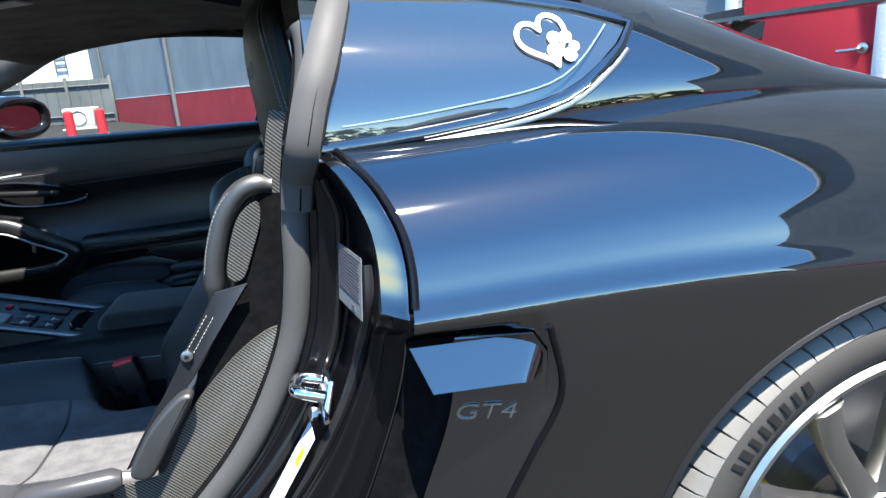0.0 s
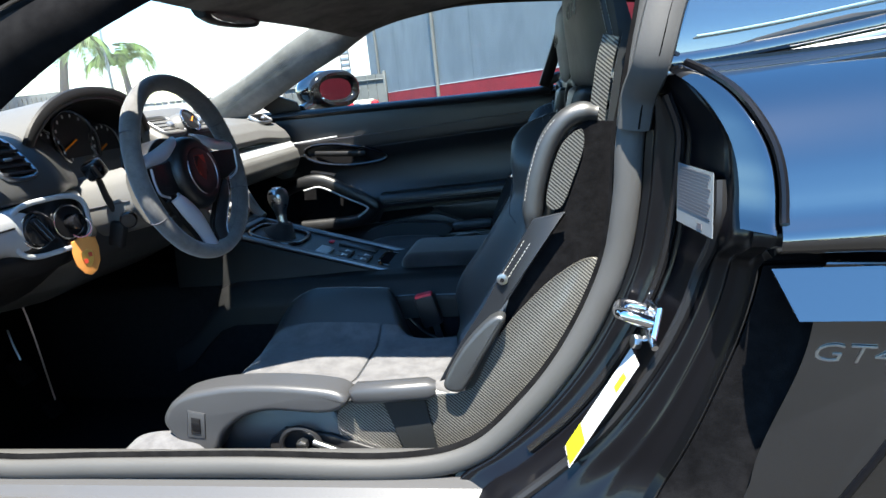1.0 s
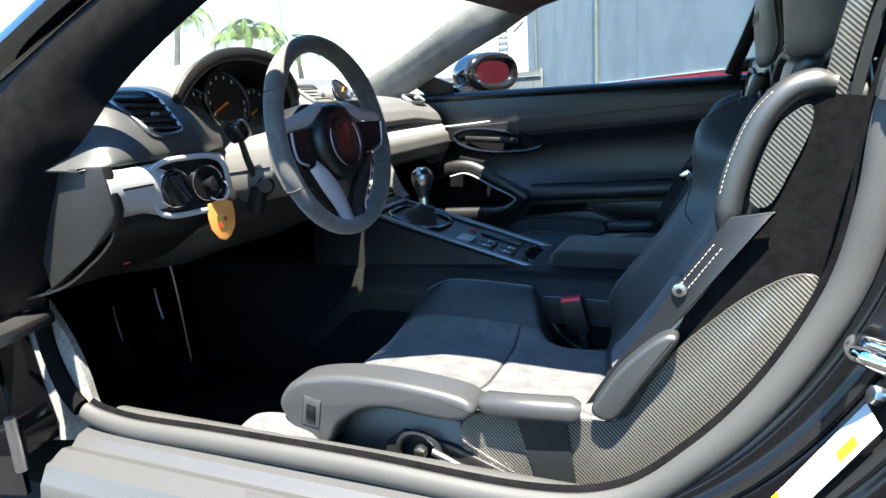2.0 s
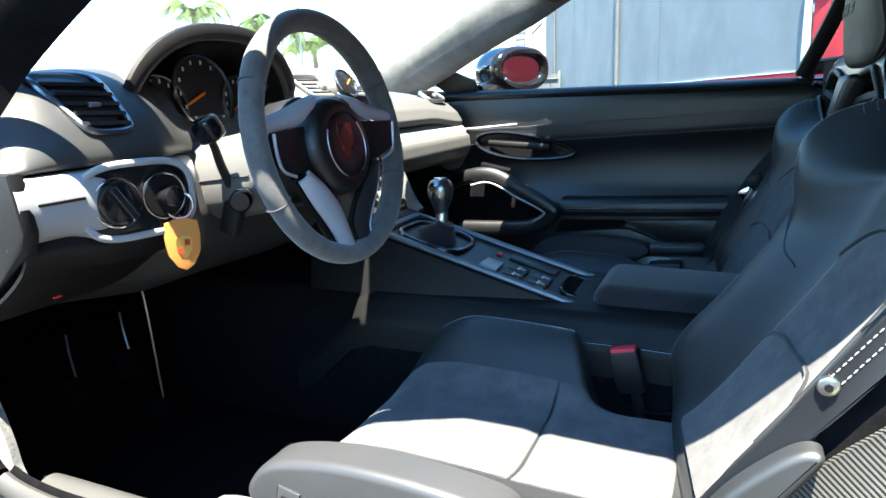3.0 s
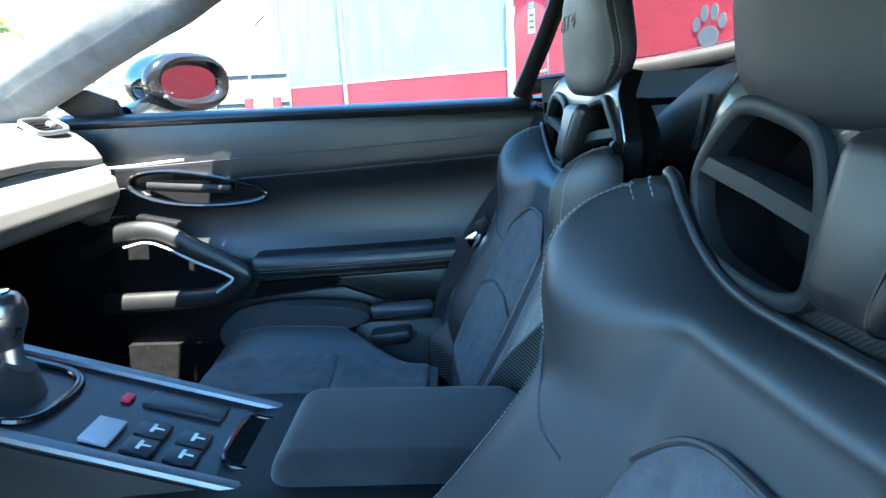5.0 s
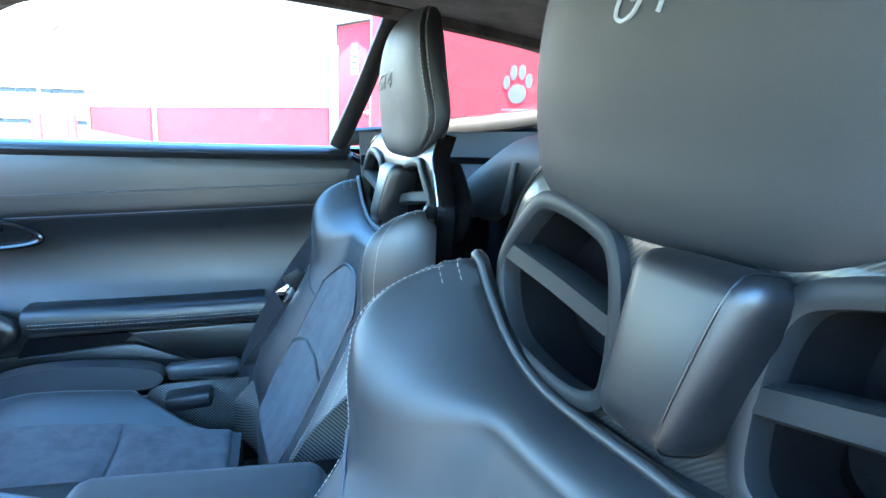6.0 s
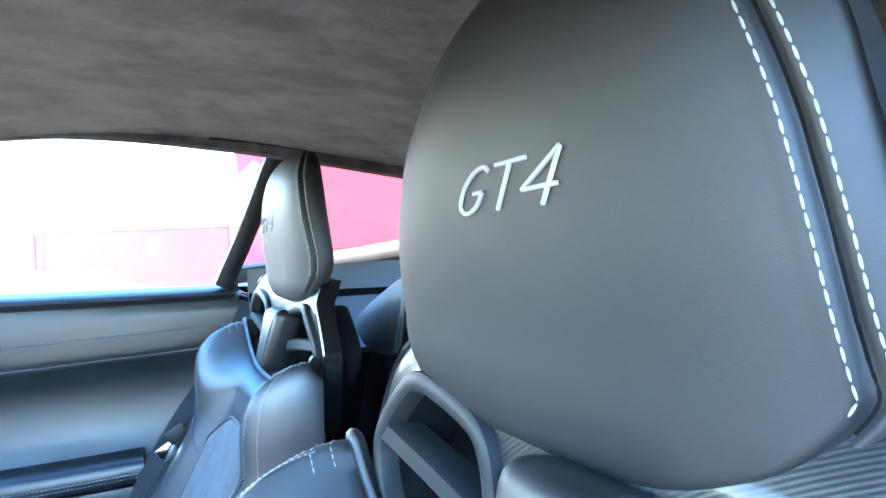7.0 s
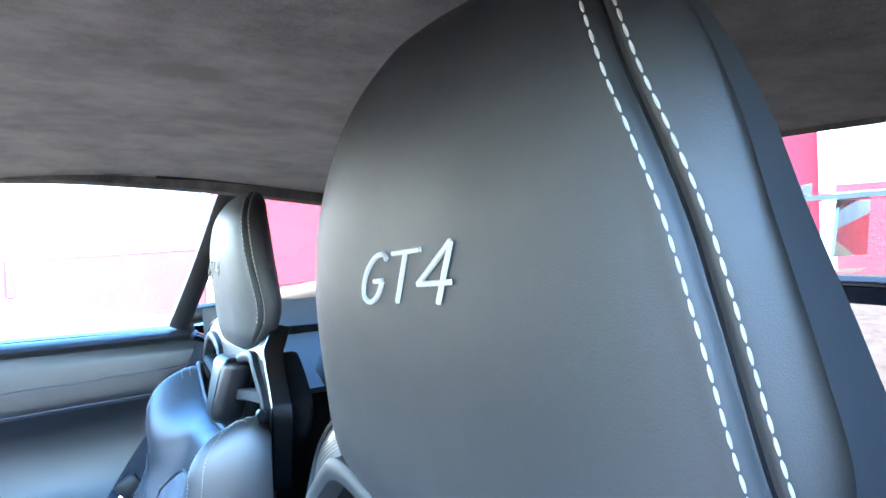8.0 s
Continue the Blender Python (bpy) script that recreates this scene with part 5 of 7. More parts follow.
def vent(parent, c, m, w, h, slats, name="air_vent"):
    """A louvred outlet in the local x (across), z (up) plane, facing local -y."""
    M = Matrix.Translation(c) @ m
    fr = part(name, sweep(bmesh.new(), [M @ Vector((x, 0, z)) for x, z in oval(w / 2, h / 2, 36, 0.45)], oval(0.004, 0.006, 8), M.to_3x3() @ Vector((0, 1, 0)), True), SILVER, parent, "air vent with a satin frame")
    part("vent_back", slab([M @ Vector((x, 0.022, z)) for x, z in oval(w / 2, h / 2, 24, 0.45)], M.to_3x3() @ Vector((0, 0.004, 0))), DIAL, fr)
    for k in range(slats):
        z = h * (-0.38 + 0.76 * k / (slats - 1))
        part("slat", box((0, 0, 0), (w * 0.92, 0.016, 0.0035), 0.001, M @ Matrix.Translation((0, 0.006, z)) @ turn(18, 0, 0), 1), GLOSS, fr)
    part("slider", box((0, 0, 0), (0.016, 0.012, 0.014), 0.003, M @ Matrix.Translation((0.02, -0.002, 0))), SILVER, fr)
    part("centre_vane", box((0, 0, 0), (0.003, 0.014, h * 0.85), 0, M @ Matrix.Translation((-0.03, 0.014, 0))), GLOSS, fr)


def dashboard():
    d = thing("dashboard", "leather dashboard with satin silver trim, partly in sun", "dashboard", (-0.8, 0, 0.6))
    top = [(-1.04, 0.872), (-0.95, 0.882), (-0.85, 0.887), (-0.75, 0.885), (-0.68, 0.875), (-0.63, 0.857), (-0.598, 0.83), (-0.584, 0.805), (-0.585, 0.792), (-0.61, 0.786)]
    def sec(table, u, y):
        f = u * (len(table) - 1)
        i = min(int(f), len(table) - 2)
        a, b = table[i], table[i + 1]
        return a[0] + (b[0] - a[0]) * (f - i), a[1] + (b[1] - a[1]) * (f - i)
    def pad(u, v):
        y = -0.50 + 1.18 * v
        x, z = sec(top, u, y)
        drop = 0.018 * smooth(0.45, 0.68, abs(y))
        return Vector((x + (0.02 if y < 0 else 0.0), y, z - drop))
    part("top_pad", sheet(pad, 54, 60, 0.006), DASH_SUNLIT, d, "stitched leather dash top", 35)
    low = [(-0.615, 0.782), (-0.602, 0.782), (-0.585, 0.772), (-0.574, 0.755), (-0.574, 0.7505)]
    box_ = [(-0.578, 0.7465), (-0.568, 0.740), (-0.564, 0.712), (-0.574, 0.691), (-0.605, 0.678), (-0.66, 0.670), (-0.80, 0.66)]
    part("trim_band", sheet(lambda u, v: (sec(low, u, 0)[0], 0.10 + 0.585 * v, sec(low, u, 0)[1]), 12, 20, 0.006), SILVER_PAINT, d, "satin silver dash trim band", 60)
    gb = part("glove_box", sheet(lambda u, v: (sec(box_, u, 0)[0], 0.12 + 0.555 * v, sec(box_, u, 0)[1]), 24, 24, 0.008), DASH_SUNLIT, d, "leather glove box lid", 50)
    part("lid_latch", box((-0.564, 0.33, 0.703), (0.006, 0.05, 0.01), 0.002), SILVER, gb)
    part("groove", slab([(-0.604, 0.10, 0.785), (-0.604, 0.685, 0.785), (-0.604, 0.685, 0.793), (-0.604, 0.10, 0.793)], (-0.01, 0, 0)), DIAL, d)
    part("end_cheek", slab([(-0.60, 0.68, 0.79), (-0.575, 0.68, 0.745), (-0.565, 0.68, 0.70), (-0.60, 0.68, 0.645), (-0.80, 0.68, 0.60), (-0.95, 0.68, 0.85)], (0, 0.01, 0), 0.003), DASH_SUNLIT, d)
    # driver's lower fascia
    fas = [(-0.598, 0.800), (-0.580, 0.790), (-0.565, 0.76), (-0.562, 0.71), (-0.575, 0.665), (-0.61, 0.625), (-0.70, 0.59), (-0.85, 0.57)]
    def fascia(u, v):
        y = -0.56 + 0.388 * v
        x, z = sec(fas, u, y)
        x += 0.05 * smooth(0.5, 1.0, v) * 0.3 - 0.075 * (1 - smooth(0.0, 0.28, v)) * smooth(0, 0.5, u)
        return Vector((x + 0.03, y, z))
    part("driver_fascia", sheet(fascia, 40, 40, 0.01), DASH_SHADED, d, "leather fascia below the instruments, darkened for shade", 50)
    # outer end: a leather dome over a silver band, with a grey end panel
    crest = curve_of([(-0.758, 0.801), (-0.745, 0.818), (-0.72, 0.853), (-0.69, 0.885), (-0.66, 0.903), (-0.60, 0.914), (-0.52, 0.918), (-0.44, 0.915)])
    dome_sec = spline([(-1.02, 0, 0.880), (-0.80, 0, 0.912), (-0.66, 0, 0.918), (-0.595, 0, 0.914), (-0.552, 0, 0.897), (-0.522, 0, 0.866), (-0.503, 0, 0.833), (-0.496, 0, 0.812), (-0.500, 0, 0.801), (-0.515, 0, 0.798)], 60)
    def dome(u, v):
        y = -0.758 + 0.30 * v
        p = dome_sec[min(59, int(round(u * 59)))]
        k = (crest(y) - 0.798) / 0.120
        back = -0.035 * smooth(-0.55, -0.46, y) - 0.03 * smooth(-0.72, -0.758, y)
        return Vector((p.x + back, y, 0.798 + (p.z - 0.798) * k))
    part("dash_dome", sheet(dome, 59, 60, 0.004), DASH_SHADED, d, "leather dome round the outer vent, in the shaded tone", 50)
    band = spline([(-0.512, 0, 0.797), (-0.492, 0, 0.794), (-0.484, 0, 0.782), (-0.482, 0, 0.762), (-0.486, 0, 0.742), (-0.497, 0, 0.728), (-0.515, 0, 0.722)], 24)
    def wing(u, v):
        y = -0.748 + 0.285 * v
        p = band[min(23, int(round(u * 23)))]
        drop = 0.016 * smooth(-0.69, -0.64, y) * smooth(-0.50, -0.53, y)
        return Vector((p.x - 0.045 * smooth(-0.56, -0.46, y), y, 0.797 - (0.797 - p.z) * (1 + drop / 0.075)))
    part("trim_wing", sheet(wing, 23, 50, 0.003), SILVER_PAINT, d, "satin silver trim band", 50)
    under = spline([(-0.505, 0, 0.726), (-0.498, 0, 0.716), (-0.515, 0, 0.692), (-0.56, 0, 0.660), (-0.64, 0, 0.618), (-0.80, 0, 0.58)], 20)
    # Black in place of the shade on this downward-facing fascia.
    part("lower_fascia", sheet(lambda u, v: (under[min(19, int(round(u * 19)))].x - 0.045 * smooth(0.6, 1.0, v), -0.742 + 0.29 * v, under[min(19, int(round(u * 19)))].z - 0.012 * smooth(0.15, 0.4, v) * (u < 0.4)), 19, 24, 0.004), PLASTIC, d, "lower fascia, blackened for the shade beneath", 50)
    # End panel darkened in place of the pillar's shade.
    part("end_panel", slab([(-0.488, -0.752, 0.803), (-0.478, -0.752, 0.742), (-0.490, -0.749, 0.718), (-0.56, -0.742, 0.672), (-0.668, -0.735, 0.606), (-0.675, -0.735, 0.66), (-0.62, -0.742, 0.74), (-0.58, -0.747, 0.803)], (0, 0.02, 0), 0.005), END_SHADED, d, "dash end panel, darkened for shade")
    # Added panel, mostly hidden, that keeps sun off the console flank.
    part("sun_block_panel", slab([(-0.64, -0.30, 0.715), (-0.46, -0.30, 0.715), (-0.455, -0.118, 0.70), (-0.64, -0.118, 0.715)], (0, 0, 0.02), 0.006), DASH_SUNLIT, d, "added panel that blocks sun from the console flank")
    part("band_slot", box((-0.4825, -0.700, 0.768), (0.004, 0.055, 0.003), 0.001), DIAL, d, "thin pull slot in the trim")
    # light switch panel with silver surround
    Mp = Matrix.Translation((-0.479, -0.603, 0.756)) @ turn(0, 0, 80)
    sp = part("switch_panel", slab([Mp @ Vector((x, 0, z)) for x, z in oval(0.068, 0.041, 40, 0.6)], Mp.to_3x3() @ Vector((0, 0.012, 0)), 0.002), GLOSS, d, "gloss black light switch panel")
    part("switch_frame", sweep(bmesh.new(), [Mp @ Vector((x, -0.001, z)) for x, z in oval(0.071, 0.044, 56, 0.6)], oval(0.0045, 0.0035, 8), Mp.to_3x3() @ Vector((0, 1, 0)), True), SILVER_PAINT, sp, "satin silver surround")
    nf = Mp.to_3x3() @ Vector((0, -1, 0))
    part("light_knob", dial(Mp @ Vector((-0.031, -0.006, 0)), nf, 0.026, 0.014, 32, 0.003), GLOSS, sp, "round light switch")
    part("knob_ring", ring(Mp @ Vector((-0.031, -0.004, 0)), nf, 0.0285, 0.0018, 40), CHROME, sp, "chrome ring")
    part("knob_bar", box((0, 0, 0), (0.008, 0.010, 0.046), 0.002, Mp @ Matrix.Translation((-0.031, -0.015, 0)) @ turn(0, -32, 0)), PLASTIC, sp, "dark switch bar")
    for e in (-0.0036, 0.0036):
        part("bar_edge", box((0, 0, 0), (0.0012, 0.003, 0.044), 0, Mp @ Matrix.Translation((-0.031, -0.020, 0)) @ turn(0, -32, 0) @ Matrix.Translation((e, 0, 0))), CHROME, sp)
    part("ignition_ring", ring(Mp @ Vector((0.030, -0.003, 0)), nf, 0.028, 0.002, 36), CHROME_DARK, sp)
    part("ignition_well", dial(Mp @ Vector((0.030, -0.002, 0)), nf, 0.026, 0.006, 28), DIAL, sp)
    part("ignition_barrel", dial(Mp @ Vector((0.030, -0.012, 0)), nf, 0.013, 0.03, 20, 0.002), GLOSS, sp)
    part("lower_lever", box((-0.60, -0.655, 0.640), (0.03, 0.012, 0.008), 0.002), BUCKLE_RED, d, "small red release lever")
    # outlets
    # outer vent: a slanted louvred opening in the dome
    def on_dome(y, z, out=0.0):
        k = (crest(y) - 0.798) / 0.120
        zz = 0.798 + (z - 0.798) / k
        tail = dome_sec[20:]
        for a, b in zip(tail, tail[1:]):
            if a.z >= zz >= b.z:
                x = a.x + (b.x - a.x) * (a.z - zz) / max(1e-6, a.z - b.z)
                return Vector((x + out, y, z + 0.5 * out))
        return Vector((tail[0].x + out, y, z + 0.5 * out))
    lips = [(-0.654, 0.890), (-0.646, 0.903), (-0.615, 0.906), (-0.588, 0.903), (-0.580, 0.892), (-0.578, 0.850), (-0.586, 0.838), (-0.612, 0.836), (-0.634, 0.839), (-0.644, 0.850)]
    lipc = spline([on_dome(y, z, 0.002) for y, z in lips], 60, True)
    fr = part("air_vent", sweep(bmesh.new(), lipc, oval(0.0042, 0.0045, 8), (1, 0, 0.5), True), VENT_RIM, d, "outer air vent with a satin frame")
    part("vent_back", slab([p + Vector((0.0015, 0, 0.0008)) for p in lipc], (-0.002, 0, -0.001)), DIAL, fr)
    for k in range(5):
        z = 0.846 + 0.0115 * k
        a, b = on_dome(-0.643 - 0.002 * k, z, 0.003), on_dome(-0.581, z - 0.002, 0.003)
        part("slat", sweep(bmesh.new(), [a, (a + b) / 2 + Vector((0.002, 0, 0)), b], [(-0.0018, -0.006), (0.0018, -0.006), (0.0022, 0.005), (-0.0022, 0.005)], (1, 0, 0.25)), GLOSS_PANEL, fr)
    part("slider", box(on_dome(-0.615, 0.866, 0.006), (0.008, 0.016, 0.006), 0.002), SILVER, fr)
    vent(d, (-0.645, 0.60, 0.862), turn(0, 0, 92) @ turn(-58, 0, 0), 0.11, 0.05, 5)
    pod_m = Matrix.Translation((-0.565, -0.085, 0.868)) @ turn(0, 34, 0)
    pod = part("centre_pod", box((0, 0, 0), (0.13, 0.25, 0.07), 0.02, pod_m, 4), DASH_SUNLIT, d, "leather pod round the centre vents")
    for y in (-0.150, -0.022):
        vent(d, (-0.529, y, 0.886), turn(0, 0, 90) @ turn(-56, 0, 0), 0.088, 0.070, 5, "centre_vent")
    # instrument binnacle
    hood = part("instrument_hood", sheet(lambda u, v: hood_pt(u, v), 24, 40, 0.014), DASH_SUNLIT, d, "leather instrument hood", 50)
    # Dark inner sheet puts the hood's shade into colour.
    part("hood_shade", sheet(lambda u, v: Vector((hood_pt(u, v).x - 0.006, -0.37 + (hood_pt(u, v).y + 0.37) * 0.90, 0.812 + (hood_pt(u, v).z - 0.815) * 0.90)), 24, 40), DIAL, hood, "dark sheet standing for shade inside the hood")
    part("hood_lip", sweep(bmesh.new(), [hood_pt(1, v / 40) for v in range(41)], oval(0.010, 0.007, 8), (1, 0, 0.3)), PLASTIC, hood)
    part("hood_floor", slab([(-0.70, -0.54, 0.815), (-0.56, -0.53, 0.79), (-0.56, -0.21, 0.79), (-0.70, -0.20, 0.815)], (0, 0, 0.006)), DIAL, d)
    cl = part("instrument_cluster", slab([(-0.612, -0.53, 0.80), (-0.612, -0.21, 0.80), (-0.632, -0.23, 0.90), (-0.645, -0.30, 0.945), (-0.645, -0.44, 0.945), (-0.632, -0.51, 0.90)], (-0.01, 0, 0)), DIAL, d, "dark three-dial instrument cluster")
    for y, z, r in ((-0.435, 0.864, 0.046), (-0.348, 0.882, 0.060), (-0.262, 0.864, 0.046)):
        n = Vector((1, 0, 0.2)).normalized()
        c0 = Vector((-0.602, y, z))
        part("dial_bezel", ring(c0, n, r, 0.004, 36), CHROME_DARK, cl, "dark chrome dial bezel")
        q = n.to_track_quat("Z", "Y").to_matrix()
        part("dial_face", dial(c0 - n * 0.006, n, r, 0.004, 32), DIAL_FACE, cl, "dark grey dial face")
        for k in range(11):
            a = radians(215 - 25 * k)
            p0 = c0 + q @ Vector((0.82 * r * math.cos(a + 1.57), 0.82 * r * math.sin(a + 1.57), 0.0))
            part("dial_mark", box(p0, (0.002, 0.0022, 0.006), 0), DIAL_MARK, cl)
        part("needle", rod([c0, c0 + q @ Vector((-r * 0.7, -r * 0.3, 0))], 0.0022, 6), NEEDLE, cl, "orange needle")
    # stalks and column
    # Shroud tone raised in place of sunlight on it.
    part("column_shroud", sweep(bmesh.new(), spline([(-0.64, -0.37, 0.745), (-0.52, -0.37, 0.755), (-0.43, -0.37, 0.77)], 10), oval(0.088, 0.062, 20, 0.6), (0, 0, 1)), END_SUNLIT, d, "steering column shroud, paled as sunlit")
    part("shroud_joint", sweep(bmesh.new(), [(-0.62, -0.4585, 0.752), (-0.52, -0.4585, 0.757), (-0.435, -0.4585, 0.766)], oval(0.0015, 0.0015, 6), (0, 0, 1)), LABEL_INK, d)
    stk = part("indicator_stalk", sweep(bmesh.new(), spline([(-0.475, -0.452, 0.752), (-0.472, -0.468, 0.778), (-0.467, -0.482, 0.805), (-0.462, -0.494, 0.822)], 12), oval(0.006, 0.0055, 10), (1, 0, 0), scale=lambda f: 1.2 - 0.3 * f), PLASTIC, d, "black indicator stalk")
    part("stalk_head", box((0, 0, 0), (0.034, 0.030, 0.034), 0.008, Matrix.Translation((-0.460, -0.498, 0.832)) @ turn(24, -14, 0), 3), GLOSS, stk, "glossy stalk head")
    part("stalk_tip", sweep(bmesh.new(), [(-0.545, -0.462, 0.812), (-0.542, -0.476, 0.815), (-0.540, -0.488, 0.817)], oval(0.010, 0.008, 10, 0.7), (0, 0, 1)), LABEL, d, "pale reset knob")
    lst = part("cruise_stalk", sweep(bmesh.new(), spline([(-0.45, -0.45, 0.742), (-0.43, -0.475, 0.742), (-0.415, -0.497, 0.742)], 10), oval(0.009, 0.009, 10), (0, 0, 1)), PLASTIC, d, "black lower stalk")
    part("stalk_grip", sweep(bmesh.new(), [(-0.418, -0.492, 0.742), (-0.416, -0.496, 0.742), (-0.398, -0.522, 0.742), (-0.396, -0.525, 0.742)], oval(0.0145, 0.0145, 16), (0, 0, 1), scale=lambda f: 1 - 0.2 * (abs(2 * f - 1) > 0.9)), GLOSS, lst, "ribbed stalk grip")
    part("column_lever", box((-0.475, -0.455, 0.705), (0.03, 0.02, 0.05), 0.006, turn(0, 20, 0)), PLASTIC, d)
    # clock on the dash
    ck = part("dash_clock", ball((-0.530, -0.088, 0.880), (0.034, 0.034, 0.030), 20), DASH_SUNLIT, d, "round dash clock pod")
    n = Vector((0.86, 0, 0.5)).normalized()
    c0 = Vector((-0.502, -0.088, 0.892))
    part("clock_face", dial(c0, n, 0.027, 0.006, 28, 0.001), SCREEN, ck, "dark clock face")
    part("clock_ring", ring(c0 + n * 0.003, n, 0.028, 0.0022), CHROME_DARK, ck, "dark chrome clock ring")
    part("clock_hand", box((0, 0, 0), (0.002, 0.0015, 0.018), 0, Matrix.Translation(c0 + n * 0.0045 + Vector((0, 0.004, 0))) @ turn(-40, 0, 0)), NEEDLE, ck, "orange clock hand")


def hood_pt(u, v):
    a = math.pi * (0.02 + 0.96 * v)
    w, h = 0.185 + 0.02 * (1 - u), 0.155 - 0.03 * (1 - u)
    c, s = math.cos(a), math.sin(a)
    return Vector((-0.80 + 0.245 * u + 0.03 * s * u, -0.37 - w * math.copysign(abs(c) ** 0.85, c), 0.815 + h * abs(s) ** 0.9))


def centre_stack():
    k = thing("centre_console", "black leather centre console with satin silver frame", "console", (-0.3, 0, 0.4))
    # top frame runs down from the dash to the arm rest
    A, B = Vector((-0.455, 0, 0.612)), Vector((-0.032, 0, 0.488))
    ax = (B - A).normalized()
    up = Vector((-ax.z, 0, ax.x))
    def on(f, y, h=0.0):
        return A + (B - A) * f + Vector((0, y, 0)) + up * h
    fr = part("console_frame", sweep(bmesh.new(), [on(0.01, -0.088)] + [on(f, -0.088) for f in np.linspace(0.1, 0.94, 12)] + [on(0.975, -0.075), on(0.975, 0.075)] + [on(f, 0.088) for f in np.linspace(0.94, 0.1, 12)] + [on(0.01, 0.088)], oval(0.009, 0.006, 8, 0.8), up, True), FRAME_SATIN, k, "dark satin silver console frame")
    part("console_tip", slab([on(0.93, -0.088, -0.004), on(1.03, -0.092, -0.012), on(1.03, 0.092, -0.012), on(0.93, 0.088, -0.004), on(0.965, 0.075, -0.002), on(0.965, -0.075, -0.002)], -up * 0.01, 0.003), FRAME_SATIN, fr)
    part("top_panel", slab([on(0.02, -0.085, -0.004), on(0.97, -0.083, -0.004), on(0.97, 0.083, -0.004), on(0.02, 0.085, -0.004)], -up * 0.012), GLOSS_PANEL, k, "dark console panel")
    for side in (-1, 1):
        out = [on(0.0, side * 0.092, -0.006), on(1.0, side * 0.090, -0.006), Vector((-0.04, side * 0.10, 0.484)), Vector((-0.29, side * 0.125, 0.470)), Vector((-0.46, side * 0.13, 0.452)), Vector((-0.60, side * 0.13, 0.452)), Vector((-0.60, side * 0.105, 0.625))]
        part("console_side", slab(out, (0, -side * 0.02, 0), 0.005), TUNNEL_SHADED, k, "black console flank")
    # gear lever
    g = part("gear_boot", sweep(bmesh.new(), spline([on(0.22, 0, -0.004), on(0.23, 0, 0.012), on(0.235, 0, 0.022), on(0.24, 0, 0.034)], 10), oval(0.042, 0.038, 20), (0, 1, 0), scale=lambda f: 1.15 - 0.75 * f ** 0.6), SUEDE, k, "suede gear boot")
    part("boot_ring", sweep(bmesh.new(), [on(0.21 + 0.18 * x / 0.1, y, 0.0) for x, y in oval(0.085, 0.066, 36, 0.6)], oval(0.006, 0.005, 8), up, True), GLOSS, k)
    base_p = on(0.235, 0.004, 0.014)
    part("lever_shaft", rod(spline([base_p, base_p + Vector((-0.004, 0, 0.02)), base_p + Vector((-0.005, 0.002, 0.04))], 8), 0.0125, 14), STEEL, k, "polished lever collar")
    kb = [(0.0125, 0.0), (0.014, 0.006), (0.0165, 0.015), (0.023, 0.03), (0.0265, 0.044), (0.0255, 0.056), (0.020, 0.066), (0.010, 0.071), (0.001, 0.0722)]
    c0 = base_p + Vector((-0.006, 0.002, 0.036))
    bm = bmesh.new()
    skin(bm, [[c0 + Vector((r * math.cos(2 * math.pi * i / 24), r * math.sin(2 * math.pi * i / 24), h)) for i in range(24)] for r, h in kb])
    kn = part("gear_knob", bm, KNOB, k, "satin metal gear knob")
    part("knob_cap", dial(c0 + Vector((0, 0, 0.0705)), (0, 0, 1), 0.0125, 0.004, 20, 0.001), CHROME, kn, "chrome shift cap")
    # switches
    part("silver_button", box((0, 0, 0), (0.034, 0.05, 0.006), 0.002, Matrix.Translation(on(0.52, -0.042, 0.0)) @ turn(0, 16.3, 0)), SILVER_PAINT, k, "silver console button")
    part("red_button", box((0, 0, 0), (0.012, 0.018, 0.004), 0.001, Matrix.Translation(on(0.50, 0.035, -0.001)) @ turn(0, 16.3, 0)), BUCKLE_RED, k)
    for f, y in ((0.63, -0.055), (0.63, -0.02), (0.74, -0.055), (0.74, -0.02)):
        b = part("console_switch", box((0, 0, 0), (0.036, 0.03, 0.006), 0.002, Matrix.Translation(on(f, y, 0.0)) @ turn(0, 16.3, 0)), GLOSS_PANEL, k, "black console switch")
        part("switch_mark", box((0, 0, 0), (0.004, 0.016, 0.001), 0, Matrix.Translation(on(f, y, 0.0034)) @ turn(0, 16.3, 0)), DIAL_MARK, b)
        part("switch_line", box((0, 0, 0), (0.014, 0.002, 0.001), 0, Matrix.Translation(on(f + 0.012, y, 0.0036)) @ turn(0, 16.3, 0)), DIAL_MARK, b)
    part("long_switch", box((0, 0, 0), (0.10, 0.035, 0.006), 0.002, Matrix.Translation(on(0.66, 0.045, -0.001)) @ turn(0, 16.3, 0)), GLOSS_PANEL, k)
    # tray at the rear
    tr = [on(0.90 + 0.07 * x, y, 0.001) for x, y in oval(1.0, 0.055, 28, 0.5)]
    part("tray_rim", sweep(bmesh.new(), tr, oval(0.004, 0.004, 8), up, True), GLOSS, k, "black rear tray rim")
    part("tray", slab([p + up * 0.0005 for p in tr], up * 0.001), CARPET_AND_SHADE, k, "dark console tray")
    # arm rest
    part("arm_rest", box((0.107, 0, 0.502), (0.29, 0.19, 0.062), 0.030, turn(0, 1, 0), 6), SUEDE, k, "black suede arm rest")
    part("arm_base", box((0.11, 0, 0.475), (0.30, 0.20, 0.03), 0.010), LEATHER_SIDE, k)
    # upright stack
    C, D = Vector((-0.47, 0, 0.615)), Vector((-0.585, 0, 0.835))
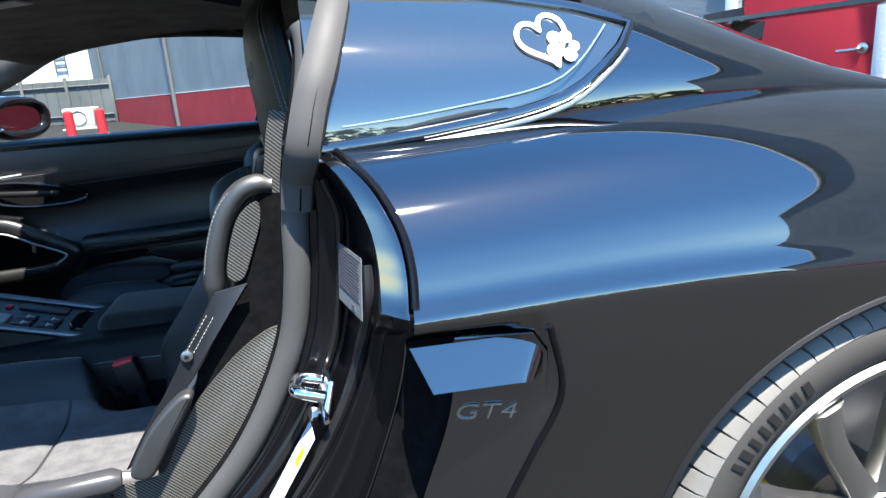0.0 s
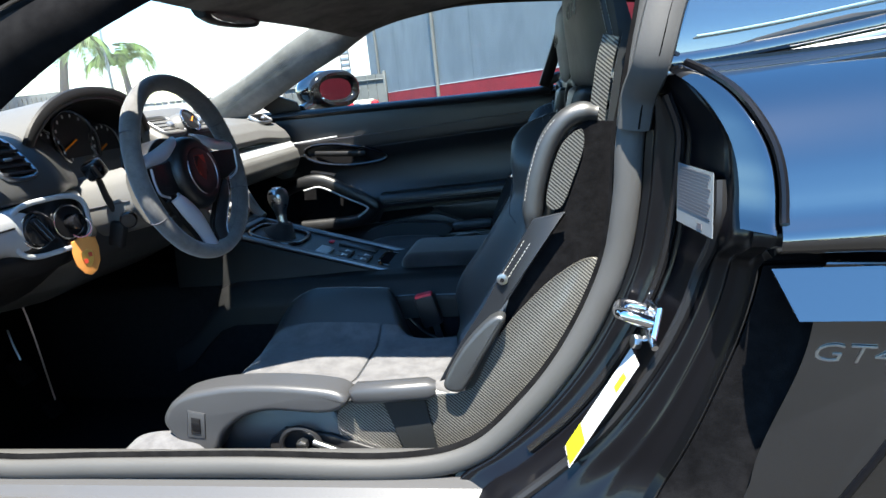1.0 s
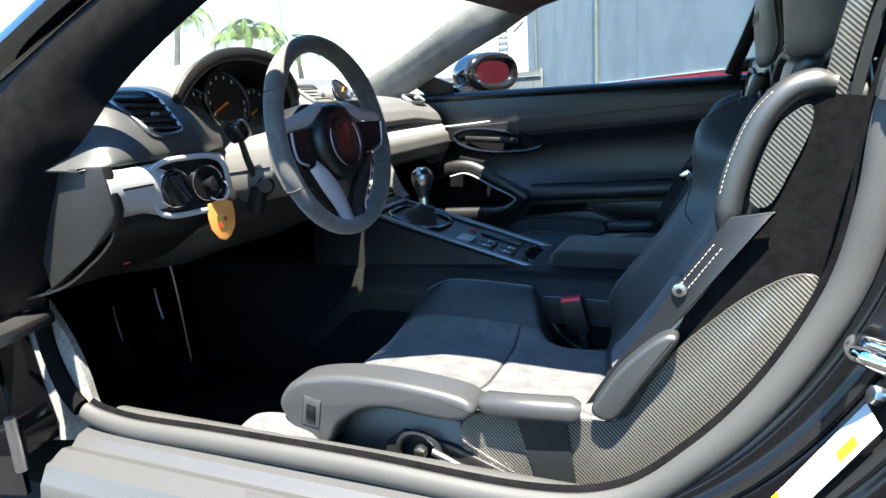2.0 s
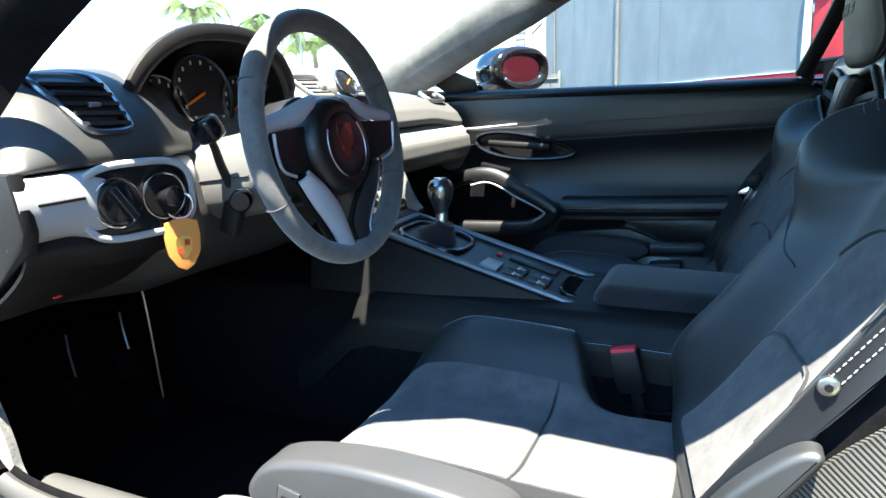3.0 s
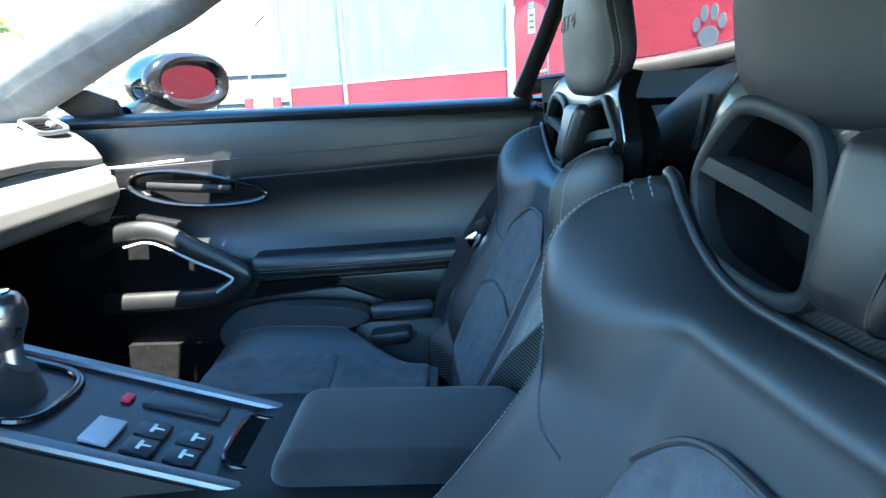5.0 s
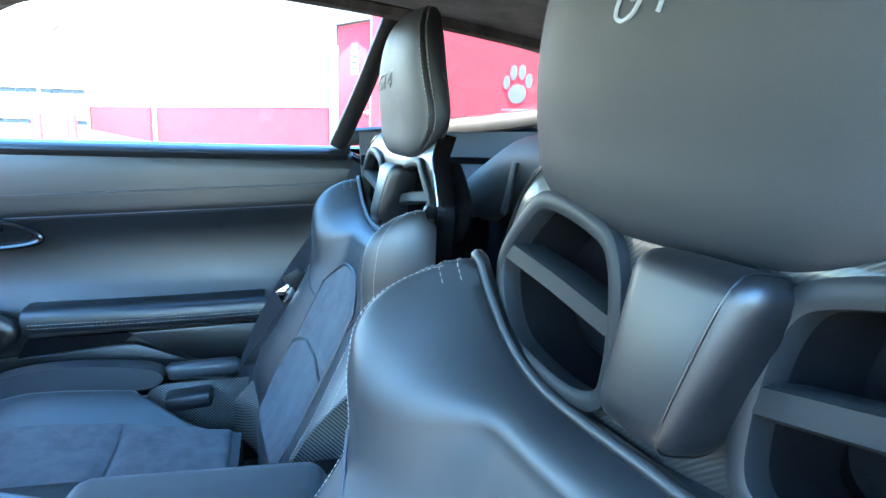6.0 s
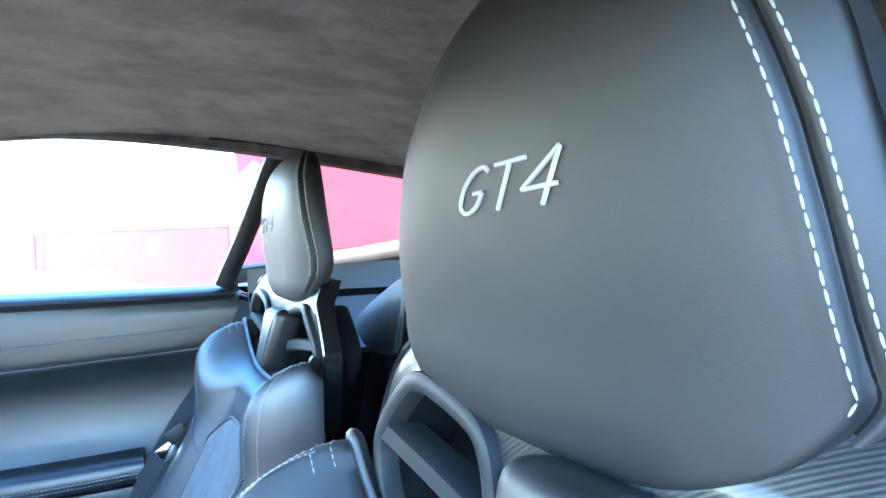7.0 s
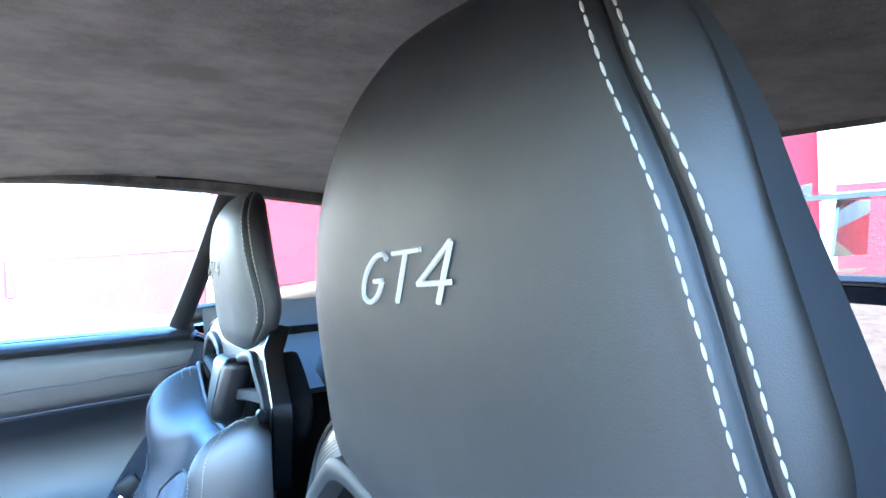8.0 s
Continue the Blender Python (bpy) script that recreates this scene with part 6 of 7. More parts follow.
    dn = (D - C).normalized()
    nn = Vector((dn.z, 0, -dn.x))
    def st(f, y, h=0.0):
        return C + (D - C) * f + Vector((0, y, 0)) + nn * h
    part("stack_body", slab([st(0, -0.115, -0.01), st(0, 0.115, -0.01), st(1, 0.125, -0.01), st(1, -0.125, -0.01)], -nn * 0.08, 0.006), DASH_SUNLIT, k, "dark centre stack")
    for side in (-1, 1):
        part("stack_edge", sweep(bmesh.new(), spline([on(0.0, side * 0.10, 0.0), st(0.1, side * 0.112, 0.0), st(0.5, side * 0.118, 0), st(1.0, side * 0.122, -0.01)], 20), oval(0.010, 0.016, 10, 0.8), nn), END_SUNLIT, k, "grey stack edging")
    part("screen", slab([st(0.52, -0.085), st(0.52, 0.085), st(0.93, 0.085), st(0.93, -0.085)], -nn * 0.012, 0.003), SCREEN, k, "dark display screen")
    part("screen_frame", sweep(bmesh.new(), [st(0.72 + z, y, 0.001) for y, z in oval(0.096, 0.235, 32, 0.35)], oval(0.006, 0.004, 8), nn, True), GLOSS, k)
    for i in range(4):
        part("screen_line", box((0, 0, 0), (0.002, 0.07 - 0.012 * (i % 2), 0.005), 0, Matrix.Translation(st(0.58 + 0.085 * i, 0.03, 0.0015)) @ turn(0, -28, 0)), SCREEN_LINE, k)
    for r in range(3):
        for c in range(6):
            part("stack_button", box((0, 0, 0), (0.006, 0.024, 0.013), 0.002, Matrix.Translation(st(0.12 + 0.12 * r, -0.078 + 0.031 * c, 0.0)) @ turn(0, -28, 0), 1), GLOSS_PANEL if (r + c) % 4 else SILVER_PAINT, k)
    for y in (-0.075, 0.075):
        kn = part("rotary_knob", dial(st(0.42, y, 0.008), nn, 0.016, 0.02, 20, 0.003), GLOSS, k, "black rotary knob")
        part("knob_rim", ring(st(0.42, y, 0.017), nn, 0.016, 0.002, 20, 6), CHROME, kn)
    for i in range(3):
        part("front_switch", box((0, 0, 0), (0.02, 0.18, 0.006), 0.002, Matrix.Translation(on(-0.03 - 0.06 * i, 0, 0.004 + 0.003 * i)) @ turn(0, 18, 0)), GLOSS_PANEL, k)


def loft(a, b, bulge, thick, n=24, k=8):
    """A bulging strip between two edges, with thickness along thick."""
    a, b = spline(a, n + 1), spline(b, n + 1)
    return sheet(lambda u, v: a[int(round(u * n))].lerp(b[int(round(u * n))], v) + Vector(bulge) * math.sin(math.pi * v) ** 0.7, n, k, thick)


def steering_wheel():
    w = thing("steering_wheel", "grey suede three-spoke steering wheel with silver spokes", "steering wheel", (-0.35, -0.372, 0.809))
    M = Matrix.Translation((-0.35, -0.372, 0.809)) @ turn(0, -9.75, 0)
    # local: y to the passenger, z up, x to the driver
    def P(x, y, z):
        deep = max(0.0, 1 - math.hypot(y, z) / 0.15) ** 0.6
        return M @ Vector((x - 0.026 * deep, y, z - 0.009 * deep))
    X = M.to_3x3() @ Vector((1, 0, 0))
    circ = [P(0, 0.1648 * math.cos(a), 0.1648 * math.sin(a)) for a in [2 * math.pi * i / 96 for i in range(96)]]
    bm = bmesh.new()
    rings = []
    for i, p in enumerate(circ):
        a = 2 * math.pi * i / 96
        grip = 1 + 0.10 * math.exp(-((math.degrees(a) - 40) / 14) ** 2) + 0.10 * math.exp(-((math.degrees(a) - 140) / 14) ** 2)
        e = (p - P(0, 0, 0)).normalized()
        rings.append([p + e * y * grip + X * x * grip for y, x in oval(0.0150, 0.0178, 16)])
    skin(bm, rings, True, True)
    part("rim", bm, RIM_SUEDE, w, "grey suede rim")
    for a in (28, 152, 205, 335):
        a = radians(a)
        part("rim_seam", ring(P(0, 0.1648 * math.cos(a), 0.1648 * math.sin(a)), M.to_3x3() @ Vector((0, -math.sin(a), math.cos(a))), 0.0172, 0.0012, 18, 5), LABEL_INK, w)
    inner = [P(0.004, 0.1495 * math.cos(a), 0.1495 * math.sin(a)) for a in [2 * math.pi * i / 90 for i in range(90)]]
    part("rim_thread", stitches([p.lerp(q, f) for p, q in zip(inner, inner[1:]) for f in (0, 0.34, 0.67)], 0.004, 0.003, 0.0007), LABEL_INK, w, "dark rim stitching")
    # deep round pad with a recessed shoulder
    hub = [(0.002, 0.044), (0.030, 0.044), (0.044, 0.0425), (0.047, 0.0405), (0.050, 0.0415), (0.062, 0.037), (0.069, 0.028), (0.072, 0.016), (0.072, -0.004), (0.066, -0.020)]
    bm = bmesh.new()
    skin(bm, [[P(h, r * math.cos(2 * math.pi * i / 48), r * math.sin(2 * math.pi * i / 48) * 0.98 - 0.004) for i in range(48)] for r, h in hub])
    hb = part("airbag_pad", bm, LEATHER_SIDE, w, "round black leather airbag cover", 50)
    for a0, a1 in ((150, 250), (-60, 40)):
        arc = [P(0.0425, 0.0465 * math.cos(radians(a)), 0.0465 * math.sin(radians(a)) - 0.004) for a in np.linspace(a0, a1, 24)]
        part("pad_ring", rod(arc, 0.0012, 6, X), SILVER, hb, "thin bright pad ring")
    shield = [(0, 0.027), (0.019, 0.025), (0.021, 0.008), (0.017, -0.012), (0.0, -0.028), (-0.017, -0.012), (-0.021, 0.008), (-0.019, 0.025)]
    part("crest_plate", slab([P(0.0437, y * 0.92, z * 0.92 + 0.004) for y, z in shield], X * 0.0015, 0.0005), CREST_DULL, hb, "dull red crest plate")
    for y0, z0, y1, z1, mat in ((-0.017, 0.004, -0.002, 0.022, PLASTIC), (0.002, -0.016, 0.013, 0.002, PLASTIC), (0.002, 0.006, 0.016, 0.022, CREST_RED), (-0.013, -0.014, -0.002, 0.001, CREST_RED)):
        part("crest_field", slab([P(0.0454, y0, z0 + 0.004), P(0.0454, y1, z0 + 0.004), P(0.0454, y1, z1 + 0.004), P(0.0454, y0, z1 + 0.004)], X * 0.0005), mat, hb)
    part("hub_back", slab([P(-0.022, y, z) for y, z in oval(0.075, 0.075, 28)], X * -0.05, 0.004), PLASTIC, w, "black hub back")
    for s in (-1, 1):
        up_a = [P(0.018, s * 0.030, 0.070), P(0.020, s * 0.065, 0.062), P(0.014, s * 0.110, 0.048), P(0.006, s * 0.156, 0.036)]
        up_b = [P(0.026, s * 0.050, 0.046), P(0.024, s * 0.080, 0.030), P(0.016, s * 0.118, 0.022), P(0.006, s * 0.157, 0.010)]
        part("spoke_wing", loft(up_a, up_b, X * 0.008, 0.004), WING_SKY_TINT, w, "silver upper spoke wing, tinted for reflected sky", 60)
        blk = [P(0.004, s * 0.060, 0.030), P(0.004, s * 0.150, 0.016), P(0.002, s * 0.146, -0.024), P(0.004, s * 0.110, -0.034), P(0.006, s * 0.062, -0.036)]
        sw = part("spoke_switch", slab(blk, X * 0.014, 0.004), PLASTIC, w, "black spoke switch block")
        part("switch_dish", slab([P(0.0185, s * y, z) for y, z in ((0.078, 0.012), (0.128, 0.004), (0.124, -0.018), (0.080, -0.022))], X * 0.0015, 0.0005), PLASTIC, sw)
        part("switch_edge", rod(spline([P(0.018, s * 0.150, 0.014), P(0.016, s * 0.148, -0.010), P(0.016, s * 0.140, -0.030), P(0.018, s * 0.112, -0.038)], 16), 0.0022, 8, X), WING_SKY_TINT, sw, "thin silver switch edge")
        lo_a = [P(0.020, s * 0.088, -0.034), P(0.022, s * 0.060, -0.056), P(0.016, s * 0.030, -0.088), P(0.006, s * 0.013, -0.120), P(0.0, s * 0.010, -0.156)]
        lo_b = [P(0.014, s * 0.104, -0.044), P(0.014, s * 0.086, -0.078), P(0.010, s * 0.064, -0.106), P(0.004, s * 0.048, -0.132), P(0.0, s * 0.044, -0.156)]
        # The right leg takes a dark panel colour in place of shade.
        part("lower_spoke", loft(lo_a, lo_b, X * 0.006, 0.005), WING_SKY_TINT if s < 0 else GLOSS_PANEL, w, "satin silver lower spoke" if s < 0 else "lower spoke, darkened for shade", 60)
        part("spoke_edge", rod(spline([p + X * 0.001 for p in lo_b], 24), 0.0016, 6, X), WING_SKY_TINT, w, "thin silver spoke edge")
        part("spoke_core", loft([p - X * 0.012 for p in lo_a], [p - X * 0.012 for p in lo_b], (0, 0, 0), 0.008), PLASTIC, w)
        # shift paddle behind the rim
        part("shift_paddle", slab([P(-0.022, s * 0.085, 0.022), P(-0.026, s * 0.150, 0.050), P(-0.026, s * 0.156, 0.030), P(-0.022, s * 0.090, -0.012)], X * -0.004, 0.001), PLASTIC, w) if s < 0 else None


# Pale blue tone in place of sky mirrored in the satin silver.
WING_SKY_TINT, _nt, _b = base("sky_tinted_silver", (0.46, 0.49, 0.55), 0.34, 0.2)
vary_rough(_nt, _b, noisy(_nt, 30.0, 3), 0.27, 0.38)
# Darker copy of the dash leather for its shaded parts.
DASH_SHADED = leather("shaded_dash_leather", (0.036, 0.037, 0.038), 0.42, 800)
DIAL_FACE = plastic("dial_face_grey", (0.022, 0.022, 0.024), 0.5)
VENT_RIM = metal("satin_vent_rim", (0.35, 0.37, 0.40), 0.3)
CHROME_DARK = metal("dark_chrome", (0.35, 0.36, 0.38), 0.2)
SILVER_PAINT = plastic("satin_silver_paint", (0.34, 0.35, 0.36), 0.35, 900, 0.05)
# Two tones of one grey, shade and sunlight put into the colours.
END_SHADED = plastic("shaded_end_grey", (0.011, 0.011, 0.0115), 0.5)
END_SUNLIT = plastic("sunlit_dash_grey", (0.12, 0.12, 0.12), 0.5)
GREY_TRIM = plastic("grey_side_trim", (0.075, 0.078, 0.08), 0.55)
GLOSS_PANEL = plastic("console_panel", (0.022, 0.024, 0.028), 0.35)
FRAME_SATIN = metal("dark_satin_frame", (0.16, 0.165, 0.175), 0.45)
KNOB = metal("satin_knob_metal", (0.30, 0.30, 0.30), 0.28)
SCREEN_LINE = plastic("screen_line", (0.16, 0.14, 0.14), 0.3)
cabin(CAR)
passenger_door()
dashboard()
centre_stack()
steering_wheel()


# ---- seats ----
XC = curve_of([(0.40, -0.250), (0.45, -0.205), (0.55, -0.138), (0.67, -0.064), (0.742, -0.034), (0.779, -0.024), (0.86, 0.0)])
XB = curve_of([(0.30, -0.235), (0.40, -0.238), (0.476, -0.238), (0.573, -0.172), (0.677, -0.104), (0.70, -0.098), (0.754, -0.098), (0.799, -0.086), (0.834, -0.066), (0.850, -0.048), (0.862, -0.026)])
BW = curve_of([(0.40, 0.225), (0.532, 0.218), (0.62, 0.205), (0.70, 0.20), (0.79, 0.196), (0.83, 0.186), (0.855, 0.165)])
EDGE_Z = curve_of([(0.0, 0.766), (0.27, 0.766), (0.43, 0.769), (0.56, 0.777), (0.68, 0.791), (0.76, 0.806), (0.85, 0.825), (0.91, 0.835), (0.96, 0.836), (1.0, 0.826)])
HEAD_FAR = curve_of([(0.874, 0.010), (0.877, 0.050), (0.884, 0.085), (0.896, 0.118), (0.912, 0.145), (0.934, 0.164), (0.955, 0.169), (0.977, 0.163), (1.0, 0.150), (1.03, 0.126), (1.06, 0.098), (1.085, 0.074), (1.105, 0.054), (1.12, 0.037), (1.131, 0.021), (1.136, 0.009), (1.137, 0.004)])
HEAD_NEAR = curve_of([(0.874, 0.010), (0.877, 0.050), (0.884, 0.085), (0.896, 0.118), (0.912, 0.142), (0.934, 0.159), (0.96, 0.165), (0.99, 0.160), (1.03, 0.150), (1.06, 0.142), (1.085, 0.131), (1.105, 0.116), (1.12, 0.096), (1.131, 0.064), (1.136, 0.026), (1.137, 0.006)])
SEAM_Y = curve_of([(0.89, 0.155), (0.93, 0.150), (0.957, 0.146), (1.0, 0.139), (1.037, 0.131), (1.07, 0.119), (1.103, 0.102), (1.12, 0.083), (1.137, 0.045)])
HEAD_F = curve_of([(0.874, 0.042), (0.884, 0.018), (0.90, 0.011), (0.94, 0.008), (1.0, 0.002), (1.05, 0.0), (1.09, 0.005), (1.118, 0.020), (1.131, 0.036), (1.137, 0.050)])
HEAD_D = curve_of([(0.874, 0.004), (0.884, 0.028), (0.90, 0.040), (0.95, 0.055), (1.02, 0.059), (1.07, 0.056), (1.10, 0.048), (1.12, 0.035), (1.131, 0.019), (1.137, 0.003)])


def solid(front, push, nu, nv):
    """A closed cushion: a front surface and the same surface pushed back."""
    bm = bmesh.new()
    rings = []
    for j in range(nv + 1):
        row = [front(i / nu, j / nv) for i in range(nu + 1)]
        rings.append(row + [push(p, i / nu, j / nv) for i, p in reversed(list(enumerate(row)))])
    skin(bm, rings)
    return bm


def pillow(outline, move, round_by=0.014, steps=6):
    """A padded panel: an outline pushed along move, with its rim rounded inwards."""
    pts = [Vector(p) for p in outline]
    move = Vector(move)
    m = move.normalized()
    n = len(pts)
    area = sum((pts[i].cross(pts[(i + 1) % n])).dot(m) for i in range(n))
    inward = []
    for i in range(n):
        d = (pts[(i + 2) % n] - pts[i - 2]).normalized()
        inward.append(m.cross(d) * (1 if area > 0 else -1))
    rings = [pts]
    for k in range(steps + 1):
        a = math.pi / 2 * k / steps
        inset, up = round_by * (1 - math.cos(a)), move.length - round_by * (1 - math.sin(a))
        rings.append([p + q * inset + m * up for p, q in zip(pts, inward)])
    bm = bmesh.new()
    skin(bm, rings)
    return bm


def sports_seat(name, yc, dz, o, label, skew, fore=0.0):
    """o: +1 where the outboard side lies towards -y, -1 where it lies towards +y. Local y < 0 is outboard."""
    s = thing(name, label, "car seat", (0.1, yc, 0.28), "bucket seats")
    def P(x, y, z):
        return Vector((0.38 + fore + x - skew * o * y, yc + o * y, z + dz))
    def C(x, y, z):
        return Vector((x + fore, yc + o * y, z + dz))
    N = lambda x, y, z: Vector((x, o * y, z))

    def rise(f):
        """Height of the top edge, and the radius of the roll into it."""
        return EDGE_Z(abs(f)), 0.022 + 0.045 * smooth(0.35, 0.75, abs(f))

    def front(u, v):
        f = 2 * u - 1
        a = abs(f)
        top, r = rise(f)
        z = 0.33 + (top - r - 0.33) * min(1.0, v / 0.8)
        w = BW(max(0.40, z)) + 0.008 + 0.012 * smooth(0.64, 0.80, z)
        x = XC(max(0.40, z)) + (XB(z) - XC(max(0.40, z))) * smooth(0.34, 0.82, a)
        x += 0.095 * max(0.0, (a - 0.90) / 0.10) ** 1.5
        if o < 0:
            x = -0.03 + (x + 0.03) * (0.76 if x < -0.03 else 1.0)
        y = w * f
        if v > 0.8:
            b = math.pi / 2 * (v - 0.8) / 0.2
            x += (max(0.0, x + 0.004) - x) * (1 - math.cos(b))
            z += r * math.sin(b)
            y -= math.copysign(0.012 * (1 - math.cos(b)) * smooth(0.8, 1.0, a), f)
        return P(x, y, z)

    def at_height(f, z):
        """The front at a share of the half width and a height."""
        top, r = rise(f)
        return front((f + 1) / 2, 0.8 * (z - 0.33) / (top - r - 0.33))
    part("backrest", solid(front, lambda p, u, v: p + Vector((0.020 - 0.008 * smooth(0.8, 1, abs(2 * u - 1)), 0, -0.012)), 110, 80), LEATHER, s, "black leather backrest", 60)
    # raised suede panel with an arched seam
    def arch(u, v):
        f = 2 * u - 1
        y = -0.022 + (0.105 - 0.014 * v) * f
        zt = 0.708 - 0.045 * abs(f) ** 3
        z = 0.42 + (zt - 0.42) * v
        e = min(1, 6 * min(u, 1 - u), 8 * (1 - v))
        w = BW(max(0.40, z))
        q = at_height(y / (w + 0.008), z)
        return q + Vector((-0.003 - 0.007 * e ** 0.5, 0, 0))
    ins = part("back_insert", solid(arch, lambda p, u, v: p + Vector((0.014, 0, 0)), 24, 40), SUEDE_SEAT, s, "dark suede back panel", 60)
    rim = [arch(u, 1.0) + Vector((-0.002, 0, 0)) for u in np.linspace(0.0, 1.0, 24)]
    rim = [arch(0, v) for v in np.linspace(0.35, 0.99, 16)] + rim + [arch(1, v) for v in np.linspace(0.99, 0.35, 16)]
    part("insert_piping", rod(rim, 0.003, 8, (1, 0, 0)), LEATHER, ins, "leather piping")
    cross = [arch(u, 0.52 + 0.02 * abs(2 * u - 1)) + Vector((-0.001, 0, 0)) for u in np.linspace(0, 1, 20)]
    part("insert_seam", rod(cross, 0.003, 6, (0, 0, 1)), SUEDE, ins)
    # shoulder seams and piping along the top
    for sg in (-1, 1):
        seam = spline([at_height(sg * f, z) + Vector((-0.0005, 0, 0)) for f, z in ((0.90, 0.700), (0.80, 0.672), (0.68, 0.646), (0.56, 0.632))], 40)
        part("panel_seam", rod(seam, 0.0016, 6, (0, 0, 1)), LABEL_INK, s)
        edge = [front(0.5 + sg * 0.5 * 0.905, v) + Vector((-0.0008, 0, 0)) for v in np.linspace(0.22, 0.97, 900)]
        part("edge_thread", stitches(edge, 0.0030, 0.0014, 0.00038), THREAD, s, "fine grey stitching")
        edge = [front(0.5 + sg * 0.5 * 0.935, v) + N(-0.0004, sg * 0.0006, 0) for v in np.linspace(0.36, 0.95, 800)]
        part("side_thread", stitches(edge, 0.0030, 0.0014, 0.00038), THREAD, s, "fine grey stitching")
        for off in (0.962, 0.982):
            tops = spline([front(0.5 + sg * 0.5 * f, off) + Vector((-0.0006, 0, 0.0008)) for f in np.linspace(0.84, 0.975, 20)], 400)
            part("shoulder_thread", stitches(tops, 0.0040, 0.0016, 0.00045), THREAD, s, "grey double stitching")
    piping = [front(u, 1.0) + Vector((0.006, 0, 0.0)) for u in np.linspace(0.02, 0.98, 180)]
    part("top_piping", sweep(bmesh.new(), piping, oval(0.0075, 0.006, 10), (1, 0, 0.3)), LEATHER_SIDE, s, "black leather piping on the scooped top")
    # carbon shell behind
    def back(u, v):
        f = 2 * u - 1
        z = 0.33 + 0.40 * v
        w = BW(max(0.40, z)) - 0.012 - 0.02 * smooth(0.8, 1, v)
        return P(XC(max(0.40, z)) + 0.075 - 0.05 * abs(f) ** 2.6, w * f, z)
    part("seat_shell", sheet(back, 40, 40, 0.006), CARBON_SUNLIT, s, "glossy carbon seat shell", 60)
    # carbon face of the upper shell, open behind the belt guides
    ymid = -0.012
    half = curve_of([(0.70, 0.19), (0.78, 0.200), (0.83, 0.202), (0.86, 0.192), (0.90, 0.170), (0.925, 0.152), (0.945, 0.120), (0.96, 0.08)])
    def face_x(y, z):
        return 0.014 + 0.06 * max(0.0, z - 0.80) + 9.0 * max(0.0, z - 0.885) ** 2 + 0.5 * max(0.0, abs(y) - 0.15) ** 1.5
    loop = [(0.128, 0.894), (0.152, 0.880), (0.181, 0.848), (0.184, 0.828), (0.172, 0.805), (0.148, 0.785), (0.10, 0.776), (0.066, 0.778), (0.048, 0.792), (0.046, 0.83), (0.054, 0.868), (0.074, 0.885)]
    ringc = spline([Vector((0, yy, zz)) for yy, zz in loop], 72, True)
    def within(y, z):
        hit = False
        for a, b in zip(ringc, ringc[1:] + ringc[:1]):
            if (a.z > z) != (b.z > z) and y < a.y + (z - a.z) / (b.z - a.z) * (b.y - a.y):
                hit = not hit
        return hit
    nu, nv = 90, 64
    cell = lambda i, j: ((2 * i / nu - 1), 0.70 + 0.25 * j / nv)
    bm = bmesh.new()
    vs = {}
    for j in range(nv):
        for i in range(nu):
            f0, z0 = cell(i + 0.5, j + 0.5)
            if within(abs(f0 * half(z0)), z0):
                continue
            corner = []
            for a, b in ((i, j), (i, j + 1), (i + 1, j + 1), (i + 1, j)):
                if (a, b) not in vs:
                    f1, z1 = cell(a, b)
                    vs[(a, b)] = bm.verts.new(P(face_x(f1 * half(z1), z1), ymid + f1 * half(z1), z1))
                corner.append(vs[(a, b)])
            bm.faces.new(corner)
    bmesh.ops.recalc_face_normals(bm, faces=bm.faces)
    bmesh.ops.solidify(bm, geom=bm.faces[:], thickness=0.004)
    fc = part("shell_face", bm, CARBON_SHADED, s, "glossy carbon face round the belt guides", 50)
    for sg in (-1, 1):
        rimp = spline([P(face_x(half(z), z), ymid + sg * half(z), z) for z in (0.74, 0.78, 0.83, 0.86, 0.90, 0.92, 0.935)], 40)
        # Metal strip stands in for the glint along the lacquered carbon edge.
        part("shell_lip", sweep(bmesh.new(), rimp, [(-0.002, -0.001), (0.0, -0.0025), (0.002, -0.001), (0.0025, 0.008), (0.0025, 0.022), (-0.001, 0.022), (-0.001, 0.008)], N(1, 0, 0)), EDGE_GLINT, fc, "shell edge strip standing for a glint")
        pts = [P(face_x(q.y, q.z) - 0.004, ymid + sg * q.y, q.z) for q in ringc]
        g = part("belt_guide", sweep(bmesh.new(), pts, [(-0.0055, -0.012), (0.0055, -0.012), (0.0068, -0.004), (0.0062, 0.002), (0.0035, 0.0042), (-0.0035, 0.0042), (-0.0062, 0.002), (-0.0068, -0.004)], N(-1, 0, 0.1), True), GREY_PLASTIC, s, "grey belt guide frame")
        # Throat walls are darkened, with the recess's shade put into the colour.
        part("guide_throat", sweep(bmesh.new(), pts, [(-0.0045, -0.055), (0.0045, -0.055), (0.0048, -0.0115), (-0.0048, -0.0115)], N(-1, 0, 0.1), True), SEAL_SHADED, g, "belt guide throat, darkened for shade")
        bar = [P(face_x(yy, zz) - 0.004, ymid + sg * yy, zz) for yy, zz in ((0.181, 0.851), (0.11, 0.842), (0.047, 0.830))]
        part("guide_divider", sweep(bmesh.new(), bar, [(-0.0075, -0.022), (0.0075, -0.022), (0.0085, -0.002), (0.006, 0.003), (-0.006, 0.003), (-0.0085, -0.002)], N(-1, 0, 0.1)), GREY_PLASTIC, g)
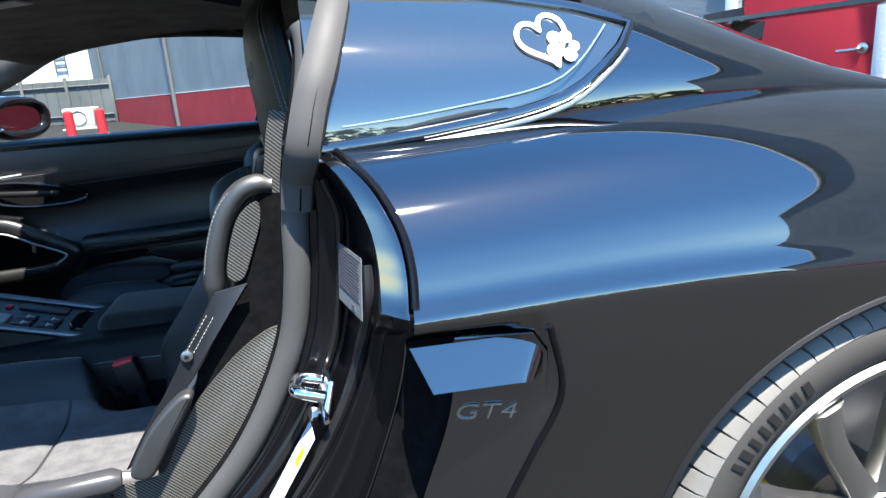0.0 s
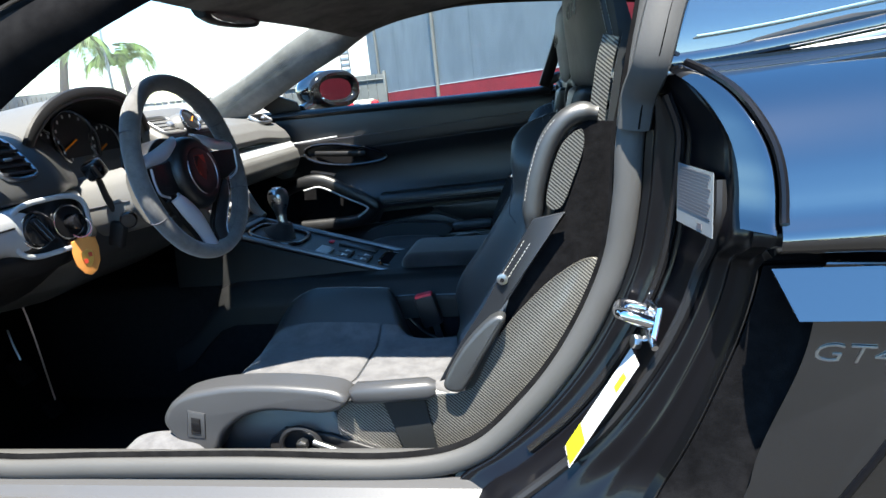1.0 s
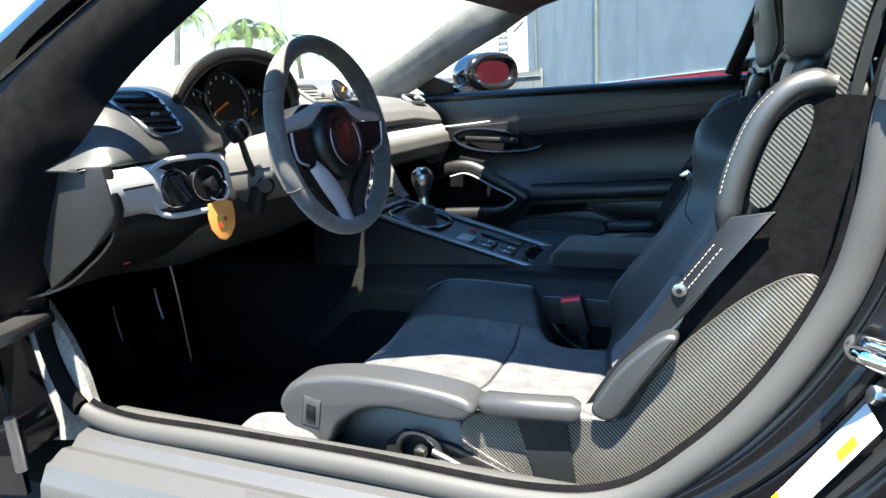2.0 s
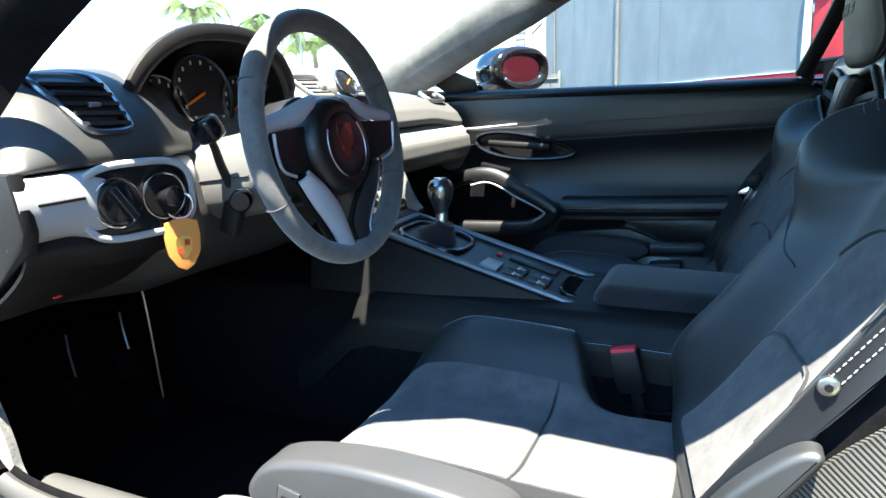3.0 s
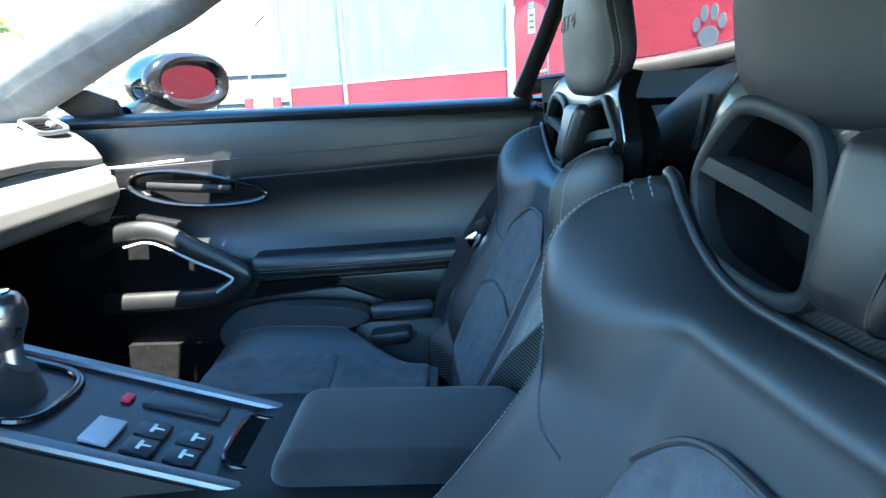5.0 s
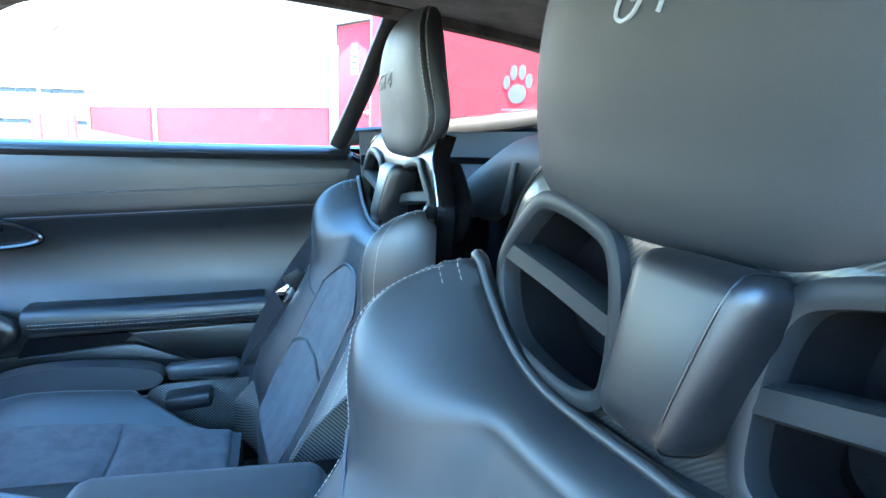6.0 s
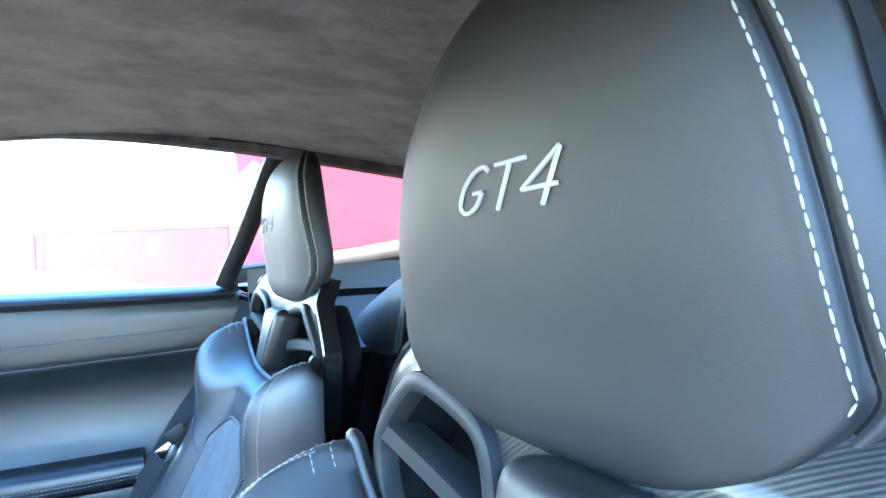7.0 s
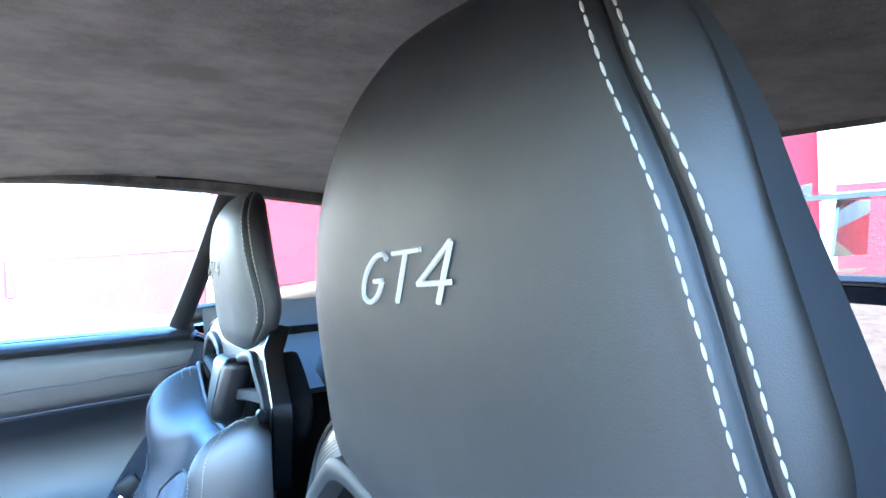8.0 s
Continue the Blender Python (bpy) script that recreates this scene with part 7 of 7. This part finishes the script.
    # Dark sheets behind the open guides stand in for shade in the holes.
    for sg in (-1, 1):
        part("guide_shade", slab([P(0.070, ymid + sg * q.y * 1.02, q.z) for q in ringc], N(0.004, 0, 0)), CARPET_AND_SHADE, s, "dark sheet standing for shade in the belt opening")
    part("shell_spine", box((0, 0, 0), (0.05, 0.075, 0.20), 0.012, Matrix.Translation(P(0.052, ymid, 0.85))), PLASTIC, s, "dark spine behind the shell face")
    # small neck pad between the guides
    pad = Matrix.Translation(P(0.0, -0.036, 0.842) if o > 0 else P(0.006, 0.028, 0.838)) @ Matrix.Rotation(math.atan(skew), 4, "Z") @ turn(0, 12, 0)
    bm = box((0, 0, 0), (0.046, 0.074, 0.092), 0.015, None, 4)
    for v in bm.verts:
        if v.co.y < 0:
            v.co.y *= 0.80 + 0.40 * v.co.z / 0.046
    bm.transform(pad)
    pd = part("neck_pad", bm, LEATHER_SIDE, s, "small black leather pad")
    for sg in (-1,):
        part("pad_piping", sweep(bmesh.new(), [pad @ Vector((x, sg * 0.025 * (0.80 + 0.40 * z / 0.046), z)) for x, z in oval(0.0232, 0.0463, 40, 0.5)], oval(0.0008, 0.0008, 6), pad.to_3x3() @ Vector((0, 1, 0)), True), LEATHER_SIDE, pd)

    # head rest: shaped to fit the camera's view, its far half tapering more than the near half
    def head_w(z, y):
        return (HEAD_FAR(z) if y * o > 0 else HEAD_NEAR(z)) * (1.0 if o > 0 else 0.82)
    def head_z(z):
        return z if o > 0 else 0.985 + (z - 0.985) * 0.87
    def seam_y(z, sg):
        return min(SEAM_Y(z), 0.93 * head_w(z, sg))
    def head(a, z):
        c, q = math.cos(a), math.sin(a)
        w, d = head_w(z, c), HEAD_D(z)
        y = w * math.copysign(abs(c) ** 0.72, c)
        yo = 0.016
        x = HEAD_F(z) + d / 2 + d / 2 * math.copysign(abs(q) ** 0.62, q)
        x += 0.014 * (abs(y) / 0.145) ** 4 * (q < 0)
        g = math.exp(-((abs(y) - seam_y(z, c)) / 0.0019) ** 2) * (q < 0.2) * smooth(0.895, 0.915, z) * smooth(1.136, 1.12, z)
        lip = math.exp(-((abs(abs(y) - seam_y(z, c)) - 0.0055) / 0.0035) ** 2) * (q < 0.2) * smooth(0.895, 0.915, z) * smooth(1.136, 1.12, z)
        return P(x + 0.0030 * g - 0.0009 * lip, yo + y - math.copysign(0.0016 * g, y), head_z(z))
    angles = []
    for i in range(241):
        angles.append(math.pi + math.pi * i / 240)
    angles += [math.pi * i / 24 for i in range(1, 24)]
    zs = [0.874, 0.8752, 0.877, 0.880] + list(np.linspace(0.884, 1.12, 60)) + [1.124, 1.128, 1.131, 1.134, 1.136, 1.137]
    bm = bmesh.new()
    skin(bm, [[head(a, z) for a in angles] for z in zs])
    hr = part("head_rest", bm, HEAD_SHADED, s, "black leather head rest", 70)
    def face_at(fy, z):
        """The front of the head rest at a share of its half width."""
        a = 2 * math.pi - math.acos(max(-1, min(1, math.copysign(abs(fy) ** (1 / 0.72), fy))))
        return head(a, z)
    for sg in ((-1,) if o > 0 else (1,)):
        for dy in (-0.0044, 0.0044):
            row = spline([face_at(sg * (seam_y(z, sg) + dy) / head_w(z, sg), z) + N(-0.0008, sg * 0.0008, 0) for z in np.linspace(0.932, 1.131, 40)], 1000)
            part("head_thread", stitches(row, 0.0048, 0.0012, 0.0006), THREAD_GREY, hr, "grey head rest stitching")
        mid = spline([face_at(sg * seam_y(z, sg) / head_w(z, sg), z) + N(0.0002, 0, 0) for z in np.linspace(0.925, 1.132, 30)], 90)
        part("head_seam", rod(mid, 0.0009, 6, (1, 0, 0)), SEAL_SHADED, hr)
    # embroidered letters, slanted and drawn as broad strokes
    across = P(0, 1, 0) - P(0, 0, 0)
    across = -o * across.normalized()
    c = P(HEAD_F(1.010) - 0.0004, -0.001, head_z(1.012))
    def stroke(pts, n=24, w=0.0012):
        path = [c + across * ((x * 0.98 + 0.40 * z) * 0.032) + Vector((0, 0, (z + 0.10 * x) * 0.0245)) for x, z in pts]
        path = spline(path, n) if len(path) > 2 else path
        path = [p + Vector((-0.0002 + 0.9 * (HEAD_F(head_z(p.z)) - HEAD_F(1.010)) * (o > 0), 0, 0)) for p in path]
        part("embroidery", sweep(bmesh.new(), path, [(-w, -0.0004), (w, -0.0004), (w * 0.8, 0.0008), (0, 0.0011), (-w * 0.8, 0.0008)], across.cross(Vector((0, 0, 1)))), THREAD_GREY, hr, "pale grey embroidered letter stroke")
    stroke([(-0.72, 0.34), (-0.88, 0.46), (-1.12, 0.40), (-1.32, 0.12), (-1.32, -0.26), (-1.10, -0.44), (-0.86, -0.34), (-0.76, -0.04)], 30)
    stroke([(-0.76, -0.04), (-1.02, -0.04)])
    stroke([(-0.58, 0.44), (0.16, 0.44)])
    stroke([(-0.22, 0.44), (-0.22, -0.46)])
    stroke([(0.84, -0.50), (0.84, 0.50)])
    stroke([(0.84, 0.50), (0.26, -0.16)])
    stroke([(0.26, -0.16), (1.04, -0.16)])

    # cushion
    def seat_top(u, v):
        f = 2 * v - 1
        x = -0.355 + 0.50 * u
        out = f < 0
        y = (0.236 if out else 0.222) * f
        a = abs(f)
        rise = (0.040 if out else 0.088) * smooth(0.22, 0.93, a) ** 1.25
        z = 0.400 - 0.015 * smooth(-0.2, 0.1, x) + rise * smooth(-0.41, -0.21, x)
        x0 = -0.055 + (0.30 if out else 0.10) * max(0.0, 0.9 - a)
        z -= 0.165 * smooth(0.0, 0.125 if out else 0.07, x - x0 - (0.0 if out else 0.004)) ** 0.8 * smooth(0.40, 0.72 if out else 0.60, a)
        z -= 0.022 * max(0, (a - 0.90) / 0.10) ** 2
        z -= 0.075 * max(0.0, (-0.27 - x) / 0.085) ** 2
        return C(x, y, z)
    part("cushion", solid(lambda u, v: seat_top(u, v), lambda p, u, v: Vector((p.x + 0.03 * smooth(0.2, 0.0, u), p.y, 0.21 + dz + 0.11 * smooth(0.6, 0.2, u))), 90, 90), LEATHER, s, "black leather seat cushion", 60)
    for u0, u1, nm in ((0.02, 0.60, "thigh_panel"), (0.61, 0.97, "seat_panel")):
        def pan(u, v, u0=u0, u1=u1):
            e = min(1, 10 * min(v, 1 - v), 12 * min(u, 1 - u))
            return seat_top(u0 + (u1 - u0) * u, 0.5 + 0.275 * (2 * v - 1) * (1 - 0.12 * smooth(0.55, 0.95, u0 + (u1 - u0) * u))) + Vector((0, 0, 0.002 + 0.006 * max(0, e) ** 0.5))
        part(nm, solid(pan, lambda p, u, v: p + Vector((0, 0, -0.016)), 26, 26), SUEDE_SEAT, s, "dark suede seat panel", 60)
    for sg in (-1, 1):
        row = [seat_top(u, 0.5 + sg * 0.5 * 0.915) + Vector((0, 0, 0.0008)) for u in np.linspace(0.14, 0.62, 700)]
        part("cushion_thread", stitches(row, 0.0040, 0.0016, 0.0008), THREAD, s, "fine grey stitching")
    # outboard bolster with its switch
    wing = [(-0.329, 0.416), (-0.318, 0.440), (-0.298, 0.458), (-0.263, 0.470), (-0.20, 0.479), (-0.121, 0.479), (-0.047, 0.472), (-0.015, 0.464), (-0.003, 0.450), (-0.014, 0.436), (-0.039, 0.429), (-0.08, 0.430), (-0.127, 0.434), (-0.165, 0.430), (-0.194, 0.418), (-0.224, 0.394), (-0.240, 0.366), (-0.256, 0.352), (-0.284, 0.360), (-0.312, 0.385)]
    wv = spline([C(x, -0.226, z) for x, z in wing], 110, True)
    wg = part("side_bolster", pillow(wv, N(0, -0.050, 0), 0.0105), LEATHER_SUNLIT, s, "padded leather side bolster", 60)
    for d in (0.0015, 0.0065):
        rowp = spline([C(x + 0.3 * d, -0.2660 - 0.9 * d, z - 0.002 - d) for x, z in wing[1:8]], 700)
        part("bolster_thread", stitches(rowp, 0.0042, 0.0018, 0.0006), THREAD, wg, "grey stitching")
    sw = part("seat_switch", slab([C(-0.270 + x, -0.2745, 0.414 + z) for x, z in ((-0.018, -0.022), (0.014, -0.026), (0.022, 0.02), (-0.008, 0.026))], N(0, -0.004, 0), 0.003), LEATHER_SUNLIT, wg, "grey seat switch")
    part("switch_rocker", slab([C(-0.268 + x, -0.2785, 0.414 + z) for x, z in ((-0.009, -0.013), (0.007, -0.015), (0.011, 0.012), (-0.004, 0.015))], N(0, -0.003, 0), 0.002), GLOSS, sw)
    # outboard hip panel in carbon, with pads and strap
    hip = [(-0.03, 0.345), (-0.028, 0.425), (0.06, 0.436), (0.143, 0.440), (0.188, 0.446), (0.22, 0.500), (0.252, 0.550), (0.29, 0.590), (0.33, 0.625), (0.375, 0.65), (0.40, 0.64), (0.39, 0.56), (0.36, 0.48), (0.313, 0.41), (0.268, 0.362), (0.22, 0.325), (0.16, 0.305), (0.04, 0.315)]
    hp = spline([C(x, -0.229 - 0.006 * smooth(0.4, 0.0, x), z) for x, z in hip], 80, True)
    for sg in (1, -1):
        part("hip_panel", slab([Vector((p.x, yc + sg * (p.y - yc), p.z)) for p in hp], N(0, -0.006 * sg, 0), 0.002), CARBON_SUNLIT, s, "carbon fibre hip panel")
    part("hip_pad", sweep(bmesh.new(), [C(0.0, -0.248, 0.451), C(0.008, -0.25, 0.453), C(0.06, -0.252, 0.456), C(0.125, -0.25, 0.459), C(0.136, -0.248, 0.458)], oval(0.016, 0.017, 14, 0.7), N(0, -1, 0), scale=lambda f: 1 - 0.35 * (abs(2 * f - 1) > 0.95)), LEATHER_SUNLIT, s, "padded leather bar")
    part("hip_strap", slab([C(0.045, -0.2425, 0.44), C(0.115, -0.2425, 0.44), C(0.13, -0.240, 0.325), C(0.075, -0.240, 0.33)], N(0, -0.003, 0)), GREY_PLASTIC, s, "flat grey strap")
    flap = spline([C(x, -0.238, z) for x, z in ((0.151, 0.468), (0.169, 0.502), (0.190, 0.532), (0.224, 0.566), (0.244, 0.577), (0.254, 0.570), (0.240, 0.545), (0.214, 0.506), (0.193, 0.472), (0.178, 0.455), (0.160, 0.455))], 80, True)
    fl = part("side_flap", pillow(flap, N(0, -0.022, 0), 0.007), LEATHER, s, "padded leather side flap", 60)
    part("flap_thread", stitches(spline([C(x, -0.2530, z) for x, z in ((0.155, 0.472), (0.172, 0.503), (0.193, 0.530), (0.224, 0.562))], 300), 0.0042, 0.0018, 0.0006), THREAD, fl, "grey stitching")
    band = spline([C(x, -0.231, z) for x, z in ((0.140, 0.462), (0.178, 0.523), (0.216, 0.577), (0.252, 0.635), (0.288, 0.690), (0.305, 0.715))], 24)
    band += spline([C(x, -0.231, z) for x, z in ((0.350, 0.722), (0.345, 0.712), (0.304, 0.659), (0.261, 0.597), (0.226, 0.556), (0.185, 0.505), (0.165, 0.47))], 24)
    st = part("shell_edge", slab(band, N(0, -0.005, 0), 0.002), SLATE, s, "flat slate-grey shell edge")
    for d in (0.004, 0.012):
        part("edge_stitch", stitches(spline([C(0.250 + d, -0.2365, 0.636 - 0.6 * d), C(0.288 + d, -0.2365, 0.690 - 0.6 * d)], 200), 0.0042, 0.0018, 0.0007), THREAD, st, "grey stitching")
    part("shell_bolt", dial(C(0.253, -0.238, 0.627), N(0, -1, 0), 0.0085, 0.006, 20, 0.002), STEEL, st, "round steel bolt")
    part("bolt_core", dial(C(0.253, -0.242, 0.627), N(0, -1, 0), 0.0035, 0.003, 6), GLOSS, st)
    # upper outboard roll of the shoulder
    roll = [(0.300, 0.690), (0.305, 0.735), (0.315, 0.775), (0.332, 0.818), (0.354, 0.846), (0.378, 0.857), (0.402, 0.854)]
    rl = spline([C(x, -0.212, z) for x, z in roll], 44)
    if o > 0:
        ro = part("shoulder_roll", sweep(bmesh.new(), rl, oval(0.015, 0.016, 14), N(0, -1, 0), scale=lambda f: 1.0 - 0.45 * max(0.0, (0.1 - f) / 0.1) - 0.25 * smooth(0.85, 1.0, f)), LEATHER, s, "rolled black leather shoulder edge")
        part("roll_thread", stitches(spline([C(x - 0.012, -0.222, z + 0.004) for x, z in roll[1:6]], 500), 0.0042, 0.0018, 0.0006), THREAD, ro, "grey stitching")
    part("side_weave", slab(spline([C(x, -0.2205, z) for x, z in ((0.378, 0.835), (0.350, 0.815), (0.330, 0.765), (0.325, 0.73), (0.345, 0.728), (0.365, 0.77), (0.380, 0.81))], 40, True), N(0, -0.004, 0)), CARBON_SUNLIT, s, "carbon shoulder side")
    if o > 0:
        for sg, mat, nm, lb in ((0.0, CARBON_SUNLIT, "shell_upright", "carbon upright edge of the shell"), (0.020, GREY_PLASTIC, "upright_edge", "pale grey inner edge")):
            run = [C(x + sg, -0.214, z) for x, z in ((0.396, 0.800), (0.401, 0.850), (0.408, 0.89), (0.415, 0.925), (0.424, 0.955))]
            w0 = 0.011 if sg == 0 else 0.005
            part(nm, sweep(bmesh.new(), spline(run, 24), [(-w0, -0.004), (w0, -0.004), (w0, 0.004), (-w0, 0.004)], (0, -1, 0.1)), mat, s, lb)
    # Black sheet covers the backrest's side in place of the shade there.
    part("side_shade", slab([C(x, -0.2165, z) for x, z in ((0.235, 0.52), (0.262, 0.60), (0.303, 0.66), (0.335, 0.712), (0.333, 0.77), (0.352, 0.822), (0.385, 0.846), (0.44, 0.84), (0.455, 0.74), (0.42, 0.60), (0.36, 0.52))], N(0, -0.003, 0)), CARPET_AND_SHADE, s, "dark sheet standing for shade at the seat side")
    # frame and rails
    for sg in (-1, 1):
        rail = part("seat_rail", box((-0.06, yc + sg * 0.19, 0.235 + dz * 0), (0.62, 0.05, 0.05), 0.006), STEEL, s, "steel seat rail")
        part("rail_foot", box((-0.30, yc + sg * 0.19, 0.215), (0.06, 0.07, 0.05), 0.008), PLASTIC, rail)
        part("seat_bracket", slab([C(-0.16, sg * 0.245, 0.365), C(-0.13, sg * 0.245, 0.388), C(-0.05, sg * 0.245, 0.375), C(0.06, sg * 0.245, 0.335), C(0.16, sg * 0.245, 0.315), C(0.16, sg * 0.245, 0.26), C(-0.18, sg * 0.245, 0.26)], N(0, -sg * 0.008, 0), 0.003), PLASTIC, s, "black seat side bracket")
    part("rail_rod", rod([C(-0.075, -0.262, 0.372), C(0.03, -0.262, 0.33)], 0.0055, 12), STEEL, s, "bare steel rod")
    for x, z in ((-0.096, 0.366), (-0.07, 0.346)):
        part("rail_bolt", dial(C(x, -0.259, z), N(0, -1, 0), 0.010, 0.014, 6, 0.002), STEEL, s, "steel bolt")
    part("rail_ring", ring(C(-0.10, -0.256, 0.36), N(0, -1, 0), 0.034, 0.005, 28), PLASTIC, s)
    part("front_riser", box((-0.22, yc, 0.30), (0.16, 0.36, 0.08), 0.02), CARPET_SUNLIT, s, "grey felt under the cushion")
    part("belt_anchor_cover", box(C(0.045, -0.205, 0.415), (0.085, 0.05, 0.03), 0.008, turn(0, -6, 0)), LEATHER_SIDE, s, "black belt anchor cover")
    # inboard belt buckle in its recess
    rec = [(-0.05, 0.456), (0.03, 0.456), (0.125, 0.452), (0.13, 0.30), (0.06, 0.285), (0.0, 0.33)]
    part("buckle_recess", slab(spline([C(x, 0.216, z) for x, z in rec], 40, True), N(0, 0.01, 0), 0.003), GLOSS, s, "gloss black buckle recess")
    part("recess_trim", rod(spline([C(x, 0.212, z) for x, z in ((0.115, 0.455), (0.03, 0.457), (-0.04, 0.453), (-0.018, 0.41), (0.02, 0.365), (0.06, 0.35), (0.11, 0.355))], 30), 0.0025, 8, (0, 1, 0)), GLOSS, s)
    mb = Matrix.Translation(C(0.040, 0.192, 0.427)) @ turn(4 * o, -12, 0)
    bk = part("belt_buckle", box((0, 0, 0), (0.045, 0.024, 0.075), 0.006, mb), PLASTIC, s, "black belt buckle")
    part("buckle_button", box((0, 0, 0), (0.040, 0.020, 0.012), 0.004, mb @ Matrix.Translation((0, 0, 0.036))), BUCKLE_RED, bk, "red release button")
    part("buckle_stem", box((0, 0, 0), (0.016, 0.008, 0.07), 0.003, mb @ Matrix.Translation((0.004, 0, -0.065))), PLASTIC, bk)
    return s


MAT = suede("mat_carpet", (0.003, 0.003, 0.0035), (0.007, 0.007, 0.008), 60, 0.0)
# Paler copy of the black leather, sunlight on the bolster put into it.
LEATHER_SUNLIT = leather("sunlit_bolster_leather", (0.036, 0.037, 0.040), 0.38)
# Darker copy of the weave for the shaded shell face.
CARBON_SHADED = carbon("shaded_carbon_weave", 170.0, (0.028, 0.0275, 0.026))
SLATE = plastic("slate_grey_cover", (0.011, 0.0125, 0.0155), 0.4)
EDGE_GLINT = metal("shell_edge_glint", (0.14, 0.145, 0.15), 0.22)
THREAD_GREY = plastic("embroidery_thread", (0.22, 0.22, 0.21), 0.7, 3000, 0.4)
sports_seat("driver_seat", -0.37, 0.0, 1, "black leather and suede driver bucket seat with carbon shell", 0.17)
sports_seat("passenger_seat", 0.365, -0.014, -1, "black leather and suede passenger bucket seat with carbon shell", 0.12, -0.02)

# ---- loose and hanging things ----
b = thing("seat_belt", "black seat belt hanging beside the passenger seat", "seat belt", (0.3, 0.68, 0.3))
web = spline([(0.37, 0.685, 0.845), (0.32, 0.66, 0.75), (0.235, 0.615, 0.64), (0.17, 0.60, 0.53), (0.13, 0.60, 0.42), (0.12, 0.60, 0.30)], 30)
part("webbing", sweep(bmesh.new(), web, [(-0.023, -0.0008), (0.023, -0.0008), (0.023, 0.0008), (-0.023, 0.0008)], (-0.4, -0.9, 0.1)), SUEDE, b, "dark woven belt webbing")
part("tongue", box((0.207, 0.585, 0.598), (0.035, 0.006, 0.03), 0.003, turn(0, -30, 0)), CHROME, b, "steel belt tongue")
part("tongue_grip", box((0.222, 0.588, 0.628), (0.038, 0.014, 0.03), 0.005, turn(0, -30, 0)), PLASTIC, b)

key = thing("key_fob", "tan leather shield key fob hanging from the ignition", "key fob", (-0.463, -0.56, 0.74))
part("split_ring", ring((-0.462, -0.562, 0.742), (0.75, -0.62, 0.1), 0.0165, 0.0016, 28, 6), CHROME, key, "chrome split ring")
part("key_head", box((-0.478, -0.548, 0.752), (0.02, 0.02, 0.028), 0.005, turn(0, 0, 30)), GLOSS, key)
Mk = Matrix.Translation((-0.461, -0.563, 0.692)) @ turn(0, 0, 62) @ Matrix.Diagonal((0.88, 1, 0.92, 1))
sh = [(0, 0.040), (0.008, 0.034), (0.024, 0.032), (0.027, 0.012), (0.024, -0.014), (0.012, -0.032), (0, -0.038), (-0.012, -0.032), (-0.024, -0.014), (-0.027, 0.012), (-0.024, 0.032), (-0.008, 0.034)]
part("leather_tag", slab([Mk @ Vector((x * 0.95, 0, z)) for x, z in sh], Mk.to_3x3() @ Vector((0, 0.005, 0)), 0.0015), FOB, key, "tan leather shield tag")
part("tag_crest", slab([Mk @ Vector((x * 0.42, -0.001, z * 0.42 - 0.004)) for x, z in sh], Mk.to_3x3() @ Vector((0, 0.002, 0))), CREST_GOLD, key)
for dx, dz in ((0.005, 0.002), (-0.005, -0.009)):
    part("tag_field", box((0, 0, 0), (0.007, 0.001, 0.008), 0, Mk @ Matrix.Translation((dx, -0.0016, dz))), CREST_RED, key)

for y, nm, z0, z1 in ((-0.25, "accelerator_pedal", 0.50, 0.265), (-0.313, "brake_pedal", 0.47, 0.40), (-0.43, "clutch_pedal", 0.465, 0.39)):
    p = thing(nm, "dark footwell pedal with a thin rod for its lit edge", "pedal", (-0.95, y, 0.2), "pedals")
    # Thin steel rod stands in for the pedal's lit edge.
    part("pedal_glint_rod", rod(spline([(-0.97, y, z0 + 0.12), (-0.93, y, z0), (-0.90, y - 0.012, z1)] if z1 < 0.3 else [(-0.925, y, z0), (-0.915, y - 0.006, (z0 + z1) / 2 + 0.004), (-0.90, y - 0.012, z1)], 10), 0.0022, 6), STEEL, p)
    part("pedal_pad", box((-0.905, y - 0.014, z1 - 0.03), (0.012, 0.05, 0.06), 0.004, turn(0, -30, 0)), CARPET_AND_SHADE, p, "black pedal pad")
mt = part("floor_mat", box((-0.62, -0.40, 0.222), (0.62, 0.42, 0.012), 0.005), MAT, None, "black carpet floor mat in the driver footwell")
tagged(mt, category="floor mat")
